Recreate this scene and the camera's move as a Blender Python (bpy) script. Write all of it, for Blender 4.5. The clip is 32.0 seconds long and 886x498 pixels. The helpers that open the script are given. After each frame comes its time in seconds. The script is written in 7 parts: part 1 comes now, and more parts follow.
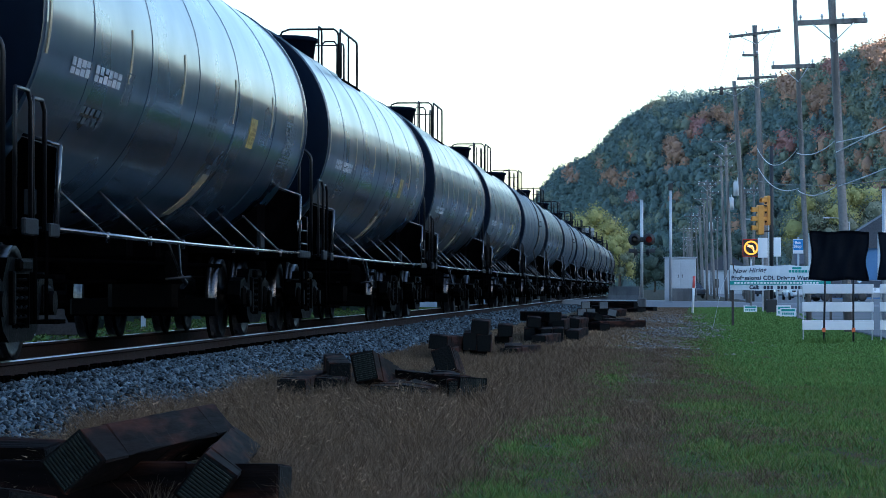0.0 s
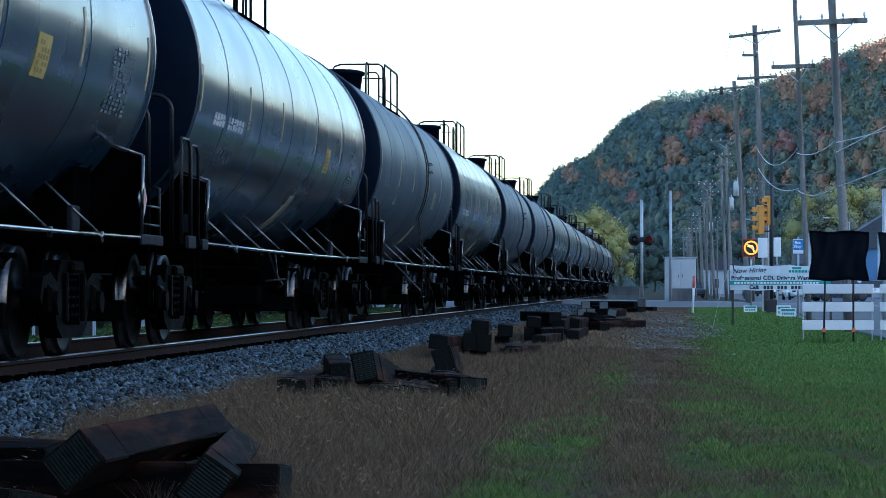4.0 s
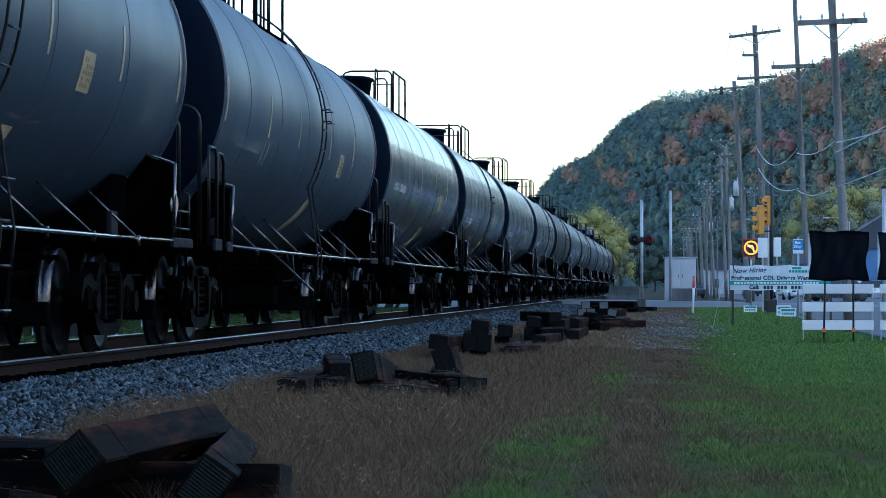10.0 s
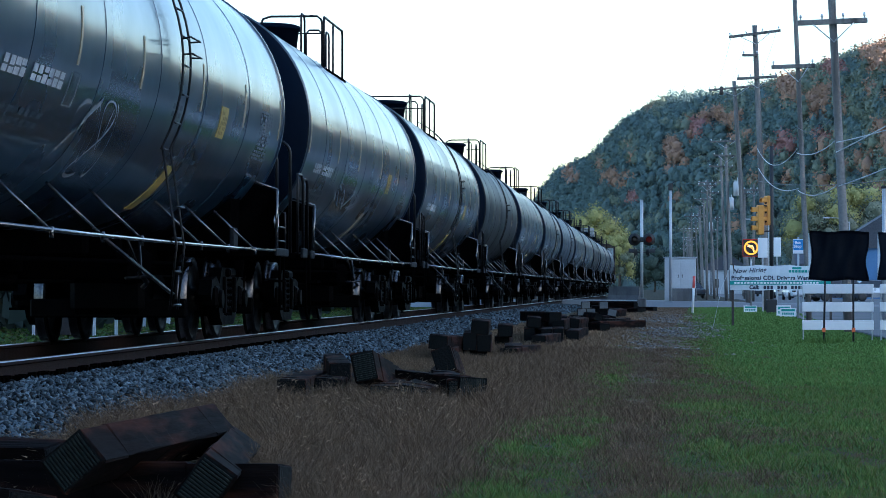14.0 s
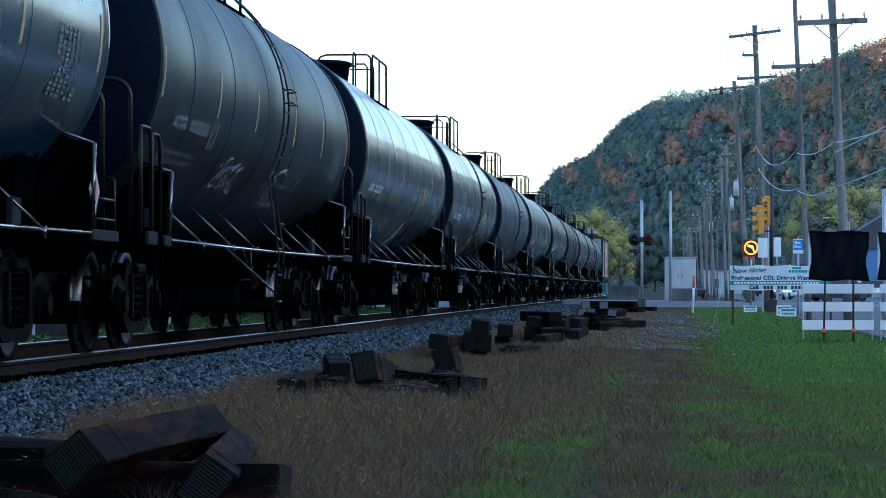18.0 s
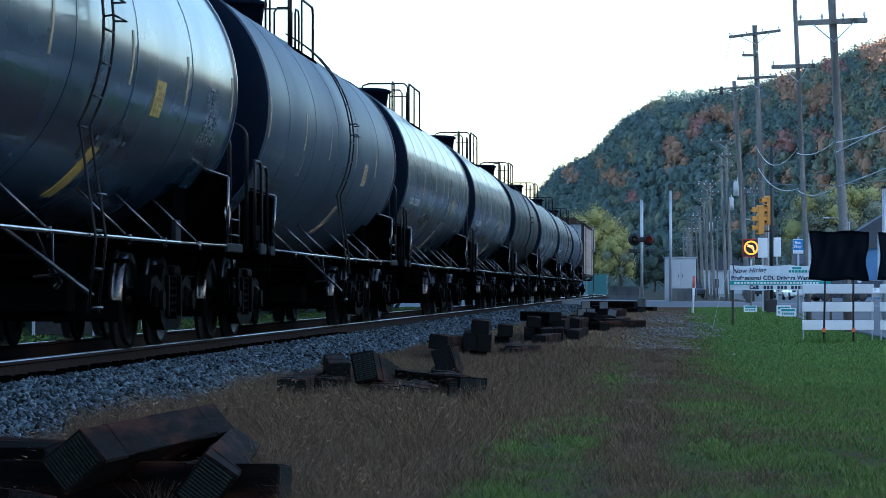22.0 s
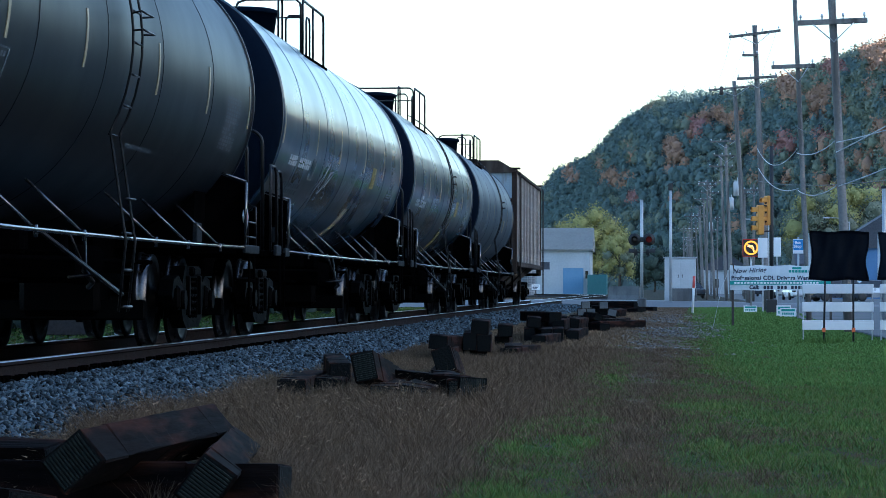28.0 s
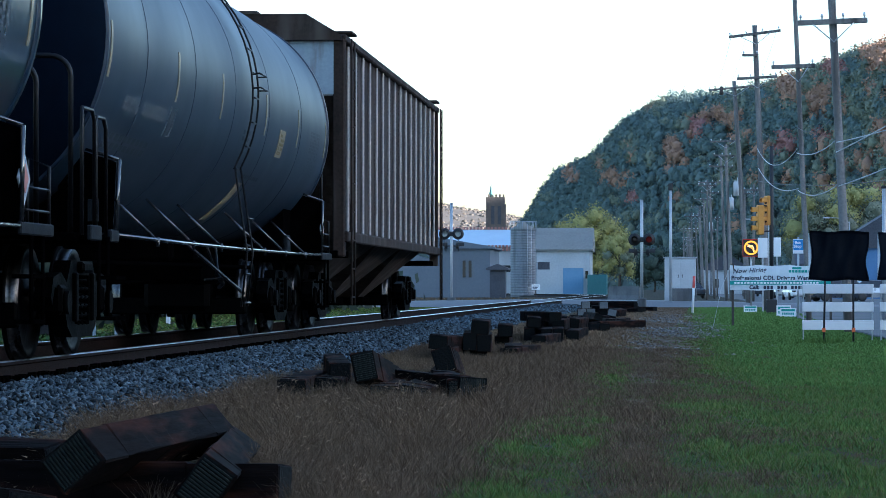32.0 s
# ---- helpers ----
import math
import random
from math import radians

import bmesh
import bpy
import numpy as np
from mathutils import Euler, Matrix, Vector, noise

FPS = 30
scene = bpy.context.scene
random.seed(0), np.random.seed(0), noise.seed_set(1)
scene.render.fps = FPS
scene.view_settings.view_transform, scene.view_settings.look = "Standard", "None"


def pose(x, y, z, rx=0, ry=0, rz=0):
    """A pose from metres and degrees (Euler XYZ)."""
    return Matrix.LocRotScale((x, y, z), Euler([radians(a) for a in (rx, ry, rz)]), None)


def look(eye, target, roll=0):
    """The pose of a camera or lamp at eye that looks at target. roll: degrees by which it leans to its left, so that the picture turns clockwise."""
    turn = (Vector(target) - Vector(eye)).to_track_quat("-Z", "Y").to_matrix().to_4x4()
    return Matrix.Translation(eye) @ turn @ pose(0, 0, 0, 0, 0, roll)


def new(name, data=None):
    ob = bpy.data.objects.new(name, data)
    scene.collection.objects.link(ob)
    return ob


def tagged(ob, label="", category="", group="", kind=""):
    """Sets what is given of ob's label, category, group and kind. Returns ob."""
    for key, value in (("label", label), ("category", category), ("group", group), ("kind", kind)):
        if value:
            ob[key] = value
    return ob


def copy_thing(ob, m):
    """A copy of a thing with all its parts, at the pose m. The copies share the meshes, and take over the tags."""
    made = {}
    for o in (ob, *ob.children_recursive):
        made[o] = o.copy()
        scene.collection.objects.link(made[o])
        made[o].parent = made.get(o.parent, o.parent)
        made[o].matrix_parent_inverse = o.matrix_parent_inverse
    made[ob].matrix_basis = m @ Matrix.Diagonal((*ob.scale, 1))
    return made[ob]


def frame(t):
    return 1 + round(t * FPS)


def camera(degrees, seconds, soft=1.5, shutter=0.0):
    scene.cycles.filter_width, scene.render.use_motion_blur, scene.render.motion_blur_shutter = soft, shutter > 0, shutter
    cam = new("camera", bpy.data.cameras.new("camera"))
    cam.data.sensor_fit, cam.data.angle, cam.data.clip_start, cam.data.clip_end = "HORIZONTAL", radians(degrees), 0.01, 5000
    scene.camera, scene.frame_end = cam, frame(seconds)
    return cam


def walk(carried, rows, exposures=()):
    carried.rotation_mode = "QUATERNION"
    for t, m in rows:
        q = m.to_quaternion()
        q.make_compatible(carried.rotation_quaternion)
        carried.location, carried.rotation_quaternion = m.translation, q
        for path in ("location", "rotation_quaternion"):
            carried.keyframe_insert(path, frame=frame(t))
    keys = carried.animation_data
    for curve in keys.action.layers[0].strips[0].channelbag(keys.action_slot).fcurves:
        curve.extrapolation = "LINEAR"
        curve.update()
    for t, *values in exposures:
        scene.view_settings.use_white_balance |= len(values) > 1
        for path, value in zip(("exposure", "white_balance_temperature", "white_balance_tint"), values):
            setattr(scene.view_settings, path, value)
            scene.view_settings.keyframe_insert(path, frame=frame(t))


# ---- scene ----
EXPOSURE, SKY = 1.97, 0.14
HILL_TREES = 6600
# discarded ties: near end's middle x, y, z, yaw, pitch, roll, plated ends, pale ends
TIES = [
    (-2.51, 12.5, 0.17, -4, 0.2, -39, 1, 0), (-1.99, 12.8, 0.05, 5.5, 0, -53, 1, 0), (-2.88, 14.0, 0.08, 72, 0, -8, 0, 0), (-1.72, 13.4, 0.02, 82, 0, 5, 0, 0), (-2.62, 12.2, -0.03, 35, 0, 10, 0, 0),
    (-2.69, 24.5, 0.175, 7.7, 0.5, 90, 0, 0), (-2.335, 23.0, 0.30, 0, -4.9, 78, 1, 0), (-1.50, 23.0, 0.13, 20, 0, 4, 1, 0), (-1.945, 26.0, 0.275, 2, -3, 72, 0, 0),
    (-1.60, 23.0, 0.085, 7.4, 0, 90, 1, 0), (-2.17, 22.8, 0.07, 3, 0, 0, 1, 0), (-1.94, 22.7, 0.07, 0, 0, 8, 1, 0), (-2.90, 23.0, 0.11, 3, 0, 0, 0, 0), (-2.72, 23.9, 0.09, 2, 0, 3, 0, 0), (-1.98, 26.2, 0.08, 3, 0, 0, 0, 0),
    (-2.38, 38.0, 0.405, 3, 0, 4, 0, 0), (-2.51, 38.0, 0.22, 3, 0, 90, 0, 0), (-2.33, 38.0, 0.20, 3, 0, 90, 0, 0), (-2.42, 38.3, 0.075, 3, 0, 0, 0, 0), (-2.76, 36.0, 0.25, -1, -1, 6, 0, 0), (-2.70, 36.2, 0.09, 1, 0, 0, 0, 0), (-1.98, 38.5, 0.07, 3, 0, 0, 0, 0),
    (-2.44, 45.0, 0.26, 3, 0, 2, 0, 0), (-2.50, 45.2, 0.09, 2, 0, 0, 0, 0), (-1.95, 52.0, 0.40, 14, 0, 0, 0, 0), (-2.23, 50.0, 0.33, 3, 0, 5, 0, 0), (-2.30, 50.0, 0.12, 3, 0, 90, 0, 0), (-2.10, 50.2, 0.12, 3, 0, 0, 0, 0),
    (-1.98, 49.0, 0.13, 2, 0, 90, 0, 0), (-1.80, 49.2, 0.13, 2, 0, 90, 0, 0), (-1.62, 51.0, 0.10, 0, 0, 0, 0, 0), (-1.90, 52.0, 0.27, 0, 0, 0, 0, 0),
    (-2.19, 80.0, 0.45, 2, 0, 0, 0, 1), (-2.29, 80.0, 0.265, 2, 0, 0, 0, 1), (-2.05, 80.1, 0.268, 2, 0, 0, 0, 1), (-2.27, 80.1, 0.085, 2, 0, 0, 0, 0), (-2.03, 80.0, 0.085, 2, 0, 0, 0, 1),
    (-1.71, 80.0, 0.45, 2, 0, 0, 0, 1), (-1.72, 80.1, 0.265, 2, 0, 0, 0, 0), (-1.71, 80.0, 0.085, 2, 0, 0, 0, 1), (-1.93, 81.0, 0.34, 2, 0, 0, 0, 0), (-1.88, 80.6, 0.14, 2, 0, 0, 0, 0), (-1.50, 80.3, 0.10, 2, 0, 0, 0, 0), (-2.5, 80.6, 0.09, 2, 0, 0, 0, 0),
    (-1.30, 62.0, 0.09, 15, 0, 4, 0, 0), (-1.34, 70.0, 0.10, 3, 0, 0, 0, 0), (-1.08, 70.0, 0.09, 2, 0, 0, 0, 0), (-2.0, 66.0, 0.16, 4, 0, 14, 0, 0), (-2.2, 66.5, 0.10, 0, 0, 0, 0, 0), (-1.7, 74.0, 0.18, 8, 0, 20, 0, 0),
    (-0.9, 112.0, 0.09, 42, 0, 0, 0, 0), (-1.2, 112.6, 0.27, 46, 0, 0, 0, 0), (-1.0, 108.0, 0.10, 35, 0, 0, 0, 0), (-0.5, 118.0, 0.09, 40, 0, 0, 0, 0), (-1.3, 120.0, 0.30, 44, 0, 0, 0, 0), (-1.25, 120.3, 0.10, 40, 0, 0, 0, 0),
    (-2.19, 54.0, 0.09, -7, 0, 90, 0, 0), (-2.47, 54.2, 0.09, 0, 0, 0, 0, 0), (-1.75, 54.0, 0.085, -3, 0, 0, 0, 0), (-2.38, 54.3, 0.28, -6, 0, 4, 0, 0), (-2.09, 54.5, 0.29, 0, 0, 90, 0, 0), (-1.91, 54.4, 0.28, 2, 0, 90, 0, 0), (-1.72, 54.6, 0.27, -2, 0, 8, 0, 0),
    (-1.62, 78.0, 0.09, 3, 0, 0, 0, 0), (-1.58, 66.0, 0.09, -22, 0, 0, 0, 0), (-1.22, 72.0, 0.09, -4, 0, 0, 0, 0), (-1.89, 76.0, 0.11, 4, 0, 20, 0, 0), (-1.45, 78.2, 0.27, -5, 0, 12, 0, 1), (-2.02, 38.1, 0.05, -4, 0, 0, 0, 0), (-1.98, 46.0, 0.09, -3, 0, 0, 0, 0),
]
EYE = Vector((0.0, 0.0, 0.9))
cam = camera(16.83, 32.0, soft=0.9)
AIM = EYE + Vector((-math.tan(radians(4.295)), 1.0, math.tan(radians(0.757)))) * 100
walk(cam, [(0.0, look(EYE, AIM)), (32.0, look(EYE, AIM))], exposures=[(0.0, EXPOSURE, 5080, 12), (32.0, EXPOSURE, 5080, 12)])

# ---- daylight: clear evening sky, the low sun stands behind the ridge ----
SUN_AZ, SUN_EL = 104.0, 9.5
world = bpy.data.worlds.new("evening_sky")
scene.world = world
world.use_nodes = True
wn = world.node_tree
sky = wn.nodes.new("ShaderNodeTexSky")
sky.sky_type, sky.sun_disc = "NISHITA", False
sky.sun_elevation, sky.sun_rotation = radians(SUN_EL), radians(SUN_AZ)
sky.air_density, sky.dust_density, sky.ozone_density = 1.0, 1.0, 1.15
wn.links.new(sky.outputs[0], wn.nodes["Background"].inputs[0])
wn.nodes["Background"].inputs[1].default_value = SKY
sun = new("sun", bpy.data.lights.new("sun", "SUN"))
sun.data.energy, sun.data.angle, sun.data.color = 5.0, radians(0.6), (1.0, 0.87, 0.70)
sun.matrix_world = look((0, 0, 300), (-math.sin(radians(SUN_AZ)) * 100, -math.cos(radians(SUN_AZ)) * 100, 300 - 100 * math.tan(radians(SUN_EL))))


# ---- materials ----
def mat(name, a, b, scale=6.0, rough=0.7, metal=0.0, bump=0.15, fine=8.0, var=0.0, dirt=None, spec=0.5, coat=0.0, rough2=None, stretch=None, loose=False, wave=0.0):
    """Two-scale mottled surface: a and b mix by coarse and fine noise; var: spread of brightness from piece to piece."""
    m = bpy.data.materials.new(name)
    m.use_nodes = True
    n, l = m.node_tree.nodes, m.node_tree.links
    p = n["Principled BSDF"]
    tc = n.new("ShaderNodeTexCoord")
    n1, n2 = n.new("ShaderNodeTexNoise"), n.new("ShaderNodeTexNoise")
    n1.inputs["Scale"].default_value, n1.inputs["Detail"].default_value = scale, 5
    n2.inputs["Scale"].default_value, n2.inputs["Detail"].default_value = scale * fine, 4
    at = tc.outputs["Object"]
    if stretch:
        st = n.new("ShaderNodeMapping")
        st.inputs["Scale"].default_value = stretch
        l.new(at, st.inputs["Vector"])
        at = st.outputs[0]
    l.new(at, n1.inputs["Vector"])
    l.new(at, n2.inputs["Vector"])
    add = n.new("ShaderNodeMath")
    add.operation = "ADD"
    l.new(n1.outputs["Fac"], add.inputs[0])
    l.new(n2.outputs["Fac"], add.inputs[1])
    rng = n.new("ShaderNodeMapRange")
    rng.inputs["From Min"].default_value, rng.inputs["From Max"].default_value = 0.7, 1.3
    l.new(add.outputs[0], rng.inputs["Value"])
    mix = n.new("ShaderNodeMix")
    mix.data_type = "RGBA"
    mix.inputs["A"].default_value, mix.inputs["B"].default_value = (*a, 1), (*b, 1)
    l.new(rng.outputs[0], mix.inputs["Factor"])
    col = mix.outputs["Result"]
    if var:
        info = n.new("ShaderNodeObjectInfo")
        geo = n.new("ShaderNodeNewGeometry")
        s = n.new("ShaderNodeMath")
        s.operation = "ADD"
        if not loose:
            l.new(info.outputs["Random"], s.inputs[0])
        else:
            s.inputs[0].default_value = 0.0
        l.new(geo.outputs["Random Per Island"], s.inputs[1])
        r2 = n.new("ShaderNodeMapRange")
        r2.inputs["From Max"].default_value = 1.0 if loose else 2.0
        r2.inputs["To Min"].default_value, r2.inputs["To Max"].default_value = 1 - var, 1 + var
        l.new(s.outputs[0], r2.inputs["Value"])
        hsv = n.new("ShaderNodeHueSaturation")
        l.new(r2.outputs[0], hsv.inputs["Value"])
        l.new(col, hsv.inputs["Color"])
        col = hsv.outputs[0]
    if dirt:
        n3 = n.new("ShaderNodeTexNoise")
        n3.inputs["Scale"].default_value, n3.inputs["Detail"].default_value = dirt[1], 6
        mp = n.new("ShaderNodeMapping")
        mp.inputs["Scale"].default_value = dirt[2] if len(dirt) > 2 else (1, 1, 1)
        l.new(tc.outputs["Object"], mp.inputs["Vector"])
        l.new(mp.outputs[0], n3.inputs["Vector"])
        r3 = n.new("ShaderNodeMapRange")
        r3.inputs["From Min"].default_value, r3.inputs["From Max"].default_value = 0.48, 0.68
        l.new(n3.outputs["Fac"], r3.inputs["Value"])
        mx = n.new("ShaderNodeMix")
        mx.data_type = "RGBA"
        mx.inputs["B"].default_value = (*dirt[0], 1)
        l.new(r3.outputs[0], mx.inputs["Factor"])
        l.new(col, mx.inputs["A"])
        col = mx.outputs["Result"]
    l.new(col, p.inputs["Base Color"])
    p.inputs["Metallic"].default_value = metal
    p.inputs["Specular IOR Level"].default_value = spec if rough < 0.65 else min(spec, 0.12)
    p.inputs["Coat Weight"].default_value = coat
    p.inputs["Coat Roughness"].default_value = 0.11 if rough < 0.4 else 0.34
    if rough2 is None:
        rough2 = min(1.0, rough + 0.12)
    rr = n.new("ShaderNodeMapRange")
    rr.inputs["From Min"].default_value, rr.inputs["From Max"].default_value = 0.35, 0.65
    rr.inputs["To Min"].default_value, rr.inputs["To Max"].default_value = rough, rough2
    l.new(n1.outputs["Fac"], rr.inputs["Value"])
    l.new(rr.outputs[0], p.inputs["Roughness"])
    if wave:
        nw, bw = n.new("ShaderNodeTexNoise"), n.new("ShaderNodeBump")
        nw.inputs["Scale"].default_value, nw.inputs["Detail"].default_value = 1.3, 1.5
        bw.inputs["Strength"].default_value, bw.inputs["Distance"].default_value = wave, 0.012
        l.new(tc.outputs["Object"], nw.inputs["Vector"])
        l.new(nw.outputs["Fac"], bw.inputs["Height"])
        l.new(bw.outputs[0], p.inputs["Normal"])
        l.new(bw.outputs[0], p.inputs["Coat Normal"])
    if bump:
        bp = n.new("ShaderNodeBump")
        bp.inputs["Strength"].default_value, bp.inputs["Distance"].default_value = bump, 0.02
        l.new(n2.outputs["Fac"], bp.inputs["Height"])
        l.new(bp.outputs[0], p.inputs["Normal"])
    return m


def glow(name, c, strength):
    m = mat(name, c, c, bump=0)
    p = m.node_tree.nodes["Principled BSDF"]
    p.inputs["Emission Color"].default_value, p.inputs["Emission Strength"].default_value = (*c, 1), strength
    return m


STREAK = (0.5, 1.6, 0.35)
# Black paints; the blue of reflected sky is tinted into their base colours.
M_TANK_GLOSS = mat("sky_tinted_gloss_paint", (0.0040, 0.0185, 0.041), (0.0062, 0.023, 0.048), 0.6, 0.24, 0, 0.0, 6, 0.15, ((0.009, 0.027, 0.050), 0.6, STREAK), 0.65, 0.55, 0.36, wave=0.4)
M_TANK_MATTE = mat("sky_tinted_weathered_paint", (0.0036, 0.0150, 0.036), (0.0055, 0.0190, 0.042), 0.5, 0.42, 0, 0.0, 6, 0.12, ((0.010, 0.023, 0.043), 0.6, STREAK), 0.55, 0.12, 0.54, wave=0.3)
M_TANK_DARK = mat("dull_black_paint", (0.0013, 0.0028, 0.006), (0.002, 0.0045, 0.009), 0.5, 0.36, 0, 0.0, 6, 0.12, ((0.004, 0.0065, 0.010), 0.6, STREAK), 0.25, 0.0, 0.48, wave=0.3)
# Ends and top fittings: navy near-black, below most shell tones.
M_HEAD = mat("tank_head_navy", (0.0008, 0.0030, 0.0085), (0.0014, 0.0046, 0.012), 0.9, 0.7, 0, 0.0, 10, 0.1, spec=0.03)
M_HANDRAIL = mat("black_handrail", (0.003, 0.003, 0.004), (0.007, 0.007, 0.008), 5, 0.35, 0.0, 0.0, 8, spec=0.22)
# Underframe, truck and wheel colours hold grime plus the shade beneath the cars.
M_FRAME = mat("grimy_shaded_underframe", (0.0006, 0.0006, 0.0008), (0.0018, 0.0017, 0.0017), 3, 0.7, 0.0, 0.2, 8, 0.2, spec=0.0)
M_TRUCK = mat("grimy_shaded_truck", (0.0004, 0.00045, 0.0006), (0.0016, 0.0016, 0.0017), 4, 0.5, 0.0, 0.25, 8, 0.2, spec=0.018)
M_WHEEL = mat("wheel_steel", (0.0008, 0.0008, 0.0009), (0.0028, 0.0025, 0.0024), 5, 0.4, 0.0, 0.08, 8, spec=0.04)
M_TREAD = mat("polished_tread", (0.04, 0.04, 0.043), (0.10, 0.10, 0.104), 5, 0.25, 1.0, 0.0, 8)
M_PIPE = mat("painted_pipe", (0.012, 0.013, 0.015), (0.022, 0.023, 0.026), 5, 0.12, 0.0, 0.0, 8, spec=1.0, coat=0.6)
M_PLATE = mat("grey_step_plate", (0.006, 0.0075, 0.0095), (0.017, 0.019, 0.022), 6, 0.6, 0.0, 0.1, 8, spec=0.06)
M_WHITE = mat("stencil_white", (0.42, 0.45, 0.48), (0.25, 0.28, 0.31), 9, 0.55, 0, 0.05, 8)
M_GREYWHITE = mat("faded_stencil", (0.06, 0.075, 0.09), (0.11, 0.125, 0.14), 9, 0.55, 0, 0.05, 8)
M_FAINT = mat("worn_stencil", (0.028, 0.04, 0.053), (0.05, 0.065, 0.08), 9, 0.5, 0, 0.05, 8)
M_YELLOW = mat("reflective_yellow", (0.40, 0.29, 0.05), (0.26, 0.20, 0.06), 9, 0.4, 0, 0.05, 8)
M_STRIP = mat("worn_reflector", (0.24, 0.19, 0.10), (0.34, 0.28, 0.19), 12, 0.35, 0, 0.05, 8)
M_PRINT = mat("faded_print", (0.17, 0.125, 0.03), (0.22, 0.16, 0.05), 9, 0.5, 0, 0.02, 8)
M_SPRAY = mat("thin_spray_paint", (0.12, 0.14, 0.16), (0.20, 0.22, 0.24), 9, 0.55, 0, 0.05, 8)
M_REDCARD = mat("placard_red", (0.35, 0.10, 0.08), (0.45, 0.2, 0.15), 12, 0.5, 0, 0.02, 8)
M_RUST = mat("hopper_rust", (0.018, 0.013, 0.0105), (0.042, 0.029, 0.023), 2.5, 0.75, 0, 0.15, 10, 0, ((0.075, 0.062, 0.052), 1.4, (2.0, 2.0, 0.25)))
M_HOPGREY = mat("hopper_faded_grey", (0.48, 0.45, 0.42), (0.30, 0.26, 0.23), 2.0, 0.7, 0, 0.12, 10, 0.1, ((0.22, 0.16, 0.12), 2.2, (2.0, 2.0, 0.2)))
M_HOPEND = mat("hopper_pale_blue", (0.30, 0.36, 0.40), (0.24, 0.29, 0.33), 2.5, 0.7, 0, 0.1, 10, 0, ((0.14, 0.09, 0.06), 2.0, (2.0, 2.0, 0.4)))
M_SLATE_INK = mat("stencil_slate", (0.10, 0.11, 0.12), (0.16, 0.17, 0.18), 9, 0.6, 0, 0.05, 8)
M_RAILSIDE = mat("rusty_rail", (0.0075, 0.005, 0.0044), (0.017, 0.0112, 0.0096), 6, 0.75, 0, 0.2, 8, spec=0.04)
M_RAILTOP = mat("polished_rail_head", (0.86, 0.86, 0.86), (0.7, 0.7, 0.7), 3, 0.30, 1.0, 0.0, 8)
M_STONE = mat("blue_grey_ballast", (0.006, 0.010, 0.013), (0.100, 0.132, 0.156), 10, 0.8, 0, 0.0, 3, 0.97, loose=True)
# Near-black: the shade between stones is put into the bed's colour.
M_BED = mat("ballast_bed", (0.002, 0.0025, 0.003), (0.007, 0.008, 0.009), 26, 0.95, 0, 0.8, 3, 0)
M_TIE = mat("creosoted_oak", (0.002, 0.0018, 0.002), (0.008, 0.0055, 0.005), 4.0, 0.75, 0, 0.5, 7, 0.5, ((0.044, 0.018, 0.012), 2.6, (3, 0.6, 3)), spec=0.03, stretch=(1, 0.1, 1))
M_TIEEND = mat("creosoted_end_grain", (0.0025, 0.003, 0.0032), (0.006, 0.007, 0.007), 8, 0.7, 0, 0.4, 7, 0.25, spec=0.1)
M_ENDPLATE = mat("galvanised_end_plate", (0.004, 0.0065, 0.006), (0.0105, 0.016, 0.0145), 30, 0.4, 0.0, 0.2, 4, 0.3, spec=0.2)
M_PALEEND = mat("pale_tie_end", (0.09, 0.097, 0.10), (0.16, 0.165, 0.165), 9, 0.7, 0, 0.2, 8, 0.3)


# ---- building helpers ----
def part(name, bm, material, parent=None, label="", loc=None, smooth=False):
    me = bpy.data.meshes.new(name)
    bm.to_mesh(me)
    bm.free()
    for mm in (material if isinstance(material, (list, tuple)) else (material,)):
        me.materials.append(mm)
    if smooth:
        me.polygons.foreach_set("use_smooth", [True] * len(me.polygons))
    ob = new(name, me)
    if parent is not None:
        ob.parent = parent
    if loc is not None:
        ob.matrix_basis = loc if isinstance(loc, Matrix) else Matrix.Translation(loc)
    if label:
        ob["label"] = label
    return ob


def again(ob, m, parent=None):
    """Another piece on the same mesh."""
    o = ob.copy()
    scene.collection.objects.link(o)
    if parent is not None:
        o.parent = parent
    o.matrix_basis = m if isinstance(m, Matrix) else Matrix.Translation(m)
    return o


def thing(name, label, category, m=None, group=""):
    ob = new(name)
    ob.empty_display_size = 0.1
    if m is not None:
        ob.matrix_basis = m
    return tagged(ob, label, category, group)


def box(bm, x0, x1, y0, y1, z0, z1, mi=0, bev=0.0, m=None):
    r = bmesh.ops.create_cube(bm, size=1.0)
    vs = r["verts"]
    for v in vs:
        v.co = Vector(((x0 + x1) / 2 + v.co.x * (x1 - x0), (y0 + y1) / 2 + v.co.y * (y1 - y0), (z0 + z1) / 2 + v.co.z * (z1 - z0)))
    fs = {f for v in vs for f in v.link_faces}
    if bev:
        es = {e for v in vs for e in v.link_edges}
        rr = bmesh.ops.bevel(bm, geom=list(es), offset=bev, segments=1, affect="EDGES")
        fs = set(rr["faces"]) | {f for f in fs if f.is_valid}
        vs = list({v for f in fs for v in f.verts})
    for f in fs:
        f.material_index = mi
    if m is not None:
        bmesh.ops.transform(bm, matrix=m, verts=vs)
    return vs


def boxed(*a, **k):
    bm = bmesh.new()
    box(bm, *a, **k)
    return bm


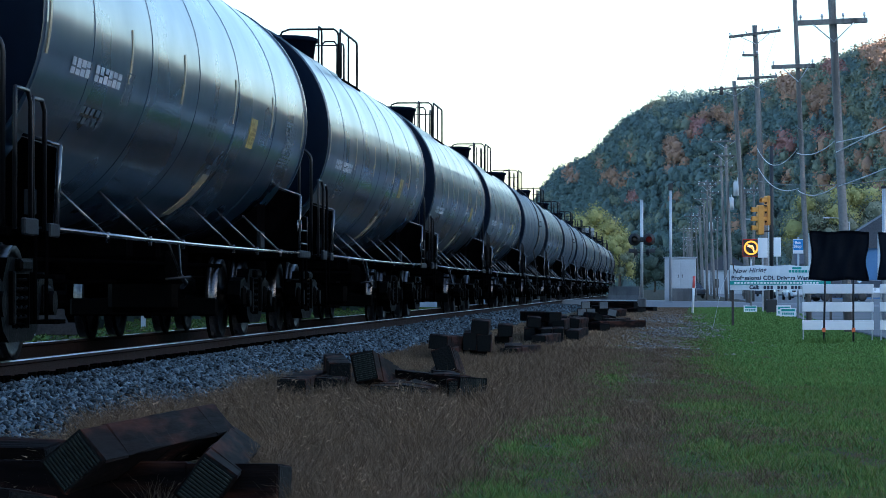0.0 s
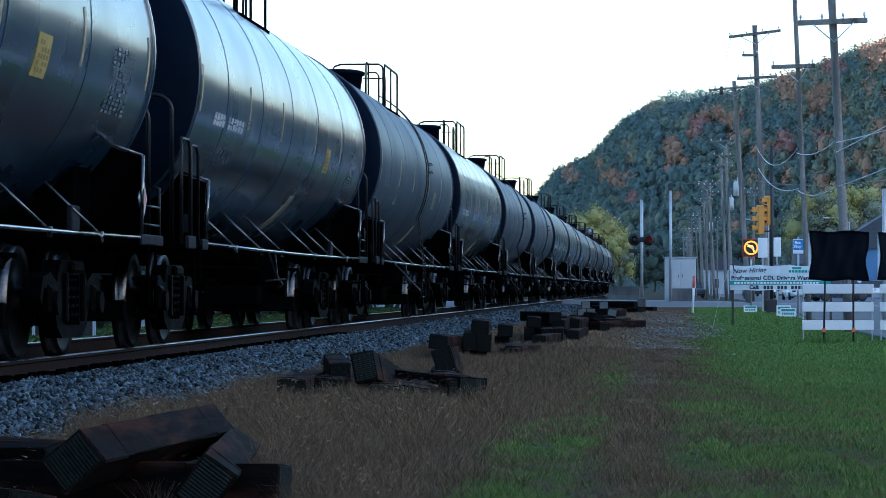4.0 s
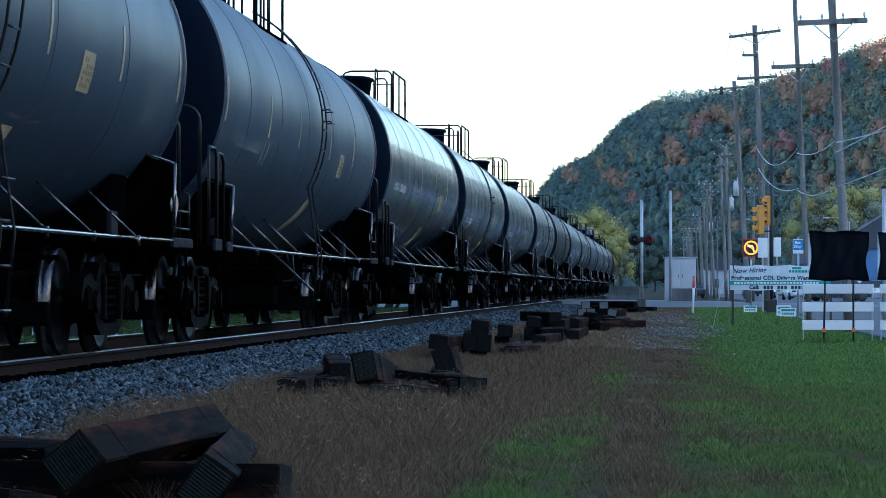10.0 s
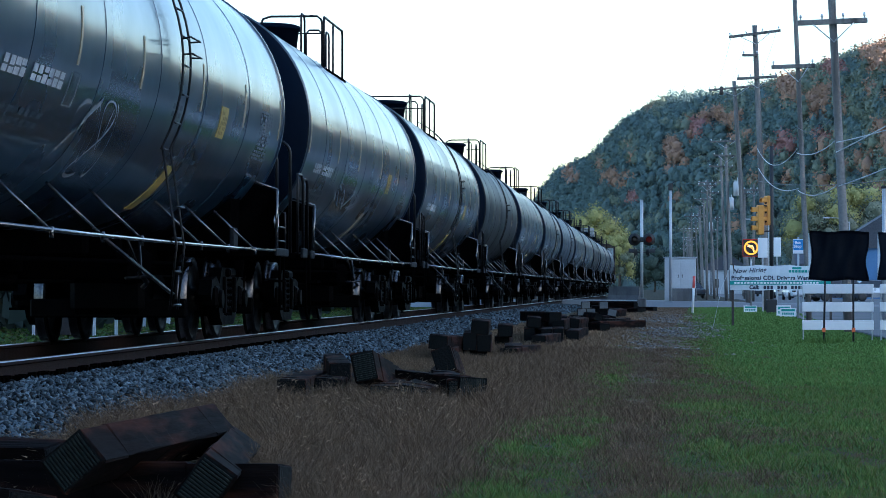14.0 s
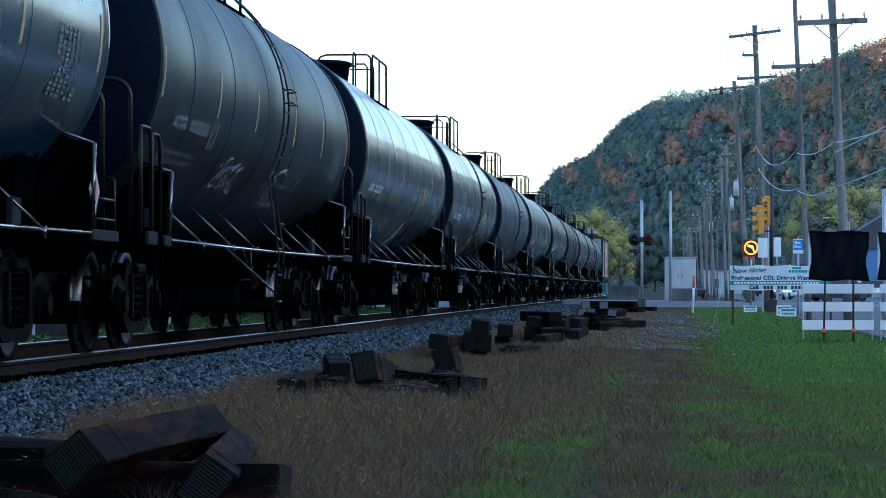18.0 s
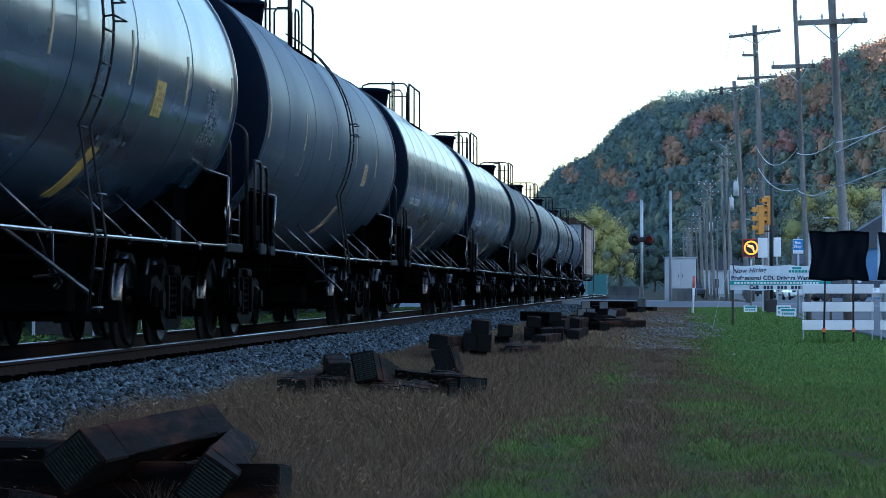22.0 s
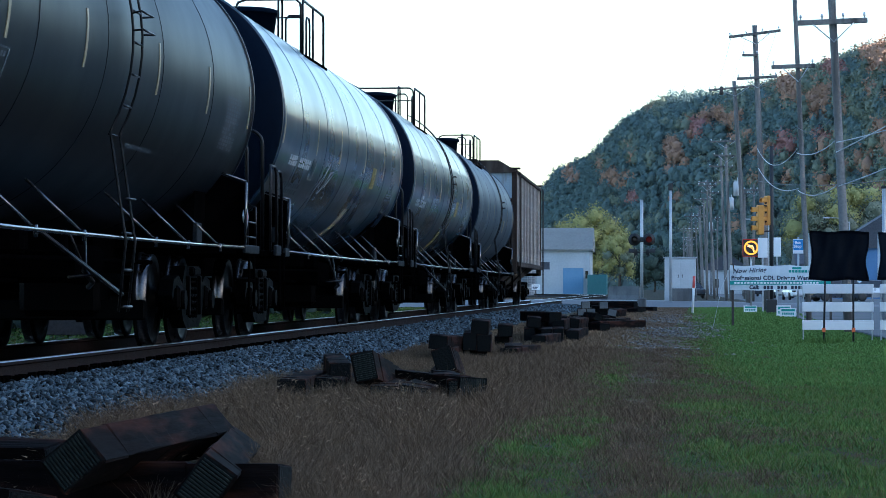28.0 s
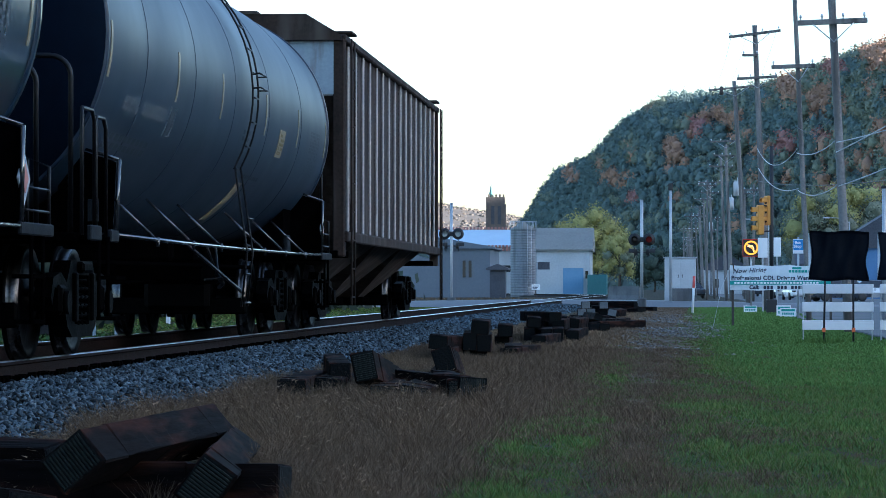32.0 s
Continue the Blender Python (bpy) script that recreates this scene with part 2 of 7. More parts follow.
def tube(bm, pts, r, seg=6, mi=0, r1=None, caps=True):
    """A pipe through pts; r to r1 from end to end."""
    pts = [Vector(p) for p in pts]
    r1 = r if r1 is None else r1
    rings = []
    up = None
    for i, p in enumerate(pts):
        d = (pts[min(i + 1, len(pts) - 1)] - pts[max(i - 1, 0)]).normalized()
        if up is None:
            up = Vector((0, 0, 1)) if abs(d.z) < 0.9 else Vector((1, 0, 0))
        u = d.cross(up).normalized()
        w = u.cross(d).normalized()
        up = w
        rad = r + (r1 - r) * i / max(1, len(pts) - 1)
        rings.append([bm.verts.new(p + (u * math.cos(6.2832 * k / seg) + w * math.sin(6.2832 * k / seg)) * rad) for k in range(seg)])
    for a, b in zip(rings, rings[1:]):
        for k in range(seg):
            f = bm.faces.new((a[k], a[(k + 1) % seg], b[(k + 1) % seg], b[k]))
            f.material_index, f.smooth = mi, True
    if caps:
        for ring in (list(reversed(rings[0])), rings[-1]):
            bm.faces.new(ring).material_index = mi


def tubed(*a, **k):
    bm = bmesh.new()
    tube(bm, *a, **k)
    return bm


def lathe(bm, prof, seg=32, mi=0, m=None, smooth=True):
    """prof: (radius, position along y); spun round the y axis."""
    rings = []
    for r, y in prof:
        if r < 1e-5:
            rings.append([bm.verts.new((0, y, 0))])
        else:
            rings.append([bm.verts.new((r * math.cos(6.28319 * k / seg), y, r * math.sin(6.28319 * k / seg))) for k in range(seg)])
    fs = []
    for a, b in zip(rings, rings[1:]):
        for k in range(seg):
            if len(a) == 1:
                q = (a[0], b[k], b[(k + 1) % seg])
            elif len(b) == 1:
                q = (a[k], b[0], a[(k + 1) % seg])
            else:
                q = (a[k], b[k], b[(k + 1) % seg], a[(k + 1) % seg])
            f = bm.faces.new(q)
            f.material_index, f.smooth = mi, smooth
            fs.append(f)
    vs = [v for r in rings for v in r]
    if m is not None:
        bmesh.ops.transform(bm, matrix=m, verts=vs)
    return vs


def arc(cx, cz, r, a0, a1, n, y):
    return [(cx + r * math.cos(radians(a0 + (a1 - a0) * i / n)), y, cz + r * math.sin(radians(a0 + (a1 - a0) * i / n))) for i in range(n + 1)]


def mesh_from(name, verts, faces, mats, mis=None, smooth=False):
    me = bpy.data.meshes.new(name)
    verts = np.asarray(verts, dtype=np.float32)
    faces = np.asarray(faces, dtype=np.int32)
    k = faces.shape[1]
    me.vertices.add(len(verts))
    me.vertices.foreach_set("co", verts.ravel())
    me.loops.add(faces.size)
    me.loops.foreach_set("vertex_index", faces.ravel())
    me.polygons.add(len(faces))
    me.polygons.foreach_set("loop_start", np.arange(0, faces.size, k, dtype=np.int32))
    if mis is not None:
        me.polygons.foreach_set("material_index", np.asarray(mis, dtype=np.int32))
    if smooth:
        me.polygons.foreach_set("use_smooth", np.ones(len(faces), dtype=bool))
    me.update(calc_edges=True)
    for mm in mats:
        me.materials.append(mm)
    return new(name, me)


# ---- the line: straight, then a left-hand bend ----
TRACK_X, RAIL_Z, BEND_Y, BEND_R = -5.93, 0.33, 245.0, 450.0


def on_line(s):
    """Place and heading (degrees to the left of +y) at s metres along the track's centre line."""
    if s <= BEND_Y:
        return TRACK_X, s, 0.0
    a = (s - BEND_Y) / BEND_R
    return TRACK_X - BEND_R * (1 - math.cos(a)), BEND_Y + BEND_R * math.sin(a), math.degrees(a)


def along(prof, s0, s1, step_bend=6.0, mis=None):
    """A closed or open profile (x off the centre line, z) drawn along the track; a bmesh."""
    bm = bmesh.new()
    ss = [s0, BEND_Y] if s1 > BEND_Y else [s0, s1]
    while ss[-1] < s1:
        ss.append(min(s1, ss[-1] + step_bend))
    rings = []
    for s in ss:
        x, y, h = on_line(s)
        c, d = math.cos(radians(h)), math.sin(radians(h))
        rings.append([bm.verts.new((x + px * c, y + px * d, pz)) for px, pz in prof])
    for a, b in zip(rings, rings[1:]):
        for k in range(len(prof) - 1):
            f = bm.faces.new((a[k], a[k + 1], b[k + 1], b[k]))
            if mis:
                f.material_index = mis[k]
    return bm


# ---- ground, ballast and rails ----
M_GROUND = mat("turf_soil", (0.022, 0.024, 0.013), (0.038, 0.034, 0.020), 0.8, 0.95, 0, 0.6, 25, 0, ((0.060, 0.044, 0.028), 0.7))
M_ASPHALT = mat("worn_asphalt", (0.085, 0.088, 0.092), (0.13, 0.133, 0.137), 1.5, 0.6, 0, 0.3, 20)
M_CONCRETE = mat("grey_concrete", (0.10, 0.105, 0.11), (0.16, 0.163, 0.165), 2.0, 0.85, 0, 0.2, 12, 0.1, ((0.07, 0.072, 0.075), 1.5, (1, 1, 0.3)))
bm = bmesh.new()
xs = [-4000, -400, -60, -20, -9.3, -2.0, 2, 6, 12, 30, 60, 400, 4000]
ys = [-400, -20, 5, 20, 40, 60, 90, 120, 140, 170, 240, 400, 900, 6000]

def ground_z(y):
    """The verge dips a little towards the camera."""
    return -0.10 * np.clip((18.0 - y) / 5.0, 0, 1)


ys += [13.0, 15.5, 18.0]
ys.sort()
grid = [[bm.verts.new((x, y, ground_z(y))) for x in xs] for y in ys]
for a, b in zip(grid, grid[1:]):
    for k in range(len(xs) - 1):
        bm.faces.new((a[k], a[k + 1], b[k + 1], b[k]))
tagged(part("ground", bm, M_GROUND), "rough grass verge with dry and green patches", "ground", kind="structure")

M_PATH = mat("worn_soil", (0.070, 0.058, 0.044), (0.118, 0.098, 0.076), 3.0, 0.95, 0, 0.6, 9, 0, ((0.045, 0.04, 0.03), 1.6))
bm = bmesh.new()
rows = []
for i in range(254):
    y = 23.3 + i * 0.4
    mid = np.interp(y, [12, 25, 44, 60, 80, 125], [-0.24, -0.26, -0.1, -0.2, -0.5, -0.4]) - 0.04 * math.sin(y * 0.9) - 0.03 * math.sin(y * 2.3 + 1)
    half = np.interp(y, [12, 30, 50, 64, 90, 125], [0.07, 0.12, 0.5, 0.8, 1.0, 1.25])
    rows.append([bm.verts.new((mid + k * half * (1 + random.uniform(-0.35, 0.35) * abs(k)), y, ground_z(y) + 0.005)) for k in (-1, -0.4, 0.4, 1)])
for a, b in zip(rows, rows[1:]):
    for k in range(3):
        bm.faces.new((a[k], a[k + 1], b[k + 1], b[k]))
tagged(part("worn_track", bm, M_PATH), "bare worn wheel track through the grass", "dirt track", kind="structure")

BALLAST = [(-2.6, 0.0), (-2.05, 0.14), (-0.79, 0.17), (0.79, 0.17), (1.55, 0.15), (2.42, -0.06)]
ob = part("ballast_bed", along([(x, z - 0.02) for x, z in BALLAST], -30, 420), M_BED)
tagged(ob, "near-black track bed with stone-gap shade in its colour", "track bed", kind="structure")
HEADP = [(-0.066, 0.0), (-0.066, 0.012), (-0.012, 0.022), (-0.009, 0.13), (-0.034, 0.142), (-0.034, 0.165), (-0.026, 0.172), (0.026, 0.172), (0.034, 0.165), (0.034, 0.142), (0.009, 0.13), (0.012, 0.022), (0.066, 0.012), (0.066, 0.0)]
for sx in (-0.7525, 0.7525):
    prof = [(sx + x, RAIL_Z - 0.172 + z) for x, z in HEADP]
    ob = part("rail", along(prof, -30, 420, 4.0, [0, 0, 0, 0, 0, 1, 1, 1, 0, 0, 0, 0, 0]), (M_RAILSIDE, M_RAILTOP))
    tagged(ob, "rusty steel rail with a polished running surface", "rail", kind="structure")


def stones():
    """Loose ballast stones on the near shoulder and between the rails."""
    rng = np.random.default_rng(4)
    shapes = []
    for _ in range(10):
        v = np.array([[-1, -1, -1], [1, -1, -1], [1, 1, -1], [-1, 1, -1], [-1, -1, 1], [1, -1, 1], [1, 1, 1], [-1, 1, 1]], dtype=float) * 0.74
        v[4:, :2] *= rng.uniform(0.45, 1.0, (4, 1))
        v += rng.normal(0, 0.17, (8, 3))
        for _ in range(8):
            q = Matrix.Rotation(rng.normal(0, 0.75), 3, "X") @ Matrix.Rotation(rng.normal(0, 0.75), 3, "Y")
            shapes.append((v * np.array([rng.uniform(0.8, 1.7), 1.0, rng.uniform(0.45, 0.95)])) @ np.array(q))
    F = np.array([[0, 2, 1], [0, 3, 2], [4, 5, 6], [4, 6, 7], [0, 1, 5], [0, 5, 4], [1, 2, 6], [1, 6, 5], [2, 3, 7], [2, 7, 6], [3, 0, 4], [3, 4, 7]])
    V, Fs = [], []
    base = 0
    spans = [(0.99, 2.48, 13.5, 34.0, 1500), (0.92, 2.42, 34.0, 62.0, 620), (0.80, 2.3, 62.0, 135.0, 110), (-2.4, -0.8, 20.0, 90.0, 30)]
    bx, bz = [p[0] for p in BALLAST], [p[1] for p in BALLAST]
    for x0, x1, y0, y1, dens in spans:
        n = int((x1 - x0) * (y1 - y0) * dens)
        px, py = rng.uniform(x0, x1, n), rng.uniform(y0, y1, n)
        keep = rng.random(n) < np.clip((2.62 - px) / 0.55, 0, 1)
        for x, y in zip(px[keep], py[keep]):
            z = np.interp(x, bx, bz)
            s = rng.uniform(0.009, 0.025) * (1.0 if y < 34 else 1.3 if y < 62 else 1.9)
            a = rng.uniform(0, 6.28)
            c, d = math.cos(a), math.sin(a)
            v = shapes[rng.integers(80)] * s
            v = np.stack([v[:, 0] * c - v[:, 1] * d + x + TRACK_X, v[:, 0] * d + v[:, 1] * c + y, v[:, 2] + z + rng.uniform(-0.03, 0.03)], 1)
            V.append(v)
            Fs.append(F + base)
            base += 8
    ob = mesh_from("ballast_stones", np.concatenate(V), np.concatenate(Fs), [M_STONE])
    tagged(ob, "loose blue-grey crushed ballast stones", "gravel", kind="stuff")


stones()


def gravel_patch():
    """Thin scatter of grey-brown gravel on the worn ground."""
    rng = np.random.default_rng(6)
    n = 4200
    y = rng.normal(66, 22, n)
    x = rng.normal(0.25, 0.6, n) * (0.45 + y / 130)
    keep = (y > 38 + 9 * rng.random(n)) & (y < 138) & (np.sin(x * 2.1 + y * 0.33) + np.sin(x * 1.1 - y * 0.21 + 2) > -0.5)
    x, y = x[keep], y[keep]
    n = len(x)
    s = rng.uniform(0.010, 0.036, n)
    v = rng.normal(0, 0.2, (n, 6, 3)) + np.array([[1.2, 0, 0], [-1.2, 0, 0], [0, 1, 0], [0, -1, 0], [0, 0, 0.6], [0, 0, -0.5]])
    v = v * s[:, None, None] + np.stack([x, y, np.full(n, 0.008)], 1)[:, None, :]
    f = np.array([[0, 2, 4], [2, 1, 4], [1, 3, 4], [3, 0, 4], [2, 0, 5], [1, 2, 5], [3, 1, 5], [0, 3, 5]])
    f = (f[None] + 6 * np.arange(n)[:, None, None]).reshape(-1, 3)
    ob = mesh_from("gravel_patch", v.reshape(-1, 3), f, [mat("grey_brown_gravel", (0.075, 0.074, 0.070), (0.20, 0.195, 0.18), 10, 0.85, 0, 0.0, 3, 0.6, loose=True)])
    tagged(ob, "thin scatter of grey-brown gravel on worn ground", "gravel", kind="stuff")


gravel_patch()


def track_ties():
    """Ties with a plate under each rail; spikes on those that lie near the foot of the verge."""
    def lay(y, spiked):
        t = thing("track_tie", "creosoted wooden tie set in the ballast under the rails", "railway tie", pose(TRACK_X + random.uniform(-0.02, 0.02), y, -0.018 + random.uniform(-0.004, 0.004), 0, 0, random.uniform(-0.6, 0.6)), "ties in the track")
        for kind, places in (("beam", [(0, 0)]), ("tie_plate", [(-0.7525, 0), (0.7525, 0)]), ("spike", [(0.7525 + a, b) for a in (-0.11, 0.10, 0.205) for b in (-0.07, 0.07)] if spiked else [])):
            for px, py in places:
                if kind not in base:
                    if kind == "beam":
                        base[kind] = part("beam", boxed(-1.30, 1.30, -0.115, 0.115, 0.0, 0.165, bev=0.01), M_TIE, t)
                    elif kind == "tie_plate":
                        base[kind] = part("tie_plate", boxed(-0.17, 0.17, -0.095, 0.095, 0.160, 0.176), M_RAILSIDE, t, loc=(px, py, 0))
                    else:
                        bm = bmesh.new()
                        tube(bm, [(0, 0, 0.17), (0, 0, 0.222)], 0.015, 5)
                        box(bm, -0.032, 0.032, -0.030, 0.030, 0.214, 0.246)
                        base[kind] = part("spike", bm, M_FRAME, t, loc=(px, py, 0))
                else:
                    again(base[kind], (px, py, 0), t)

    base = {}
    y = 14.0
    while y < 110:
        lay(y, y < 46)
        y += 0.54


track_ties()


# ---- rolling stock; car space: x across (the grass side is +), y along, z from the rail's top ----
WHEEL_R = 0.457
TANK_R, TANK_Z, SHELL = 1.52, 2.60, 7.68
CAR = 17.9


def wheel_set(parent, y):
    bm = bmesh.new()
    for s in (-1, 1):
        prof = [(0.0, 0.10), (0.13, 0.10), (0.14, 0.05), (0.36, 0.035), (0.39, 0.055), (WHEEL_R - 0.004, 0.07), (WHEEL_R, 0.0), (WHEEL_R + 0.006, -0.03), (WHEEL_R + 0.026, -0.045), (WHEEL_R + 0.024, -0.065), (0.39, -0.068), (0.36, -0.03), (0.14, -0.05), (0.13, -0.1), (0.0, -0.1)]
        lathe(bm, prof, 22, 0, Matrix.Translation((s * 0.755, 0, 0)) @ Matrix.Rotation(radians(-90 * s), 4, "Z"))
    for f in bm.faces:
        r = [math.hypot(v.co.y, v.co.z) for v in f.verts]
        f.material_index = 1 if min(r) > WHEEL_R - 0.006 and max(r) < WHEEL_R + 0.008 else 0
    tube(bm, [(-1.1, 0, 0), (1.1, 0, 0)], 0.075, 10)
    for s in (-1, 1):
        for k in range(3):
            a = radians(120 * k)
            tube(bm, [(s * 1.095, 0.05 * math.cos(a), 0.05 * math.sin(a)), (s * 1.125, 0.05 * math.cos(a), 0.05 * math.sin(a))], 0.014, 6)
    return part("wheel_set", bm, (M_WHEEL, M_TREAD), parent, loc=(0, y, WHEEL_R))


def side_frame(parent, s):
    """Cast side frame: raised arch over each axle box, dropped middle with the spring opening."""
    bm = bmesh.new()
    top = [(-1.25, 0.50), (-1.15, 0.66), (-0.85, 0.70), (-0.62, 0.62), (-0.45, 0.80), (0.45, 0.80), (0.62, 0.62), (0.85, 0.70), (1.15, 0.66), (1.25, 0.50)]
    bot = [(-1.2, 0.44), (-1.1, 0.58), (-0.8, 0.56), (-0.60, 0.26), (-0.40, 0.17), (0.40, 0.17), (0.60, 0.26), (0.8, 0.56), (1.1, 0.58), (1.2, 0.44)]
    hole_t = [(-0.3, 0.68), (0.3, 0.68)]
    hole_b = [(-0.3, 0.27), (0.3, 0.27)]
    loops = []
    for x in (-0.07, 0.07):
        loops.append(([bm.verts.new((x, y, z)) for y, z in top], [bm.verts.new((x, y, z)) for y, z in bot], [bm.verts.new((x, y, z)) for y, z in hole_t], [bm.verts.new((x, y, z)) for y, z in hole_b]))
    for T, B, HT, HB in loops:
        for k in list(range(0, 4)) + list(range(5, 9)):
            bm.faces.new((T[k], T[k + 1], B[k + 1], B[k]))
        bm.faces.new((T[4], T[5], HT[1], HT[0]))
        bm.faces.new((HB[0], HB[1], B[5], B[4]))
        bm.faces.new((T[4], HT[0], HB[0], B[4]))
        bm.faces.new((HT[1], T[5], B[5], HB[1]))
    (T0, B0, HT0, HB0), (T1, B1, HT1, HB1) = loops
    for A, B in ((T0, T1), (B0, B1)):
        for k in range(9):
            bm.faces.new((A[k], A[k + 1], B[k + 1], B[k]))
    for k in (0, 9):
        bm.faces.new((T0[k], T1[k], B1[k], B0[k]))
    for a, b, c, d in ((HT0[0], HT0[1], HT1[1], HT1[0]), (HB0[0], HB0[1], HB1[1], HB1[0]), (HT0[0], HB0[0], HB1[0], HT1[0]), (HT0[1], HB0[1], HB1[1], HT1[1])):
        bm.faces.new((a, b, c, d))
    bmesh.ops.recalc_face_normals(bm, faces=bm.faces)
    for y in (-0.89, 0.89):
        box(bm, -0.10, 0.11, y - 0.13, y + 0.13, 0.36, 0.60, bev=0.03)
        tube(bm, [(0.09, y, 0.457), (0.15 if s > 0 else -0.15, y, 0.457)], 0.10, 10)
    box(bm, -0.06, 0.13, -0.2, 0.2, 0.70, 0.79, bev=0.02)
    for y in (-0.36, 0.36):
        box(bm, -0.03, 0.11, y - 0.04, y + 0.04, 0.3, 0.7, bev=0.012)
    return part("side_frame", bm, M_TRUCK, parent, loc=(s * 1.0, 0, 0))


def spring(parent, s, y):
    pts = [(0.06 * math.cos(a * 1.2), 0.06 * math.sin(a * 1.2), 0.28 + 0.36 * a / 26) for a in range(27)]
    return part("spring", tubed(pts, 0.014, 4), M_TRUCK, parent, loc=(s * 1.02, y, 0))


def truck(car, y, wheels):
    bm = bmesh.new()
    box(bm, -1.0, 1.0, -0.2, 0.2, 0.38, 0.70, bev=0.05)
    box(bm, -0.3, 0.3, -0.25, 0.25, 0.66, 0.78, bev=0.03)
    for yy in (-0.45, 0.45):
        tube(bm, [(-0.75, yy, 0.38), (0.75, yy, 0.38)], 0.05, 6)
    box(bm, -0.40, 0.40, -1.55, 1.55, 0.30, 0.72, bev=0.06)
    tr = part("truck", bm, M_TRUCK, car, "grimy cast-steel four-wheel truck in painted-in undercar shade", (0, y, 0))
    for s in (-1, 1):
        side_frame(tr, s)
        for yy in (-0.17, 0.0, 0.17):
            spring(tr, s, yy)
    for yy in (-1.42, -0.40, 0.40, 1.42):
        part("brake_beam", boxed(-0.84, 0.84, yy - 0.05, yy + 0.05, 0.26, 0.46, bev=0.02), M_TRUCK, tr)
    for yy in (-0.89, 0.89):
        wheels.append(wheel_set(tr, yy))
    return tr


def coupler(car, e, half):
    bm = bmesh.new()
    box(bm, -0.09, 0.09, half - 1.1, half - 0.28, 0.78, 0.97, bev=0.02)
    box(bm, -0.15, 0.15, half - 0.30, half - 0.04, 0.72, 1.03, bev=0.05)
    box(bm, -0.17, -0.03, half - 0.10, half + 0.10, 0.74, 1.01, bev=0.04)
    box(bm, 0.05, 0.16, half - 0.12, half + 0.03, 0.76, 0.99, bev=0.03)
    part("coupler", bm, M_TRUCK, car, loc=Matrix.Rotation(math.pi if e < 0 else 0, 4, "Z"))
    pts = [(0.25 + 0.05 * t, half - 0.55 + 0.6 * t, 0.75 - 0.30 * math.sin(3.1416 * t)) for t in [i / 8 for i in range(9)]]
    part("air_hose", tubed(pts, 0.028, 6), M_FRAME, car, loc=Matrix.Rotation(math.pi if e < 0 else 0, 4, "Z"))


def on_shell(name, car, mtl, y0, y1, a0, a1, label="", lift=0.006, r=None, n=6):
    """A thin marking that follows the tank's side; angles in degrees up from the horizontal on the + side."""
    bm = bmesh.new()
    r = r or TANK_R
    rows = []
    for i in range(n + 1):
        a = radians(a0 + (a1 - a0) * i / n)
        rows.append([bm.verts.new(((r + q) * math.cos(a), y, TANK_Z + (r + q) * math.sin(a))) for q in (lift, 0.0) for y in (y0, y1)])
    for a, b in zip(rows, rows[1:]):
        bm.faces.new((a[0], b[0], b[1], a[1]))
        bm.faces.new((a[0], a[2], b[2], b[0]))
        bm.faces.new((a[1], b[1], b[3], a[3]))
    bm.faces.new((rows[0][0], rows[0][1], rows[0][3], rows[0][2]))
    bm.faces.new((rows[-1][0], rows[-1][2], rows[-1][3], rows[-1][1]))
    return part(name, bm, mtl, car, label)


def on_shell_bars(name, car, mtl, y0, y1, a0, a1, rows, cols, label, lift=0.006):
    """Writing too far off to read: rows of short bars on the tank's side."""
    bm = bmesh.new()
    rng = random.Random(int(y0 * 100) + rows * 7 + cols)
    for i in range(rows):
        h = (a1 - a0) / rows
        ra, rb = a0 + h * i + h * 0.16, a0 + h * (i + 1) - h * 0.16
        y = y0
        w = (y1 - y0) / cols
        for k in range(cols):
            if (rng.random() < 0.14 and rows > 1) or (rows == 1 and cols == 11 and k == 4):
                y += w
                continue
            tall = rows == 1 and cols == 11
            cut = (ra + rb) / 2 + rng.uniform(-0.5, 0.5)
            for lo, hi in (((ra, cut - 0.28), (cut + 0.28, rb)) if tall else ((ra, rb),)):
                ya, yb = (y + rng.uniform(0.04, 0.14) * w, y + w * rng.uniform(0.82, 0.94)) if tall else (y + 0.10 * w, y + w * rng.uniform(0.70, 0.90))
                q = [bm.verts.new(((TANK_R + lift) * math.cos(radians(aa)), yy, TANK_Z + (TANK_R + lift) * math.sin(radians(aa)))) for aa in (lo, hi) for yy in (ya, yb)]
                bm.faces.new((q[0], q[2], q[3], q[1]))
            y += w
    return tagged(part(name, bm, mtl, car, label), kind="stuff")


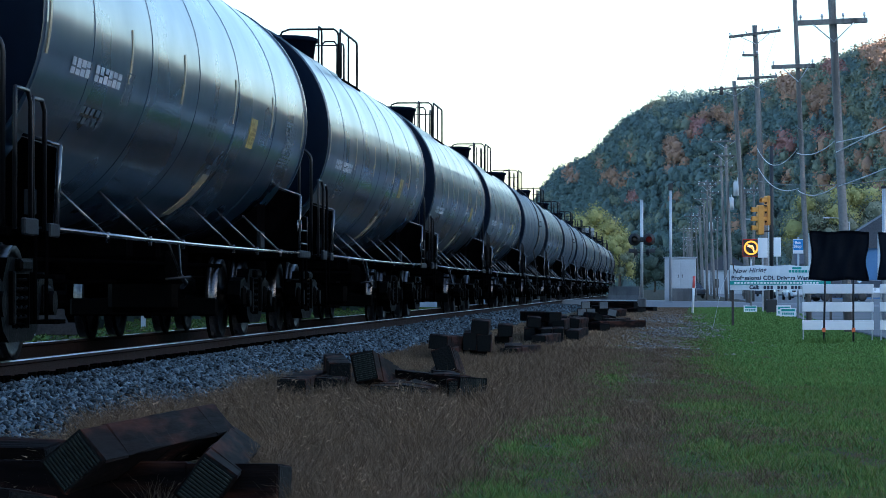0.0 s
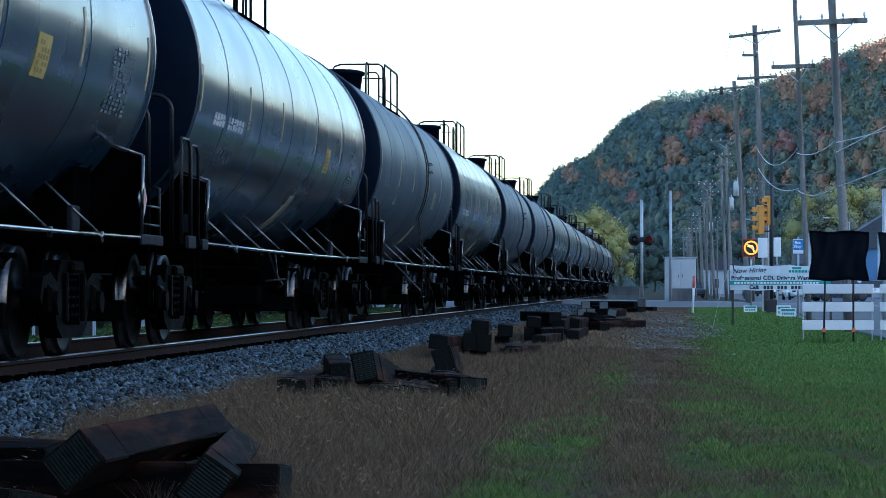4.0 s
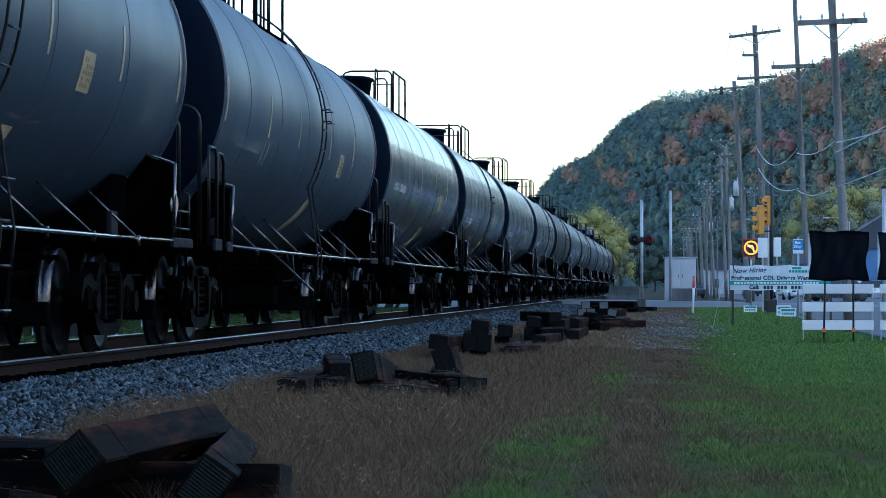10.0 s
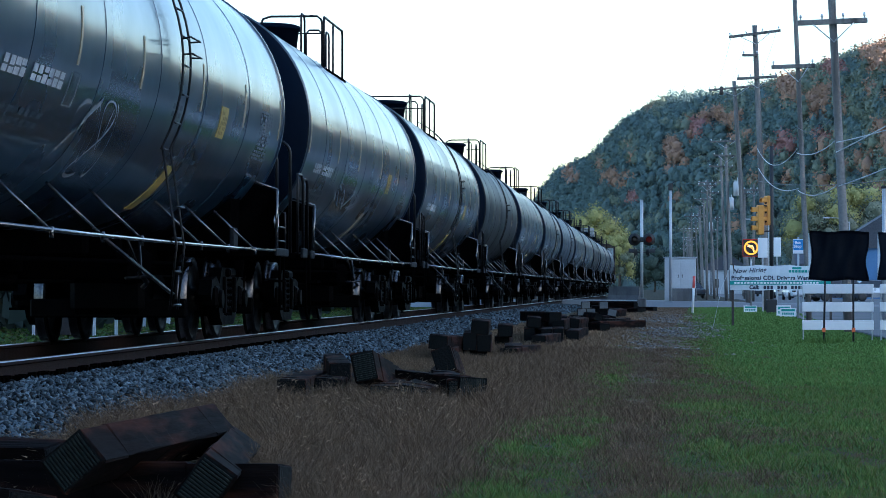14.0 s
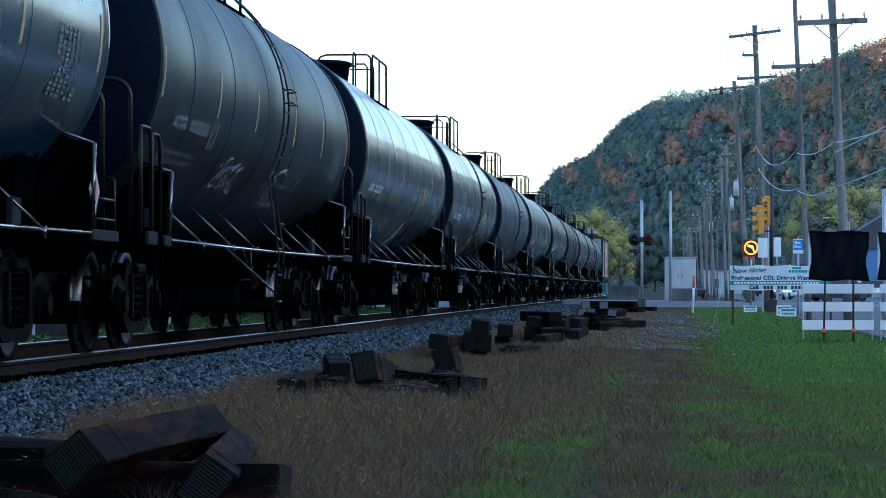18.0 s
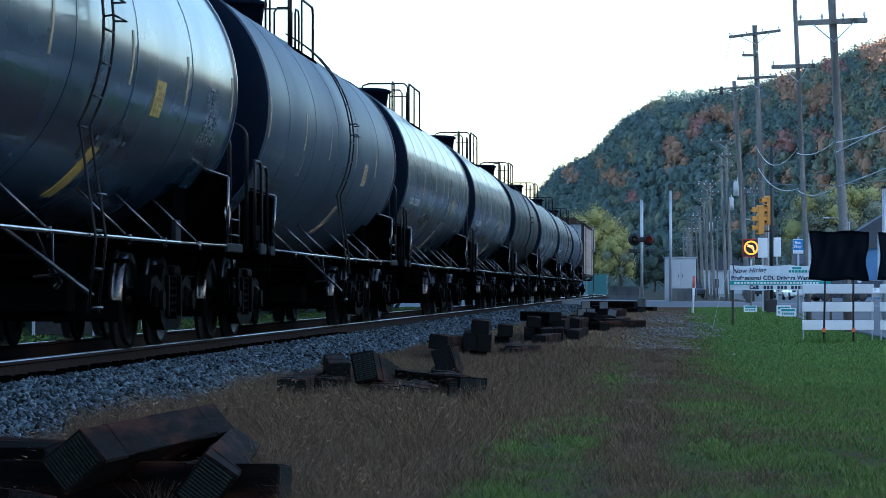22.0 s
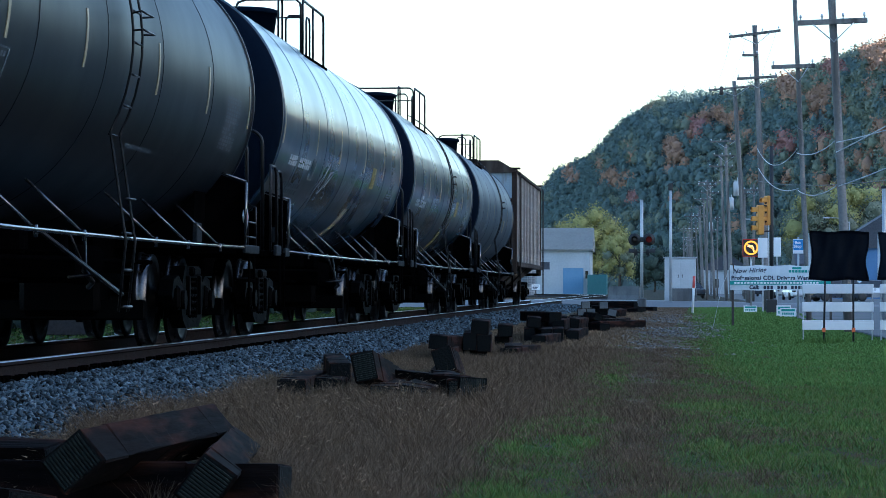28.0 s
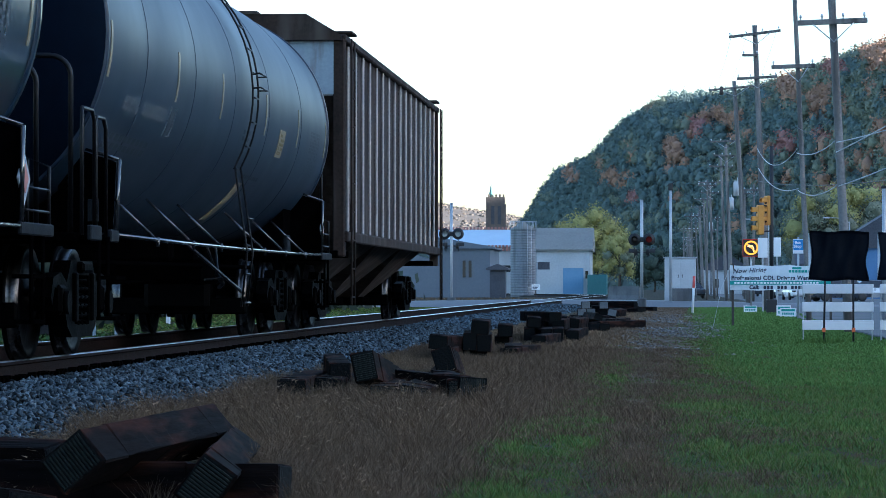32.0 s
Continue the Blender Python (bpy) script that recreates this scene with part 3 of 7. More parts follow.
def end_gear(car, e, kind):
    """Platform, steps, grab irons and handrails at one end."""
    rot = Matrix.Rotation(math.pi if e < 0 else 0, 4, "Z")
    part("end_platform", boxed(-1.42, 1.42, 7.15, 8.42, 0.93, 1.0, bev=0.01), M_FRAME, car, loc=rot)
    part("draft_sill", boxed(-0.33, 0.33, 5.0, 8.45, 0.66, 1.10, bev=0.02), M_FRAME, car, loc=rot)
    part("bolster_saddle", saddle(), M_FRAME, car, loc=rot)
    zo, zi = (1.69, 1.80) if e > 0 else (1.61, 1.70)
    for s in (-1, 1):
        for y0, y1, z1 in (((7.12, 8.2, 1.03),) if e > 0 else ((7.12, 7.46, 1.04), (7.86, 8.3, 1.06))):
            part("side_sill_plate", boxed(s * 1.5 - 0.018, s * 1.5 + 0.018, y0, y1, 0.94, z1, bev=0.01), M_PLATE, car, "light grey sill plate", rot)
        bm = bmesh.new()
        tube(bm, [(s * 1.5, 7.18, 1.0), (s * 1.52, 7.14, zo)], 0.019, 6)
        tube(bm, [(s * 1.52, 7.14, zo), (s * 1.22, 7.04, zi)], 0.014, 6)
        part("grab_iron", bm, M_PIPE, car, loc=rot)
        bm = bmesh.new()
        for zz in (0.32, 0.64):
            box(bm, s * 1.5 - 0.14, s * 1.5 + 0.02, 7.52, 7.90, zz, zz + 0.03)
        for yy in (7.52, 7.90):
            tube(bm, [(s * 1.5, yy, 0.98), (s * 1.5, yy, 0.32)], 0.015, 5)
        part("sill_step", bm, M_FRAME, car, loc=rot)
        bm = bmesh.new()
        if e < 0:
            for y0, y1, z in ((7.88, 8.38, 1.96), (7.40, 7.82, 1.92)):
                tube(bm, [(s * 1.46, y1, 0.98), (s * 1.46, y1, z - 0.08), (s * 1.45, y1 - 0.05, z), (s * 1.45, y0 + 0.05, z), (s * 1.46, y0, z - 0.08), (s * 1.46, y0, 0.98)], 0.017, 6)
        else:
            tube(bm, [(s * 1.46, 8.3, 0.98), (s * 1.46, 8.3, 1.45), (s * 1.30, 8.3, 1.52), (s * 1.30, 8.3, 0.98)], 0.015, 6)
            for z in (1.12, 1.28):
                tube(bm, [(s * 1.46, 7.5, z), (s * 1.46, 8.3, z)], 0.010, 5)
        part("side_handrail", bm, M_HANDRAIL, car, loc=rot)
    z = 2.22 if e > 0 else 2.36
    bend = [(1.36 - 0.16 * (1 - math.cos(radians(a))), 8.32, z - 0.16 + 0.16 * math.sin(radians(a))) for a in range(0, 91, 15)]
    pts = [(1.36, 8.32, 0.98)] + bend + [(-x, y, q) for x, y, q in reversed(bend)] + [(-1.36, 8.32, 0.98)]
    part("end_handrail", tubed(pts, 0.021, 8), M_HANDRAIL, car, loc=rot)
    if kind == "brake":
        bm = bmesh.new()
        lathe(bm, [(0.0, 0), (0.05, 0), (0.05, 0.03), (0.27, 0.05), (0.29, 0.08), (0.27, 0.1), (0.04, 0.08), (0, 0.08)], 20, 0, Matrix.Translation((0.55, 8.3, 1.62)))
        part("hand_brake_wheel", bm, M_FRAME, car, loc=rot)
        part("hand_brake_box", boxed(0.38, 0.72, 8.12, 8.30, 1.35, 1.85, bev=0.03), M_FRAME, car, loc=rot)
    if e > 0:
        board = part("placard", boxed(-0.135, 0.135, -0.008, 0.008, -0.135, 0.135, bev=0.004), M_WHITE, car, "white diamond hazard placard", Matrix.Translation((1.49, 7.30, 1.33)) @ Matrix.Rotation(radians(90), 4, "Z") @ Matrix.Rotation(radians(45), 4, "Y"))
        part("placard_field", boxed(-0.07, 0.07, -0.004, 0.004, -0.07, 0.07), M_REDCARD, board, "red placard field", Matrix.Translation((0, -0.011, 0)))
    else:
        part("placard_holder", boxed(1.33, 1.42, -7.5, -7.48, 1.10, 1.28, bev=0.005), M_PLATE, car, "grey placard holder")
    for s in (-1, 1):
        bm = bmesh.new()
        q = [bm.verts.new(p) for p in ((s * 1.48, 7.2, 1.02), (s * 1.50, 7.16, zo - 0.02), (s * 1.22, 7.06, zi - 0.02), (s * 1.0, 7.05, 1.4), (s * 1.0, 7.05, 1.02))]
        bm.faces.new(q)
        bmesh.ops.solidify(bm, geom=list(bm.faces), thickness=0.01)
        part("end_guard_plate", bm, M_FRAME, car, loc=rot)


def saddle():
    bm = bmesh.new()
    pts = arc(0, TANK_Z, TANK_R + 0.03, -138, -42, 12, 0)
    ring = [[bm.verts.new((x, y, z)) for x, _, z in pts] for y in (6.05, 6.75)]
    low = [[bm.verts.new((x * 0.98, y, min(z, 0.98))) for x, _, z in pts] for y in (6.05, 6.75)]
    for k in range(12):
        bm.faces.new((ring[0][k], ring[0][k + 1], ring[1][k + 1], ring[1][k]))
        for i in (0, 1):
            bm.faces.new((ring[i][k], ring[i][k + 1], low[i][k + 1], low[i][k]))
        bm.faces.new((low[0][k], low[0][k + 1], low[1][k + 1], low[1][k]))
    for k in (0, 12):
        bm.faces.new((ring[0][k], ring[1][k], low[1][k], low[0][k]))
    bmesh.ops.recalc_face_normals(bm, faces=bm.faces)
    return bm


def top_gear(car, kind):
    """Fittings housing, walkway and safety railing on the crown of the tank."""
    zt = TANK_Z + TANK_R
    off = (0, -0.6, 0)
    bm = bmesh.new()
    lathe(bm, [(0, -0.02), (0.50, -0.02), (0.54, 0.27), (0.58, 0.28), (0.58, 0.33), (0.50, 0.36), (0, 0.38)], 28, 0, Matrix.Translation((0, -0.25, zt - 0.05)) @ Matrix.Rotation(radians(90), 4, "X"))
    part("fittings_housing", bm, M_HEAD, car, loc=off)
    for s in (-1, 1):
        bm = bmesh.new()
        box(bm, s * 0.85 - 0.22, s * 0.85 + 0.22, -1.25, 1.25, zt - 0.44, zt - 0.40)
        for y in (-1.1, 0, 1.1):
            tube(bm, [(s * 1.0, y, zt - 0.42), (s * 1.1, y, zt - 0.58)], 0.025, 5)
        part("top_walkway", bm, M_FRAME, car, loc=off)
    zz = zt - 0.42
    for s in (-1, 1):
        bm = bmesh.new()
        x = s * 1.02
        tube(bm, [(x, -1.22, zz), (x, -1.22, zz + 0.70), (x, -1.17, zz + 0.76), (x, 1.14, zz + 0.76), (x, 1.20, zz + 0.72), (x, 1.22, zz + 0.66), (x, 1.22, zz)], 0.019, 6)
        tube(bm, [(x, -0.05, zz), (x, -0.05, zz + 0.76)], 0.016, 5)
        part("safety_railing", bm, M_HANDRAIL, car, loc=off)
    # crossbar before the housing: full width on the cars with a side ladder, a narrower hoop on the others
    wide = "ladder" in kind
    x0 = -1.0 if wide else 0.10
    bm = bmesh.new()
    tube(bm, [(1.0, -1.26, zz), (1.0, -1.26, zt + 0.24), (0.985, -1.26, zt + 0.30), (0.93, -1.26, zt + 0.345), (x0 + 0.16, -1.26, zt + 0.345), (x0 + 0.05, -1.26, zt + 0.31), (x0, -1.26, zt + 0.20), (x0, -1.26, zt - (0.42 if wide else 0.03))], 0.018, 6)
    tube(bm, [(1.0, -1.26, zt + 0.10), (x0 + (0.0 if wide else 0.55), -1.26, zt + 0.10)], 0.012, 5)
    part("end_railing", bm, M_HANDRAIL, car, loc=off)
    bm = bmesh.new()
    lathe(bm, [(0, 0), (0.24, 0), (0.24, 0.18), (0.28, 0.19), (0.28, 0.25), (0, 0.29)], 18, 0, Matrix.Translation((0, 0.75, zt - 0.03)) @ Matrix.Rotation(radians(90), 4, "X"))
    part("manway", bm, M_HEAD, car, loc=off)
    for y, h in ((2.15, 0.34), (-2.3, 0.22)):
        bm = bmesh.new()
        tube(bm, [(0, y, zt - 0.03), (0, y, zt + h * 0.6)], 0.07, 10)
        tube(bm, [(0, y, zt + h * 0.6), (0, y, zt + h)], 0.045, 8)
        tube(bm, [(-0.1, y, zt + h * 0.7), (0.1, y, zt + h * 0.7)], 0.02, 6)
        for dy in (-1, 1):
            tube(bm, [(0, y, zt + h * 0.55), (0, y + dy * 0.10, zt + h * 0.75), (0, y + dy * 0.12, zt + h * 1.05)], 0.028, 6)
        part("relief_valve", bm, M_FRAME, car)
    bm = bmesh.new()
    tube(bm, [(0.55, 2.0, zt - 0.1), (0.55, 2.0, zt + 0.42), (0.5, 2.0, zt + 0.48), (0.35, 2.0, zt + 0.48), (0.3, 2.0, zt + 0.42), (0.3, 2.0, zt - 0.05)], 0.017, 5)
    part("grab_rail", bm, M_HANDRAIL, car)
    for y in (-2.05, 1.05):
        bm = bmesh.new()
        tube(bm, [(0.72, y, zt - 0.2), (0.72, y, zt + 0.30), (0.72, y + 0.06, zt + 0.37), (0.72, y + 0.36, zt + 0.37), (0.72, y + 0.42, zt + 0.30), (0.72, y + 0.42, zt - 0.2)], 0.016, 5)
        part("grab_hoop", bm, M_HANDRAIL, car)


def side_ladder(car, y):
    for s in (-1, 1):
        bm = bmesh.new()
        r = TANK_R + 0.10
        for dy in (-0.21, 0.21):
            pts = [(s * 1.50, y + dy, 0.38), (s * 1.56, y + dy, 0.95)]
            pts += [(s * r * math.cos(radians(a)), y + dy, TANK_Z + r * math.sin(radians(a))) for a in range(-28, 66, 6)]
            tube(bm, pts, 0.012, 5)
        for i in range(12):
            a = radians(-38 + i * 9.2)
            p = (s * r * math.cos(a), TANK_Z + r * math.sin(a))
            if i < 1:
                p = (s * 1.56, 1.30)
            tube(bm, [(p[0], y - 0.21, p[1]), (p[0], y + 0.21, p[1])], 0.010, 5)
        for zz in (0.42, 0.72, 1.02):
            tube(bm, [(s * 1.53, y - 0.21, zz), (s * 1.53, y + 0.21, zz)], 0.013, 5)
        for a in (2, 7):
            rr = r + 0.09
            q = [(s * q * math.cos(radians(a)), TANK_Z + q * math.sin(radians(a))) for q in (r, rr)]
            for dy in (-0.28, 0.28):
                tube(bm, [(q[0][0], y + dy * 0.75, q[0][1]), (q[1][0], y + dy, q[1][1])], 0.009, 5)
            tube(bm, [(q[1][0], y - 0.28, q[1][1]), (q[1][0], y + 0.28, q[1][1])], 0.009, 5)
        part("ladder", bm, M_HANDRAIL, car, "black side ladder")
        bm = bmesh.new()
        for dy in (0, 0.08):
            tube(bm, [(s * 1.15, y - 1.7 + dy, 1.02), (s * 1.5, y - 0.1 + dy, 0.52)], 0.014, 5)
        part("ladder_brace", bm, M_HANDRAIL, car)


def tank_car(kind):
    paint = {"gloss": M_TANK_GLOSS, "gloss_ladder": M_TANK_GLOSS, "gloss_low": M_TANK_GLOSS, "matte": M_TANK_MATTE, "dark": M_TANK_DARK}[kind]
    text = {"gloss": "glossy black railway tank car with white lettering", "gloss_ladder": "glossy black railway tank car with a side ladder", "gloss_low": "glossy black railway tank car with white lettering low on its side",
            "matte": "dusty grey-black railway tank car with a side ladder", "dark": "dull black railway tank car with a side ladder"}[kind]
    car = thing("tank_car", text, "tank car", group="cars of the freight train")
    wheels = []
    bm = bmesh.new()
    prof = [(TANK_R, -SHELL + 2 * SHELL * i / 16) for i in range(17)]
    lathe(bm, prof, 72, 0)
    part("tank_shell", bm, paint, car, loc=(0, 0, TANK_Z))
    for e in (-1, 1):
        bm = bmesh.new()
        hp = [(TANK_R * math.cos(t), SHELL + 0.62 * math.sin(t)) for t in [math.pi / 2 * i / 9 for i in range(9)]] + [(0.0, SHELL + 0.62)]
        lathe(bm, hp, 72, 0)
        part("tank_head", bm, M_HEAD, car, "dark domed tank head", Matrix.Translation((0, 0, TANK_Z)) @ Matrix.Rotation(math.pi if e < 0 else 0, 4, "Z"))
        bm = bmesh.new()
        lathe(bm, [(TANK_R - 0.01, -0.04), (TANK_R + 0.018, -0.04), (TANK_R + 0.018, 0.04), (TANK_R - 0.01, 0.04)], 72)
        part("head_ring", bm, paint, car, loc=(0, e * (SHELL - 0.02), TANK_Z))
    for y in (-5.8, -3.2, -0.6, 2.0, 4.9):
        bm = bmesh.new()
        lathe(bm, [(TANK_R - 0.004, -0.018), (TANK_R + 0.005, -0.010), (TANK_R + 0.005, 0.010), (TANK_R - 0.004, 0.018)], 72)
        part("shell_seam", bm, paint, car, loc=(0, y, TANK_Z))
    for s in (-1, 1):
        part("side_pipe", tubed([(s * 1.5, -7.15, 1.0), (s * 1.52, -4.0, 0.985), (s * 1.52, 0, 0.98), (s * 1.52, 4.0, 0.985), (s * 1.5, 7.15, 1.0)], 0.017, 10), M_PIPE, car, "glossy side handrail pipe")
        for y in (-5.3, -3.35, -1.6, 1.6, 3.35, 5.3):
            bm = bmesh.new()
            tube(bm, [(s * 1.5, y, 1.0), (s * 1.10, y - 0.15, TANK_Z - 1.20)], 0.012, 6)
            tube(bm, [(s * 1.52, y, 0.93), (s * 1.52, y, 1.015)], 0.018, 6)
            part("pipe_strut", bm, M_PIPE, car)
    part("bottom_outlet", valve(), M_FRAME, car)
    bm = bmesh.new()
    box(bm, -0.5, 0.9, 1.4, 2.5, 0.62, 0.95, bev=0.05)
    tube(bm, [(0.6, 2.5, 0.75), (0.6, 3.1, 0.75)], 0.14, 12)
    part("brake_cylinder", bm, M_FRAME, car)
    bm = bmesh.new()
    for x, z in ((0.35, 0.62), (-0.4, 0.7), (0.9, 0.8)):
        tube(bm, [(x, -5.4, z), (x * 0.9, 5.4, z + 0.03)], 0.025, 6)
    part("brake_rod", bm, M_FRAME, car)
    bm = bmesh.new()
    tube(bm, [(1.25, -0.8, 1.0), (1.32, -0.5, 0.70), (1.25, -0.2, 1.0)], 0.012, 5)
    tube(bm, [(1.3, -0.5, 0.72), (1.36, -0.42, 0.62), (1.30, -0.3, 0.58)], 0.022, 6)
    tube(bm, [(1.2, -0.62, 0.66), (1.4, -0.42, 0.68)], 0.014, 5)
    part("outlet_handle", bm, M_HANDRAIL, car)
    part("defect_card_holder", boxed(1.26, 1.31, 5.2, 5.5, 1.02, 1.22, bev=0.01), M_PLATE, car)
    for e in (-1, 1):
        end_gear(car, e, "brake" if e > 0 else "")
        truck(car, e * 6.4, wheels)
        coupler(car, e, CAR / 2)
    top_gear(car, kind)
    if "ladder" in kind or kind in ("matte", "dark"):
        side_ladder(car, 0.15)
    # markings on the grass side
    ink = M_GREYWHITE if kind in ("matte", "dark") else M_WHITE
    low = 0.0 if kind == "gloss" else -5.4
    on_shell_bars("reporting_mark", car, ink, -6.55, -4.5, low - 16.8, low - 9.8, 1, 11, "row of white block characters")
    on_shell_bars("load_table", car, M_GREYWHITE, -4.20, -4.02, low - 19, low - 10.5, 4, 2, "small stencil table")
    for y0, y1, a0, a1 in ((-4.28, -4.25, -20, -9.5), (-3.97, -3.94, -20, -9.5), (-4.25, -3.97, -10.0, -9.5), (-4.25, -3.97, -20, -19.5)):
        on_shell("table_frame", car, M_GREYWHITE, y0, y1, low + a0, low + a1, "thin stencilled frame", n=2)
    on_shell_bars("capacity_stencil", car, M_FAINT, -6.7, -4.7, low - 29.5, low - 23, 2, 10, "small grey stencilled rows")
    on_shell_bars("data_stencil", car, M_FAINT, 0.25, 0.8, -21, -13, 3, 3, "small stencilled block")
    on_shell_bars("test_stencil", car, M_GREYWHITE, 5.85, 6.80, -24, -3, 14, 6, "stencilled inspection table")
    on_shell_bars("lower_stencil", car, M_FAINT, 1.3, 2.6, -33, -30.5, 1, 9, "small stencilled row")
    if kind != "dark":
        on_shell("warning_panel", car, M_STRIP if kind == "matte" else M_YELLOW, 3.05, 3.5, -20, -8, "yellow warning panel")
        on_shell_bars("warning_text", car, M_PRINT, 3.09, 3.46, -19, -9.5, 5, 4, "rows of small dark print", 0.010)
    if kind != "dark":
        on_shell("warning_stripe", car, M_YELLOW if kind == "gloss_ladder" else M_STRIP, 1.35, 1.7, -57, -35, "yellow stripe down the lower side")
    for y in (-7.5, -4.2, -1.5, 1.75, 4.6, 7.4):
        on_shell("reflector_strip", car, M_STRIP, y, y + 0.07, -13, 4, "worn yellow reflector strip")
    return car, wheels


def valve():
    bm = bmesh.new()
    tube(bm, [(0, 0, 1.12), (0, 0, 0.72)], 0.16, 12)
    box(bm, -0.3, 0.3, -0.3, 0.3, 0.9, 1.1, bev=0.05)
    tube(bm, [(0, 0, 0.72), (0, 0, 0.55)], 0.11, 10)
    box(bm, -0.9, 0.9, -0.9, -0.7, 0.85, 1.08, bev=0.03)
    box(bm, -0.9, 0.9, 0.7, 0.9, 0.85, 1.08, bev=0.03)
    return bm


def hopper_car():
    """Covered hopper with ribbed sides, three bays and end platforms."""
    car = thing("hopper_car", "rusty grey covered hopper wagon with ribbed sides", "hopper wagon", group="cars of the freight train")
    wheels = []
    W, Y0, Y1, ZB, ZT = 1.48, -8.35, 8.35, 1.30, 3.98
    bm = bmesh.new()
    prof = [(-W, ZB), (-W, ZT), (-1.0, ZT + 0.30), (1.0, ZT + 0.30), (W, ZT), (W, ZB)]
    ends = []
    for y in (-6.6, 6.6):
        ends.append([bm.verts.new((x, y, z)) for x, z in prof])
    for k in range(5):
        bm.faces.new((ends[0][k], ends[0][k + 1], ends[1][k + 1], ends[1][k])).material_index = 0
    for k, y in ((0, Y0), (1, Y1)):
        top = [bm.verts.new((x, y, z)) for x, z in prof[1:5]] + [bm.verts.new((W, y, 3.2)), bm.verts.new((-W, y, 3.2))]
        e = ends[k]
        bm.faces.new(top).material_index = 1
        bm.faces.new((e[1], e[2], top[1], top[0]))
        bm.faces.new((e[2], e[3], top[2], top[1]))
        bm.faces.new((e[3], e[4], top[3], top[2]))
        bm.faces.new((e[4], e[5], top[4], top[3]))
        bm.faces.new((e[1], e[0], top[5], top[0]))
        bm.faces.new((e[0], e[5], top[4], top[5])).material_index = 0
    bmesh.ops.recalc_face_normals(bm, faces=bm.faces)
    part("hopper_body", bm, (M_RUST, M_HOPEND), car)
    for e in (-1, 1):
        part("end_panel", boxed(-1.42, 1.42, 8.352, 8.37, 3.22, 3.96), M_HOPEND, car, "pale blue end panel with dark stencils", Matrix.Rotation(math.pi if e < 0 else 0, 4, "Z"))
        bm = bmesh.new()
        faces = [[bm.verts.new((x, y, z)) for x, z in ((-1.5, 3.95), (1.5, 3.95), (1.5, 4.02), (1.02, 4.31), (-1.02, 4.31), (-1.5, 4.02))] for y in (8.36, 8.46)]
        for k in range(6):
            bm.faces.new((faces[0][k], faces[0][(k + 1) % 6], faces[1][(k + 1) % 6], faces[1][k]))
        for f in faces:
            bm.faces.new(f)
        bmesh.ops.recalc_face_normals(bm, faces=bm.faces)
        part("roof_end", bm, M_RUST, car, "dark roof end board", Matrix.Rotation(math.pi if e < 0 else 0, 4, "Z"))
        bm = bmesh.new()
        for i, (x, z) in enumerate(((-0.30, 3.70), (-0.12, 3.70), (0.06, 3.70), (0.30, 3.70), (0.45, 3.70), (0.62, 3.70), (0.62, 3.42), (0.95, 3.42))):
            box(bm, x - 0.05, x + 0.05, 8.371, 8.374, z - 0.07, z + 0.07)
        part("end_stencil", bm, M_SLATE_INK, car, "dark stencilled bars", Matrix.Rotation(math.pi if e < 0 else 0, 4, "Z"))
    rib = None
    for i in range(16):
        y = -7.55 + i * 15.3 / 15
        for s in (-1, 1):
            m = Matrix.Translation((s * (W + 0.045), y, 0))
            if rib is None:
                rib = part("side_rib", boxed(-0.045, -0.008, -0.05, 0.05, ZB + 0.06, ZT - 0.03, bev=0.012), M_HOPGREY, car, loc=m)
            else:
                again(rib, m)
    for s in (-1, 1):
        part("side_sill", boxed(s * (W + 0.05) - 0.06, s * (W + 0.05) + 0.06, Y0, Y1, ZB - 0.10, ZB + 0.05, bev=0.02), M_RUST, car)
        part("top_chord", boxed(s * (W + 0.03) - 0.05, s * (W + 0.03) + 0.05, Y0, Y1, ZT - 0.05, ZT + 0.06, bev=0.02), M_RUST, car)
        for e in (-1, 1):
            part("corner_post", boxed(s * (W - 0.02) - 0.08, s * (W - 0.02) + 0.08, e * 8.28 - 0.1, e * 8.28 + 0.1, 1.0, ZT, bev=0.02), M_RUST, car)
            bm = bmesh.new()
            y = e * 8.0
            x = s * (W + 0.14)
            for dy in (-0.2, 0.2):
                tube(bm, [(x, y + dy, 0.35), (x, y + dy, ZT)], 0.015, 5)
            for i in range(10):
                tube(bm, [(x, y - 0.2, 0.45 + i * 0.39), (x, y + 0.2, 0.45 + i * 0.39)], 0.013, 5)
            part("corner_ladder", bm, M_RUST, car, "rusty corner ladder")
    for y in (-4.4, 0.0, 4.4):
        bm = bmesh.new()
        t = [bm.verts.new(p) for p in ((-1.42, y - 2.19, ZB), (1.42, y - 2.19, ZB), (1.42, y + 2.19, ZB), (-1.42, y + 2.19, ZB))]
        b = [bm.verts.new(p) for p in ((-0.45, y - 0.5, 0.42), (0.45, y - 0.5, 0.42), (0.45, y + 0.5, 0.42), (-0.45, y + 0.5, 0.42))]
        for k in range(4):
            bm.faces.new((t[k], t[(k + 1) % 4], b[(k + 1) % 4], b[k]))
        bm.faces.new(b)
        bmesh.ops.recalc_face_normals(bm, faces=bm.faces)
        part("discharge_bay", bm, M_RUST, car, "sloped discharge bay")
        part("outlet_gate", boxed(-0.55, 0.55, y - 0.6, y + 0.6, 0.30, 0.42, bev=0.02), M_FRAME, car)
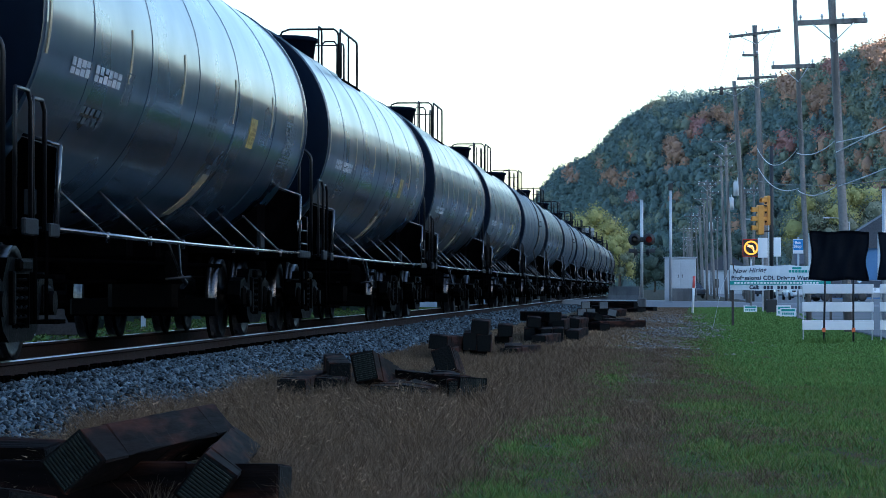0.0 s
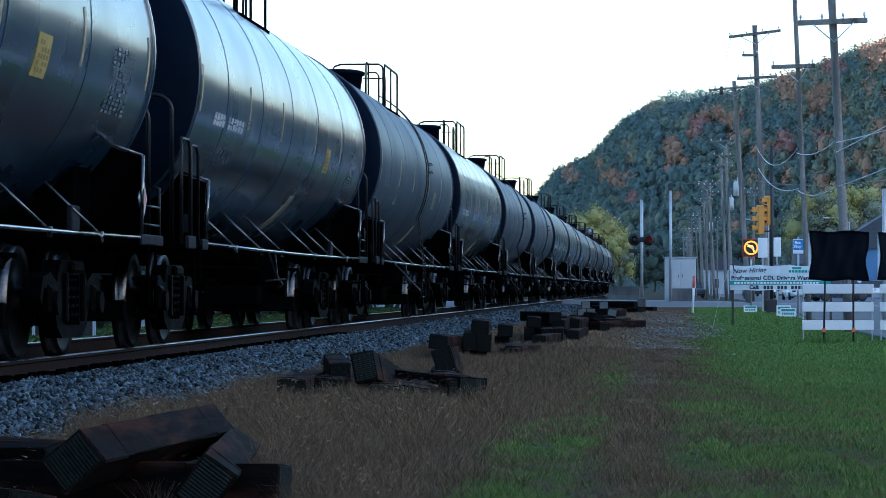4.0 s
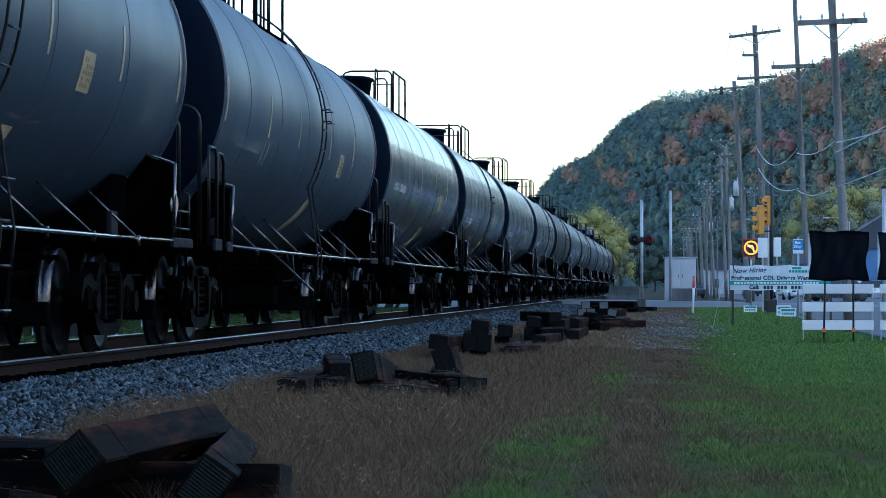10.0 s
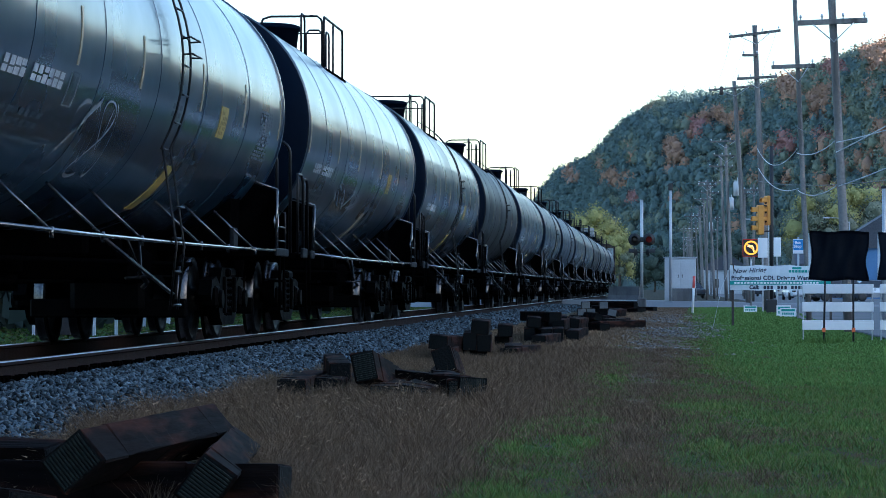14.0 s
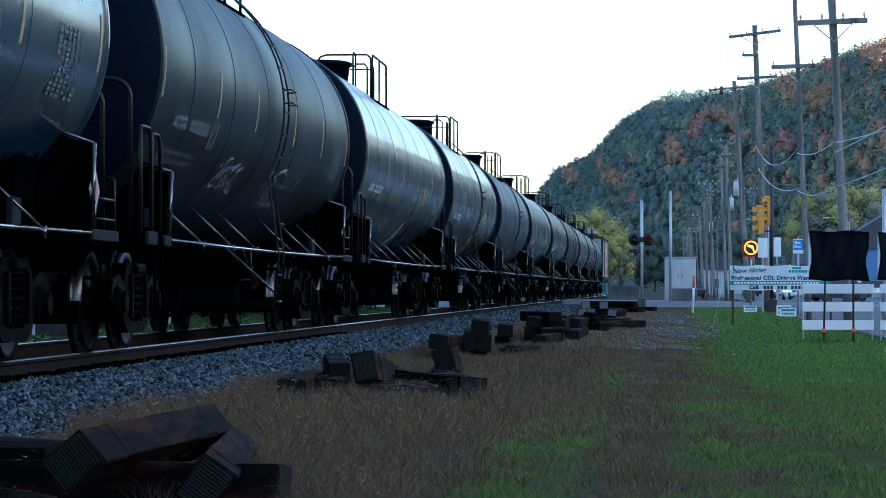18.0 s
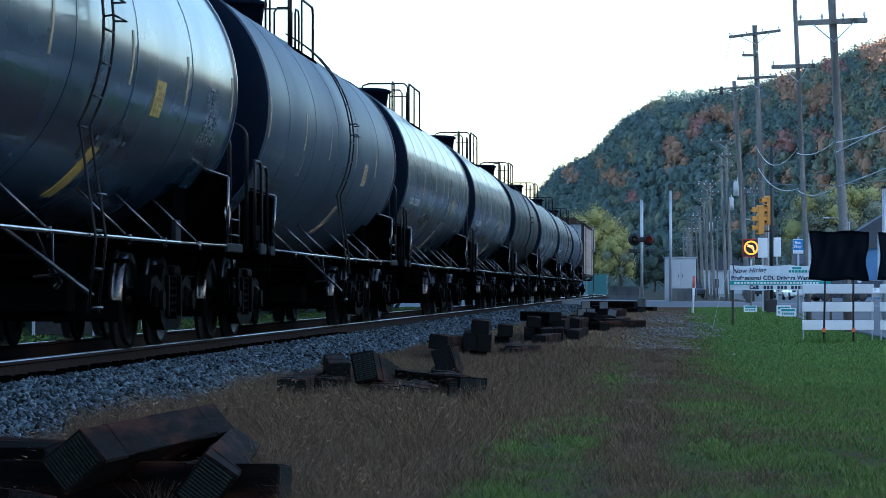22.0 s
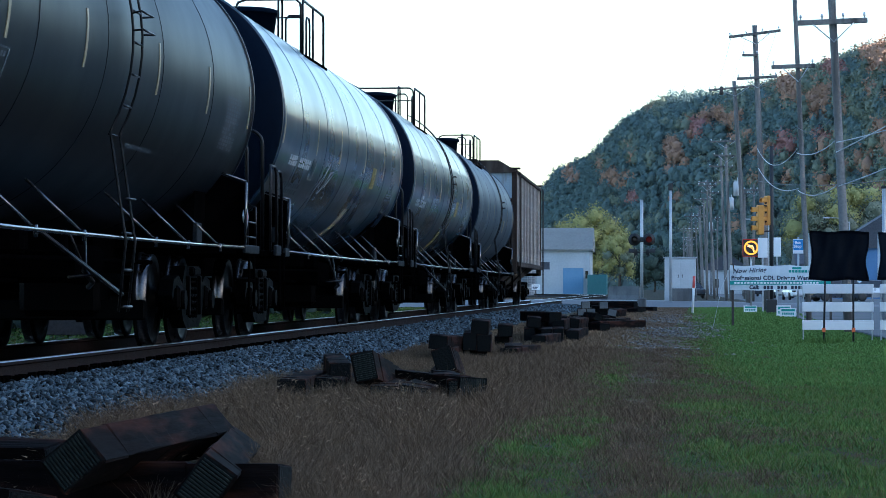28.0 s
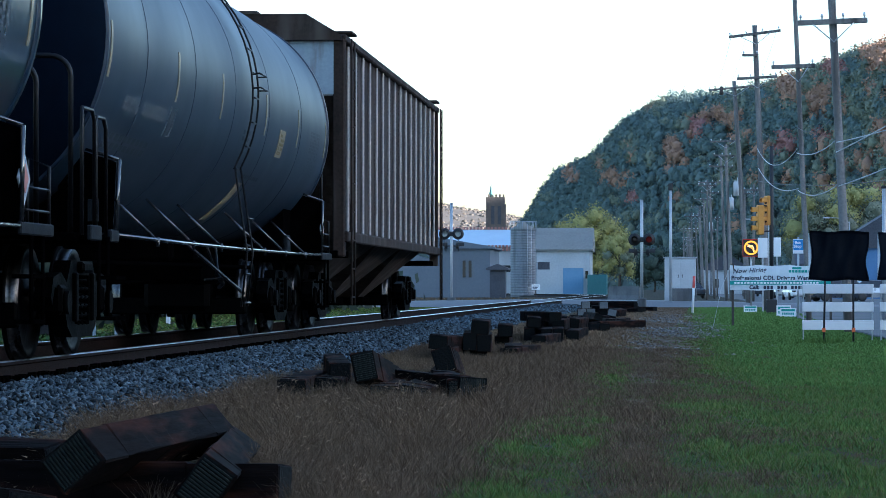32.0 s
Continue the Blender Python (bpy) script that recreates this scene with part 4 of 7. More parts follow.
    for e in (-1, 1):
        rot = Matrix.Rotation(math.pi if e < 0 else 0, 4, "Z")
        part("end_platform", boxed(-1.45, 1.45, 7.0, 8.45, 1.0, 1.09, bev=0.01), M_FRAME, car, loc=rot)
        part("draft_sill", boxed(-0.35, 0.35, 5.4, 8.5, 0.66, 1.0, bev=0.02), M_FRAME, car, loc=rot)
        bm = bmesh.new()
        for s in (-1, 1):
            tube(bm, [(s * 0.5, 8.2, 1.05), (s * 0.5, 8.2, 3.2)], 0.05, 6)
            tube(bm, [(s * 0.5, 8.2, 1.1), (s * 0.9, 6.8, 2.6)], 0.05, 6)
        part("end_strut", bm, M_RUST, car, loc=rot)
        truck(car, e * 6.9, wheels)
        coupler(car, e, CAR / 2)
    part("roof_walkway", boxed(-0.35, 0.35, -8.5, 8.5, ZT + 0.33, ZT + 0.37), M_RUST, car)
    for i in range(5):
        part("roof_hatch", boxed(-0.3, 0.3, -6.6 + i * 3.1, -5.4 + i * 3.1, ZT + 0.28, ZT + 0.38, bev=0.04), M_RUST, car)
    for y in (-7.6, 7.6):
        part("roof_step", boxed(0.9, 1.60, y - 0.3, y + 0.3, ZT + 0.10, ZT + 0.14, bev=0.01), M_RUST, car)
    return car, wheels


def graffiti(car, y0, y1, a0, a1, seed):
    """Looping spray-paint strokes along the tank's side."""
    rng = random.Random(seed)
    bm = bmesh.new()
    n = 5
    for k in range(n):
        cy, ca = y0 + (y1 - y0) * (k + 0.5) / n, (a0 + a1) / 2 + rng.uniform(-2, 2)
        ry, ra = (y1 - y0) / n * rng.uniform(0.5, 0.8), (a1 - a0) * rng.uniform(0.3, 0.5)
        p1, p2, f = rng.uniform(0, 6), rng.uniform(0, 6), rng.choice((1, 2))
        prev = None
        for i in range(26):
            t = i / 25 * 5.6
            yy, aa = cy + ry * math.sin(f * t + p1), radians(ca + ra * math.cos(t + p2))
            w = 0.019 * (1 + 0.4 * math.sin(t * 3))
            q = [bm.verts.new(((TANK_R + 0.007) * math.cos(aa + d), yy + e, TANK_Z + (TANK_R + 0.007) * math.sin(aa + d))) for d, e in ((w * 0.5, -w * 0.6), (-w * 0.5, w * 0.6))]
            if prev:
                bm.faces.new((prev[0], q[0], q[1], prev[1]))
            prev = q
    part("graffiti", bm, M_SPRAY, car, "pale looping spray-paint strokes")


SPEED, JOINT = 11.66, 37.6
KINDS = "gloss gloss gloss gloss_low gloss matte gloss matte matte gloss gloss_ladder gloss_low gloss_ladder dark gloss_low gloss_ladder matte gloss_low gloss_low dark gloss_low gloss_ladder matte".split()
train = []
masters = {}
for i, kind in enumerate(KINDS):
    k = i - 1
    if kind not in masters:
        masters[kind] = tank_car(kind)[0]
        ob = masters[kind]
    else:
        ob = copy_thing(masters[kind], Matrix.Identity(4))
    train.append((ob, JOINT + CAR * k - CAR / 2))
train.append((hopper_car()[0], JOINT + CAR * (len(KINDS) - 1) - CAR / 2))


graffiti(train[10][0], -3.6, -1.9, -48, -18, 21)
graffiti(train[11][0], -3.6, -0.4, -36, -24, 22)
graffiti(train[13][0], 0.8, 3.4, -46, -22, 3)
graffiti(train[13][0], -2.9, -1.4, -40, -26, 4)
graffiti(train[17][0], -4.4, -1.6, -44, -24, 5)
graffiti(train[17][0], 1.4, 3.0, -44, -26, 8)
graffiti(train[20][0], -3.9, -1.9, -34, -13, 11)
graffiti(train[20][0], -0.5, 0.7, -33, -19, 12)
graffiti(train[20][0], 3.2, 4.6, -44, -26, 14)


def car_pose(s):
    (x0, y0, _), (x1, y1, _) = on_line(s - 6.4), on_line(s + 6.4)
    return pose((x0 + x1) / 2, (y0 + y1) / 2, RAIL_Z, 0, 0, math.degrees(math.atan2(-(x1 - x0), y1 - y0)))


# ---- discarded ties beside the line ----
def tie_mesh(plated, pale):
    bm = bmesh.new()
    r = bmesh.ops.create_cube(bm, size=1.0)
    for v in bm.verts:
        v.co = Vector((v.co.x * 0.23, v.co.y * 2.59, v.co.z * 0.18))
    bmesh.ops.subdivide_edges(bm, edges=[e for e in bm.edges if abs(e.verts[0].co.y - e.verts[1].co.y) > 1], cuts=5)
    bmesh.ops.bevel(bm, geom=list(bm.edges), offset=0.008, segments=1, affect="EDGES")
    rng = random.Random(plated * 3 + pale * 5 + 1)
    for v in bm.verts:
        v.co += Vector((rng.uniform(-1, 1), 0, rng.uniform(-1, 1))) * 0.006
    for f in bm.faces:
        if abs(f.normal.y) > 0.9 and abs(f.calc_center_median().y) > 1.25:
            f.material_index = 2 if pale else 1
    return bm


TIE_BEAM = {}
for key in ((1, 0), (0, 0), (0, 1)):
    t = thing("railway_tie", "weathered creosoted wooden railway tie lying on a heap", "railway tie", group="discarded ties")
    part("beam", tie_mesh(*key), (M_TIE, M_TIEEND, M_PALEEND), t)
    if key[0]:
        for e in (-1, 1):
            for i in range(13):
                part("end_plate_rib", boxed(-0.0038, 0.0038, -0.008, 0.008, -0.075, 0.075), M_ENDPLATE, t, loc=(-0.093 + i * 0.0155, e * 1.298, 0))
    else:
        for e in (-1, 1):
            part("end_grain", boxed(-0.104, 0.104, -0.003, 0.003, -0.079, 0.079, bev=0.002), M_PALEEND if key[1] else M_TIEEND, t, loc=(0, e * 1.2955, 0))
    TIE_BEAM[key] = t
USED = set()


def tie(x, y, z, yaw=0, pitch=0, roll=0, plated=0, pale=0):
    """A tie whose nearer end's middle is at x, y, z; yaw to the left of +y, pitch: far end up."""
    m = Matrix.Translation((x, y, z)) @ pose(0, 0, 0, pitch, 0, yaw) @ pose(0, 1.295, 0, 0, roll, 0)
    src = TIE_BEAM[(plated, pale)]
    if (plated, pale) in USED:
        return copy_thing(src, m)
    USED.add((plated, pale))
    src.matrix_basis = m
    return src


for row in TIES:
    tie(*row)


# ---- crossing, signals and cabinets ----
M_GALV = mat("galvanised_steel", (0.36, 0.38, 0.40), (0.46, 0.48, 0.5), 4, 0.45, 0.5, 0.05, 8)
M_STREET = mat("pale_worn_paving", (0.11, 0.112, 0.115), (0.155, 0.157, 0.16), 0.7, 0.85, 0, 0.0, 30, 0, ((0.09, 0.09, 0.09), 0.5))
M_SIGNALBLACK = mat("signal_black", (0.012, 0.012, 0.013), (0.02, 0.02, 0.021), 5, 0.5, 0, 0.05, 8)
M_LENS = mat("dark_red_lens", (0.008, 0.003, 0.003), (0.012, 0.004, 0.004), 9, 0.3, 0, 0.0, 8)
M_LENSON = glow("lit_red_lens", (0.10, 0.012, 0.01), 0.05)
M_CABINET = mat("pale_grey_cabinet", (0.42, 0.44, 0.46), (0.5, 0.52, 0.54), 1.5, 0.55, 0, 0.05, 10)
M_POLEWOOD = mat("grey_pole_wood", (0.125, 0.12, 0.115), (0.21, 0.20, 0.19), 2, 0.85, 0, 0.4, 9, 0.25, ((0.085, 0.08, 0.075), 1.2, (3, 3, 0.2)))
M_DARKWOOD = mat("dark_timber", (0.06, 0.05, 0.045), (0.10, 0.085, 0.075), 2, 0.85, 0, 0.4, 9, 0.2)
M_SIGNWHITE = mat("sign_white", (0.80, 0.82, 0.83), (0.86, 0.88, 0.88), 3, 0.5, 0, 0.03, 8)
M_BLUE = mat("sign_blue", (0.03, 0.20, 0.52), (0.04, 0.24, 0.58), 5, 0.45, 0, 0.02, 8)
M_TEAL = mat("banner_teal", (0.03, 0.28, 0.24), (0.04, 0.33, 0.28), 5, 0.5, 0, 0.02, 8)
M_INK = mat("banner_ink", (0.02, 0.025, 0.05), (0.03, 0.035, 0.06), 5, 0.5, 0, 0.02, 8)
M_SHEET = mat("black_plastic_sheet", (0.003, 0.005, 0.011), (0.006, 0.009, 0.017), 4, 0.5, 0, 0.1, 6, spec=0.12)
M_ORANGE = mat("orange_tape", (0.75, 0.13, 0.03), (0.85, 0.18, 0.05), 9, 0.5, 0, 0.02, 8)
M_RED = mat("marker_red", (0.62, 0.08, 0.06), (0.7, 0.12, 0.09), 5, 0.5, 0, 0.02, 8)
M_TRAFFIC = mat("traffic_yellow", (0.52, 0.22, 0.025), (0.60, 0.27, 0.035), 5, 0.45, 0, 0.02, 8)
M_LED = glow("led_amber", (1.0, 0.34, 0.03), 0.42)
M_LEDHALO = glow("led_white", (1.0, 0.56, 0.16), 0.6)
M_LEDRED = glow("led_red", (0.5, 0.03, 0.015), 0.12)
M_CERAMIC = mat("grey_insulator", (0.5, 0.52, 0.54), (0.62, 0.64, 0.66), 6, 0.3, 0, 0, 8)
M_GLASS = mat("dark_glass", (0.012, 0.016, 0.02), (0.02, 0.024, 0.03), 2, 0.08, 0, 0.0, 8)

bm = bmesh.new()
prof = [(-260, 0.02), (-40, 0.05), (-14, 0.24), (-8.2, 0.318), (-4.0, 0.318), (2, 0.25), (9, 0.05), (40, 0.03)]
ring = [[bm.verts.new((x, y, z)) for x, z in prof] for y in (146.5, 158.5)]
low = [[bm.verts.new((x, y, -0.05)) for x, z in prof] for y in (144.5, 160.5)]
for k in range(len(prof) - 1):
    bm.faces.new((ring[0][k], ring[0][k + 1], ring[1][k + 1], ring[1][k]))
    bm.faces.new((low[0][k], low[0][k + 1], ring[0][k + 1], ring[0][k]))
    bm.faces.new((ring[1][k], ring[1][k + 1], low[1][k + 1], low[1][k]))
tagged(part("crossing_road", bm, M_ASPHALT), "grey asphalt road over the level crossing", "road", kind="structure")
edge = [(3.95, -60), (3.95, 88), (4.7, 112), (5.6, 142), (5.6, 1200)]
bm = bmesh.new()
bk = bmesh.new()
L = [[bm.verts.new(p) for p in ((x, y, 0.012), (21.0, y, 0.012), (21.0, y, -0.3), (x, y, -0.3))] for x, y in edge]
K = [[bk.verts.new((x + dx, y, z)) for dx, z in ((-0.15, -0.2), (-0.15, 0.035), (-0.13, 0.05), (-0.004, 0.05), (-0.004, -0.2))] for x, y in edge]
for a, b in zip(L, L[1:]):
    for k in range(4):
        bm.faces.new((a[k], a[(k + 1) % 4], b[(k + 1) % 4], b[k]))
for a, b in zip(K, K[1:]):
    for k in range(4):
        bk.faces.new((a[k], a[k + 1], b[k + 1], b[k]))
for q in (bm, bk):
    bmesh.ops.recalc_face_normals(q, faces=q.faces)
tagged(part("road", bm, M_STREET), "pale worn street paving beside the verge", "road", kind="structure")
tagged(part("kerb", bk, M_CONCRETE), "low concrete kerb along the street", "kerb", kind="structure")


def flasher(parent, x, y, z, face, lit=False, pale=False):
    """Round black disc with a hooded lamp; pale paints reflected sky onto the lens."""
    rot = Matrix.Translation((x, y, z)) @ Matrix.Rotation(radians(face), 4, "Z")
    bm = bmesh.new()
    lathe(bm, [(0, 0), (0.30, 0), (0.30, 0.02), (0.17, 0.03), (0.17, 0.14), (0, 0.16)], 24)
    disc = part("lamp_disc", bm, M_SIGNALBLACK, parent, "round black signal disc", rot)
    bm = bmesh.new()
    lathe(bm, [(0, -0.025), (0.10, -0.02), (0.15, -0.005), (0.15, 0.01)], 20)
    part("lens", bm, M_LENSON if lit else M_CERAMIC if pale else M_LENS, disc, "signal lens, red or sky-pale")
    bm = bmesh.new()
    pts = [[bm.verts.new((r * math.cos(radians(a)), yy, r * math.sin(radians(a)))) for a in range(-10, 191, 20)] for r, yy in ((0.165, 0.0), (0.175, -0.28), (0.168, -0.28), (0.158, 0.0))]
    for a, b in zip(pts, pts[1:] + pts[:1]):
        for k in range(10):
            bm.faces.new((a[k], a[k + 1], b[k + 1], b[k]))
    part("hood", bm, M_SIGNALBLACK, disc)


def crossing_signal(x, y, z0, top, zl, lit):
    s = thing("crossing_signal", "galvanised level crossing mast with paired red flashers", "crossing signal", pose(x, y, z0), "crossing signals")
    bm = bmesh.new()
    tube(bm, [(0, 0, 0), (0, 0, top)], 0.075, 12)
    tube(bm, [(0, 0, top), (0, 0, top + 0.06)], 0.09, 10)
    part("mast", bm, M_GALV, s)
    part("foundation", boxed(-0.22, 0.22, -0.22, 0.22, -0.3, 0.16, bev=0.04), M_CONCRETE, s)
    bm = bmesh.new()
    tube(bm, [(-0.42, -0.02, zl), (0.42, -0.02, zl)], 0.035, 8)
    box(bm, -0.11, 0.11, -0.11, 0.11, zl - 0.12, zl + 0.12, bev=0.03)
    tube(bm, [(-0.42, 0.1, zl - 0.62), (0.42, 0.1, zl - 0.62)], 0.035, 8)
    part("cross_arm", bm, M_SIGNALBLACK, s)
    for k, dx in enumerate((-0.35, 0.35)):
        flasher(s, dx, -0.10, zl, 0, lit and k, not lit)
        flasher(s, dx * 1.02, 0.16, zl - 0.60, 90 if k else -90)
    return s


crossing_signal(-1.26, 145.0, 0.28, 4.85, 2.98, True)
crossing_signal(-11.2, 155.0, 0.28, 5.0, 3.45, False)

mast = thing("signal_mast", "tall white steel mast beside the cabinet", "mast", pose(0.14, 150.0, 0.1))
part("mast_tube", tubed([(0, 0, 0), (0, 0, 6.0)], 0.085, 10, r1=0.06), M_GALV, mast)
bm = bmesh.new()
box(bm, -0.12, 0.12, -0.1, 0.1, 5.7, 6.05, bev=0.03)
tube(bm, [(-0.2, 0, 5.9), (0.25, 0, 6.15)], 0.02, 5)
part("mast_head", bm, M_SIGNALBLACK, mast)
cab = thing("signal_cabinet", "pale grey railway equipment cabinet on a concrete base", "cabinet", pose(0.62, 152.0, 0.05))
part("cabinet_body", boxed(-0.79, 0.79, -0.7, 0.7, 0.0, 2.38, bev=0.03), M_CABINET, cab)
part("cabinet_roof", boxed(-0.85, 0.85, -0.76, 0.76, 2.38, 2.44, bev=0.015), M_GALV, cab)
for dx in (-0.39, 0.39):
    d = part("cabinet_door", boxed(dx - 0.37, dx + 0.37, -0.715, -0.69, 0.78, 2.26, bev=0.006), M_CABINET, cab)
    part("handle", boxed(dx + (0.27 if dx < 0 else -0.31), dx + (0.31 if dx < 0 else -0.27), -0.74, -0.715, 1.4, 1.55, bev=0.005), M_SIGNALBLACK, d)
wall = thing("concrete_block", "grey concrete block before the cabinet", "block", pose(0.75, 150.6, 0.05))
part("block_body", boxed(-0.66, 0.7, -0.25, 0.25, 0.0, 0.86, bev=0.04), M_CONCRETE, wall)


def jersey(x, y, rz, length):
    b = thing("concrete_barrier", "pale concrete traffic barrier by the crossing", "barrier", pose(x, y, 0.2, 0, 0, rz), "crossing barriers")
    bm = bmesh.new()
    pr = [(-0.30, 0), (-0.30, 0.08), (-0.16, 0.33), (-0.09, 0.81), (0.09, 0.81), (0.16, 0.33), (0.30, 0.08), (0.30, 0)]
    r = [[bm.verts.new((px, py, z)) for px, z in pr] for py in (-length / 2, length / 2)]
    for k in range(7):
        bm.faces.new((r[0][k], r[0][k + 1], r[1][k + 1], r[1][k]))
    bm.faces.new(r[0])
    bm.faces.new(list(reversed(r[1])))
    bmesh.ops.recalc_face_normals(bm, faces=bm.faces)
    part("barrier_body", bm, M_CONCRETE, b)


jersey(-2.35, 164.5, 62, 1.9)

post = thing("marker_post", "white flexible marker post with a red top", "marker post", pose(0.88, 108.0, 0.0, 0, 2.5, 0))
part("white_tube", tubed([(0, 0, 0), (0, 0, 1.32)], 0.045, 10), M_SIGNWHITE, post)
part("red_band", tubed([(0, 0, 0.92), (0, 0, 1.345)], 0.049, 10), M_RED, post, "red reflective band")


# ---- signs on the verge ----
def text_part(body, size, m, material, parent, name="lettering", bold=0.0, gap=1.0, slant=0.0):
    c = bpy.data.curves.new(name, "FONT")
    c.body, c.size, c.offset, c.extrude = body, size, bold, 0.002
    c.align_x, c.align_y, c.space_character, c.shear = "CENTER", "CENTER", gap, slant
    tmp = bpy.data.objects.new(name, c)
    me = bpy.data.meshes.new_from_object(tmp)
    bpy.data.objects.remove(tmp)
    me.materials.append(material)
    ob = new(name, me)
    ob.parent = parent
    ob.matrix_basis = m @ Matrix.Rotation(radians(90), 4, "X")
    return ob


led = thing("no_left_turn_sign", "lit amber no-left-turn sign on a white pole", "traffic sign", pose(3.86, 140.0, 0.0))
part("sign_pole", tubed([(0, 0.08, 0), (0, 0.08, 3.2)], 0.055, 10), M_GALV, led)
part("sign_case", boxed(-0.40, 0.40, -0.08, 0.07, 2.38, 3.20, bev=0.03), M_SIGNALBLACK, led)
bm = bmesh.new()
n = 40
ro, ri = 0.335, 0.255
vo = [(math.cos(6.28319 * k / n), math.sin(6.28319 * k / n)) for k in range(n)]
A = [bm.verts.new((ro * c, -0.095, 2.79 + ro * s)) for c, s in vo]
B = [bm.verts.new((ri * c, -0.095, 2.79 + ri * s)) for c, s in vo]
A2 = [bm.verts.new((ro * c, -0.08, 2.79 + ro * s)) for c, s in vo]
B2 = [bm.verts.new((ri * c, -0.08, 2.79 + ri * s)) for c, s in vo]
for k in range(n):
    j = (k + 1) % n
    bm.faces.new((A[k], A[j], B[j], B[k]))
    bm.faces.new((A[k], A2[k], A2[j], A[j]))
    bm.faces.new((B[k], B[j], B2[j], B2[k]))
part("lit_ring", bm, M_LED, led, "glowing amber ring")
bm = bmesh.new()
tube(bm, [(0.11, -0.09, 2.60), (0.11, -0.09, 2.80), (0.05, -0.09, 2.87), (-0.07, -0.09, 2.87)], 0.032, 6)
tube(bm, [(-0.05, -0.09, 2.87), (-0.19, -0.09, 2.87)], 0.085, 6, r1=0.005)
part("lit_arrow", bm, M_LEDHALO, led, "glowing left-turn arrow")
part("lit_slash", tubed([(-0.19, -0.095, 2.97), (0.19, -0.095, 2.61)], 0.03, 6), M_LED, led, "glowing amber slash")
bm = bmesh.new()
for a, b in (((-0.38, -0.085, 2.40), (0.38, -0.085, 2.40)), ((0.38, -0.085, 2.40), (0.38, -0.085, 3.18)), ((0.38, -0.085, 3.18), (-0.38, -0.085, 3.18)), ((-0.38, -0.085, 3.18), (-0.38, -0.085, 2.40))):
    tube(bm, [a, b], 0.012, 5)
part("lit_border", bm, M_LEDRED, led, "dim red border")

ban = thing("hiring_banner", "white and teal hiring banner stretched between stakes", "banner", pose(2.68, 72.0, 0.0))
for px in (-1.13, 1.2):
    part("stake", boxed(px - 0.03, px + 0.03, 0.01, 0.06, 0.0, 1.5, bev=0.005), M_DARKWOOD, ban)
bm = bmesh.new()
nx = 24
top, bot = [], []
for i in range(nx + 1):
    u = -1.2 + 2.4 * i / nx
    wv = 0.015 * math.sin(i * 1.7)
    top.append(bm.verts.new((u, wv, 1.445 + 0.012 * math.cos(i * 0.9))))
    bot.append(bm.verts.new((u, wv * 0.5 - 0.01, 0.86 + 0.01 * math.sin(i * 0.7))))
for i in range(nx):
    bm.faces.new((bot[i], bot[i + 1], top[i + 1], top[i]))
bmesh.ops.solidify(bm, geom=list(bm.faces), thickness=0.006)
part("cloth", bm, M_SIGNWHITE, ban)
part("teal_band", boxed(-1.2, 1.2, -0.034, -0.028, 0.99, 1.08), M_TEAL, ban, "teal band")
text_part("Professional CDL Drivers Wanted", 0.134, Matrix.Translation((-0.15, -0.03, 1.15)), M_INK, ban, bold=0.0048, gap=1.08)
text_part("Now Hiring", 0.15, Matrix.Translation((-0.74, -0.03, 1.325)) @ Matrix.Rotation(radians(-3), 4, "Y"), M_INK, ban, bold=0.003, gap=1.1, slant=0.35)
text_part("Call:", 0.13, Matrix.Translation((-0.62, -0.03, 0.925)), M_INK, ban, bold=0.006)
bm = bmesh.new()
for i in range(12):
    if i not in (3, 7):
        box(bm, -0.40 + i * 0.082, -0.34 + i * 0.082, -0.032, -0.028, 0.885, 0.965)
part("number_bars", bm, M_INK, ban, "dark bars")
bm = bmesh.new()
for i in range(26):
    box(bm, -1.1 + i * 0.078, -1.045 + i * 0.078, -0.038, -0.035, 1.012, 1.055)
part("address_bars", bm, M_SIGNWHITE, ban, "white bars")
bm = bmesh.new()
for i in range(8):
    box(bm, 0.2 + i * 0.075, 0.26 + i * 0.075, -0.033, -0.028, 1.28, 1.34)
box(bm, 0.28, 0.5, -0.033, -0.028, 1.36, 1.41)
part("emblem", bm, M_TEAL, ban, "teal emblem shapes")
part("guy_rope", tubed([(-1.2, 0.0, 1.4), (-1.42, -0.9, 0.9), (-1.62, -1.6, 0.02)], 0.005, 5), M_GALV, ban)

cov = thing("covered_sign", "road sign wrapped in black plastic on two posts", "covered sign", pose(2.78, 49.0, 0.0))
for dx in (-0.255, 0.225):
    p = part("post", tubed([(dx, 0.02, -0.02), (dx + (0.04 if dx < 0 else 0), 0.02, 1.75)], 0.017, 8), M_SIGNALBLACK, cov)
    part("tape", boxed(dx - 0.028, dx + 0.028, -0.012, -0.004, 0.19, 0.26, bev=0.003), M_ORANGE, p, "orange tape tag")
bm = bmesh.new()
gx, gz = 20, 14
vv = []
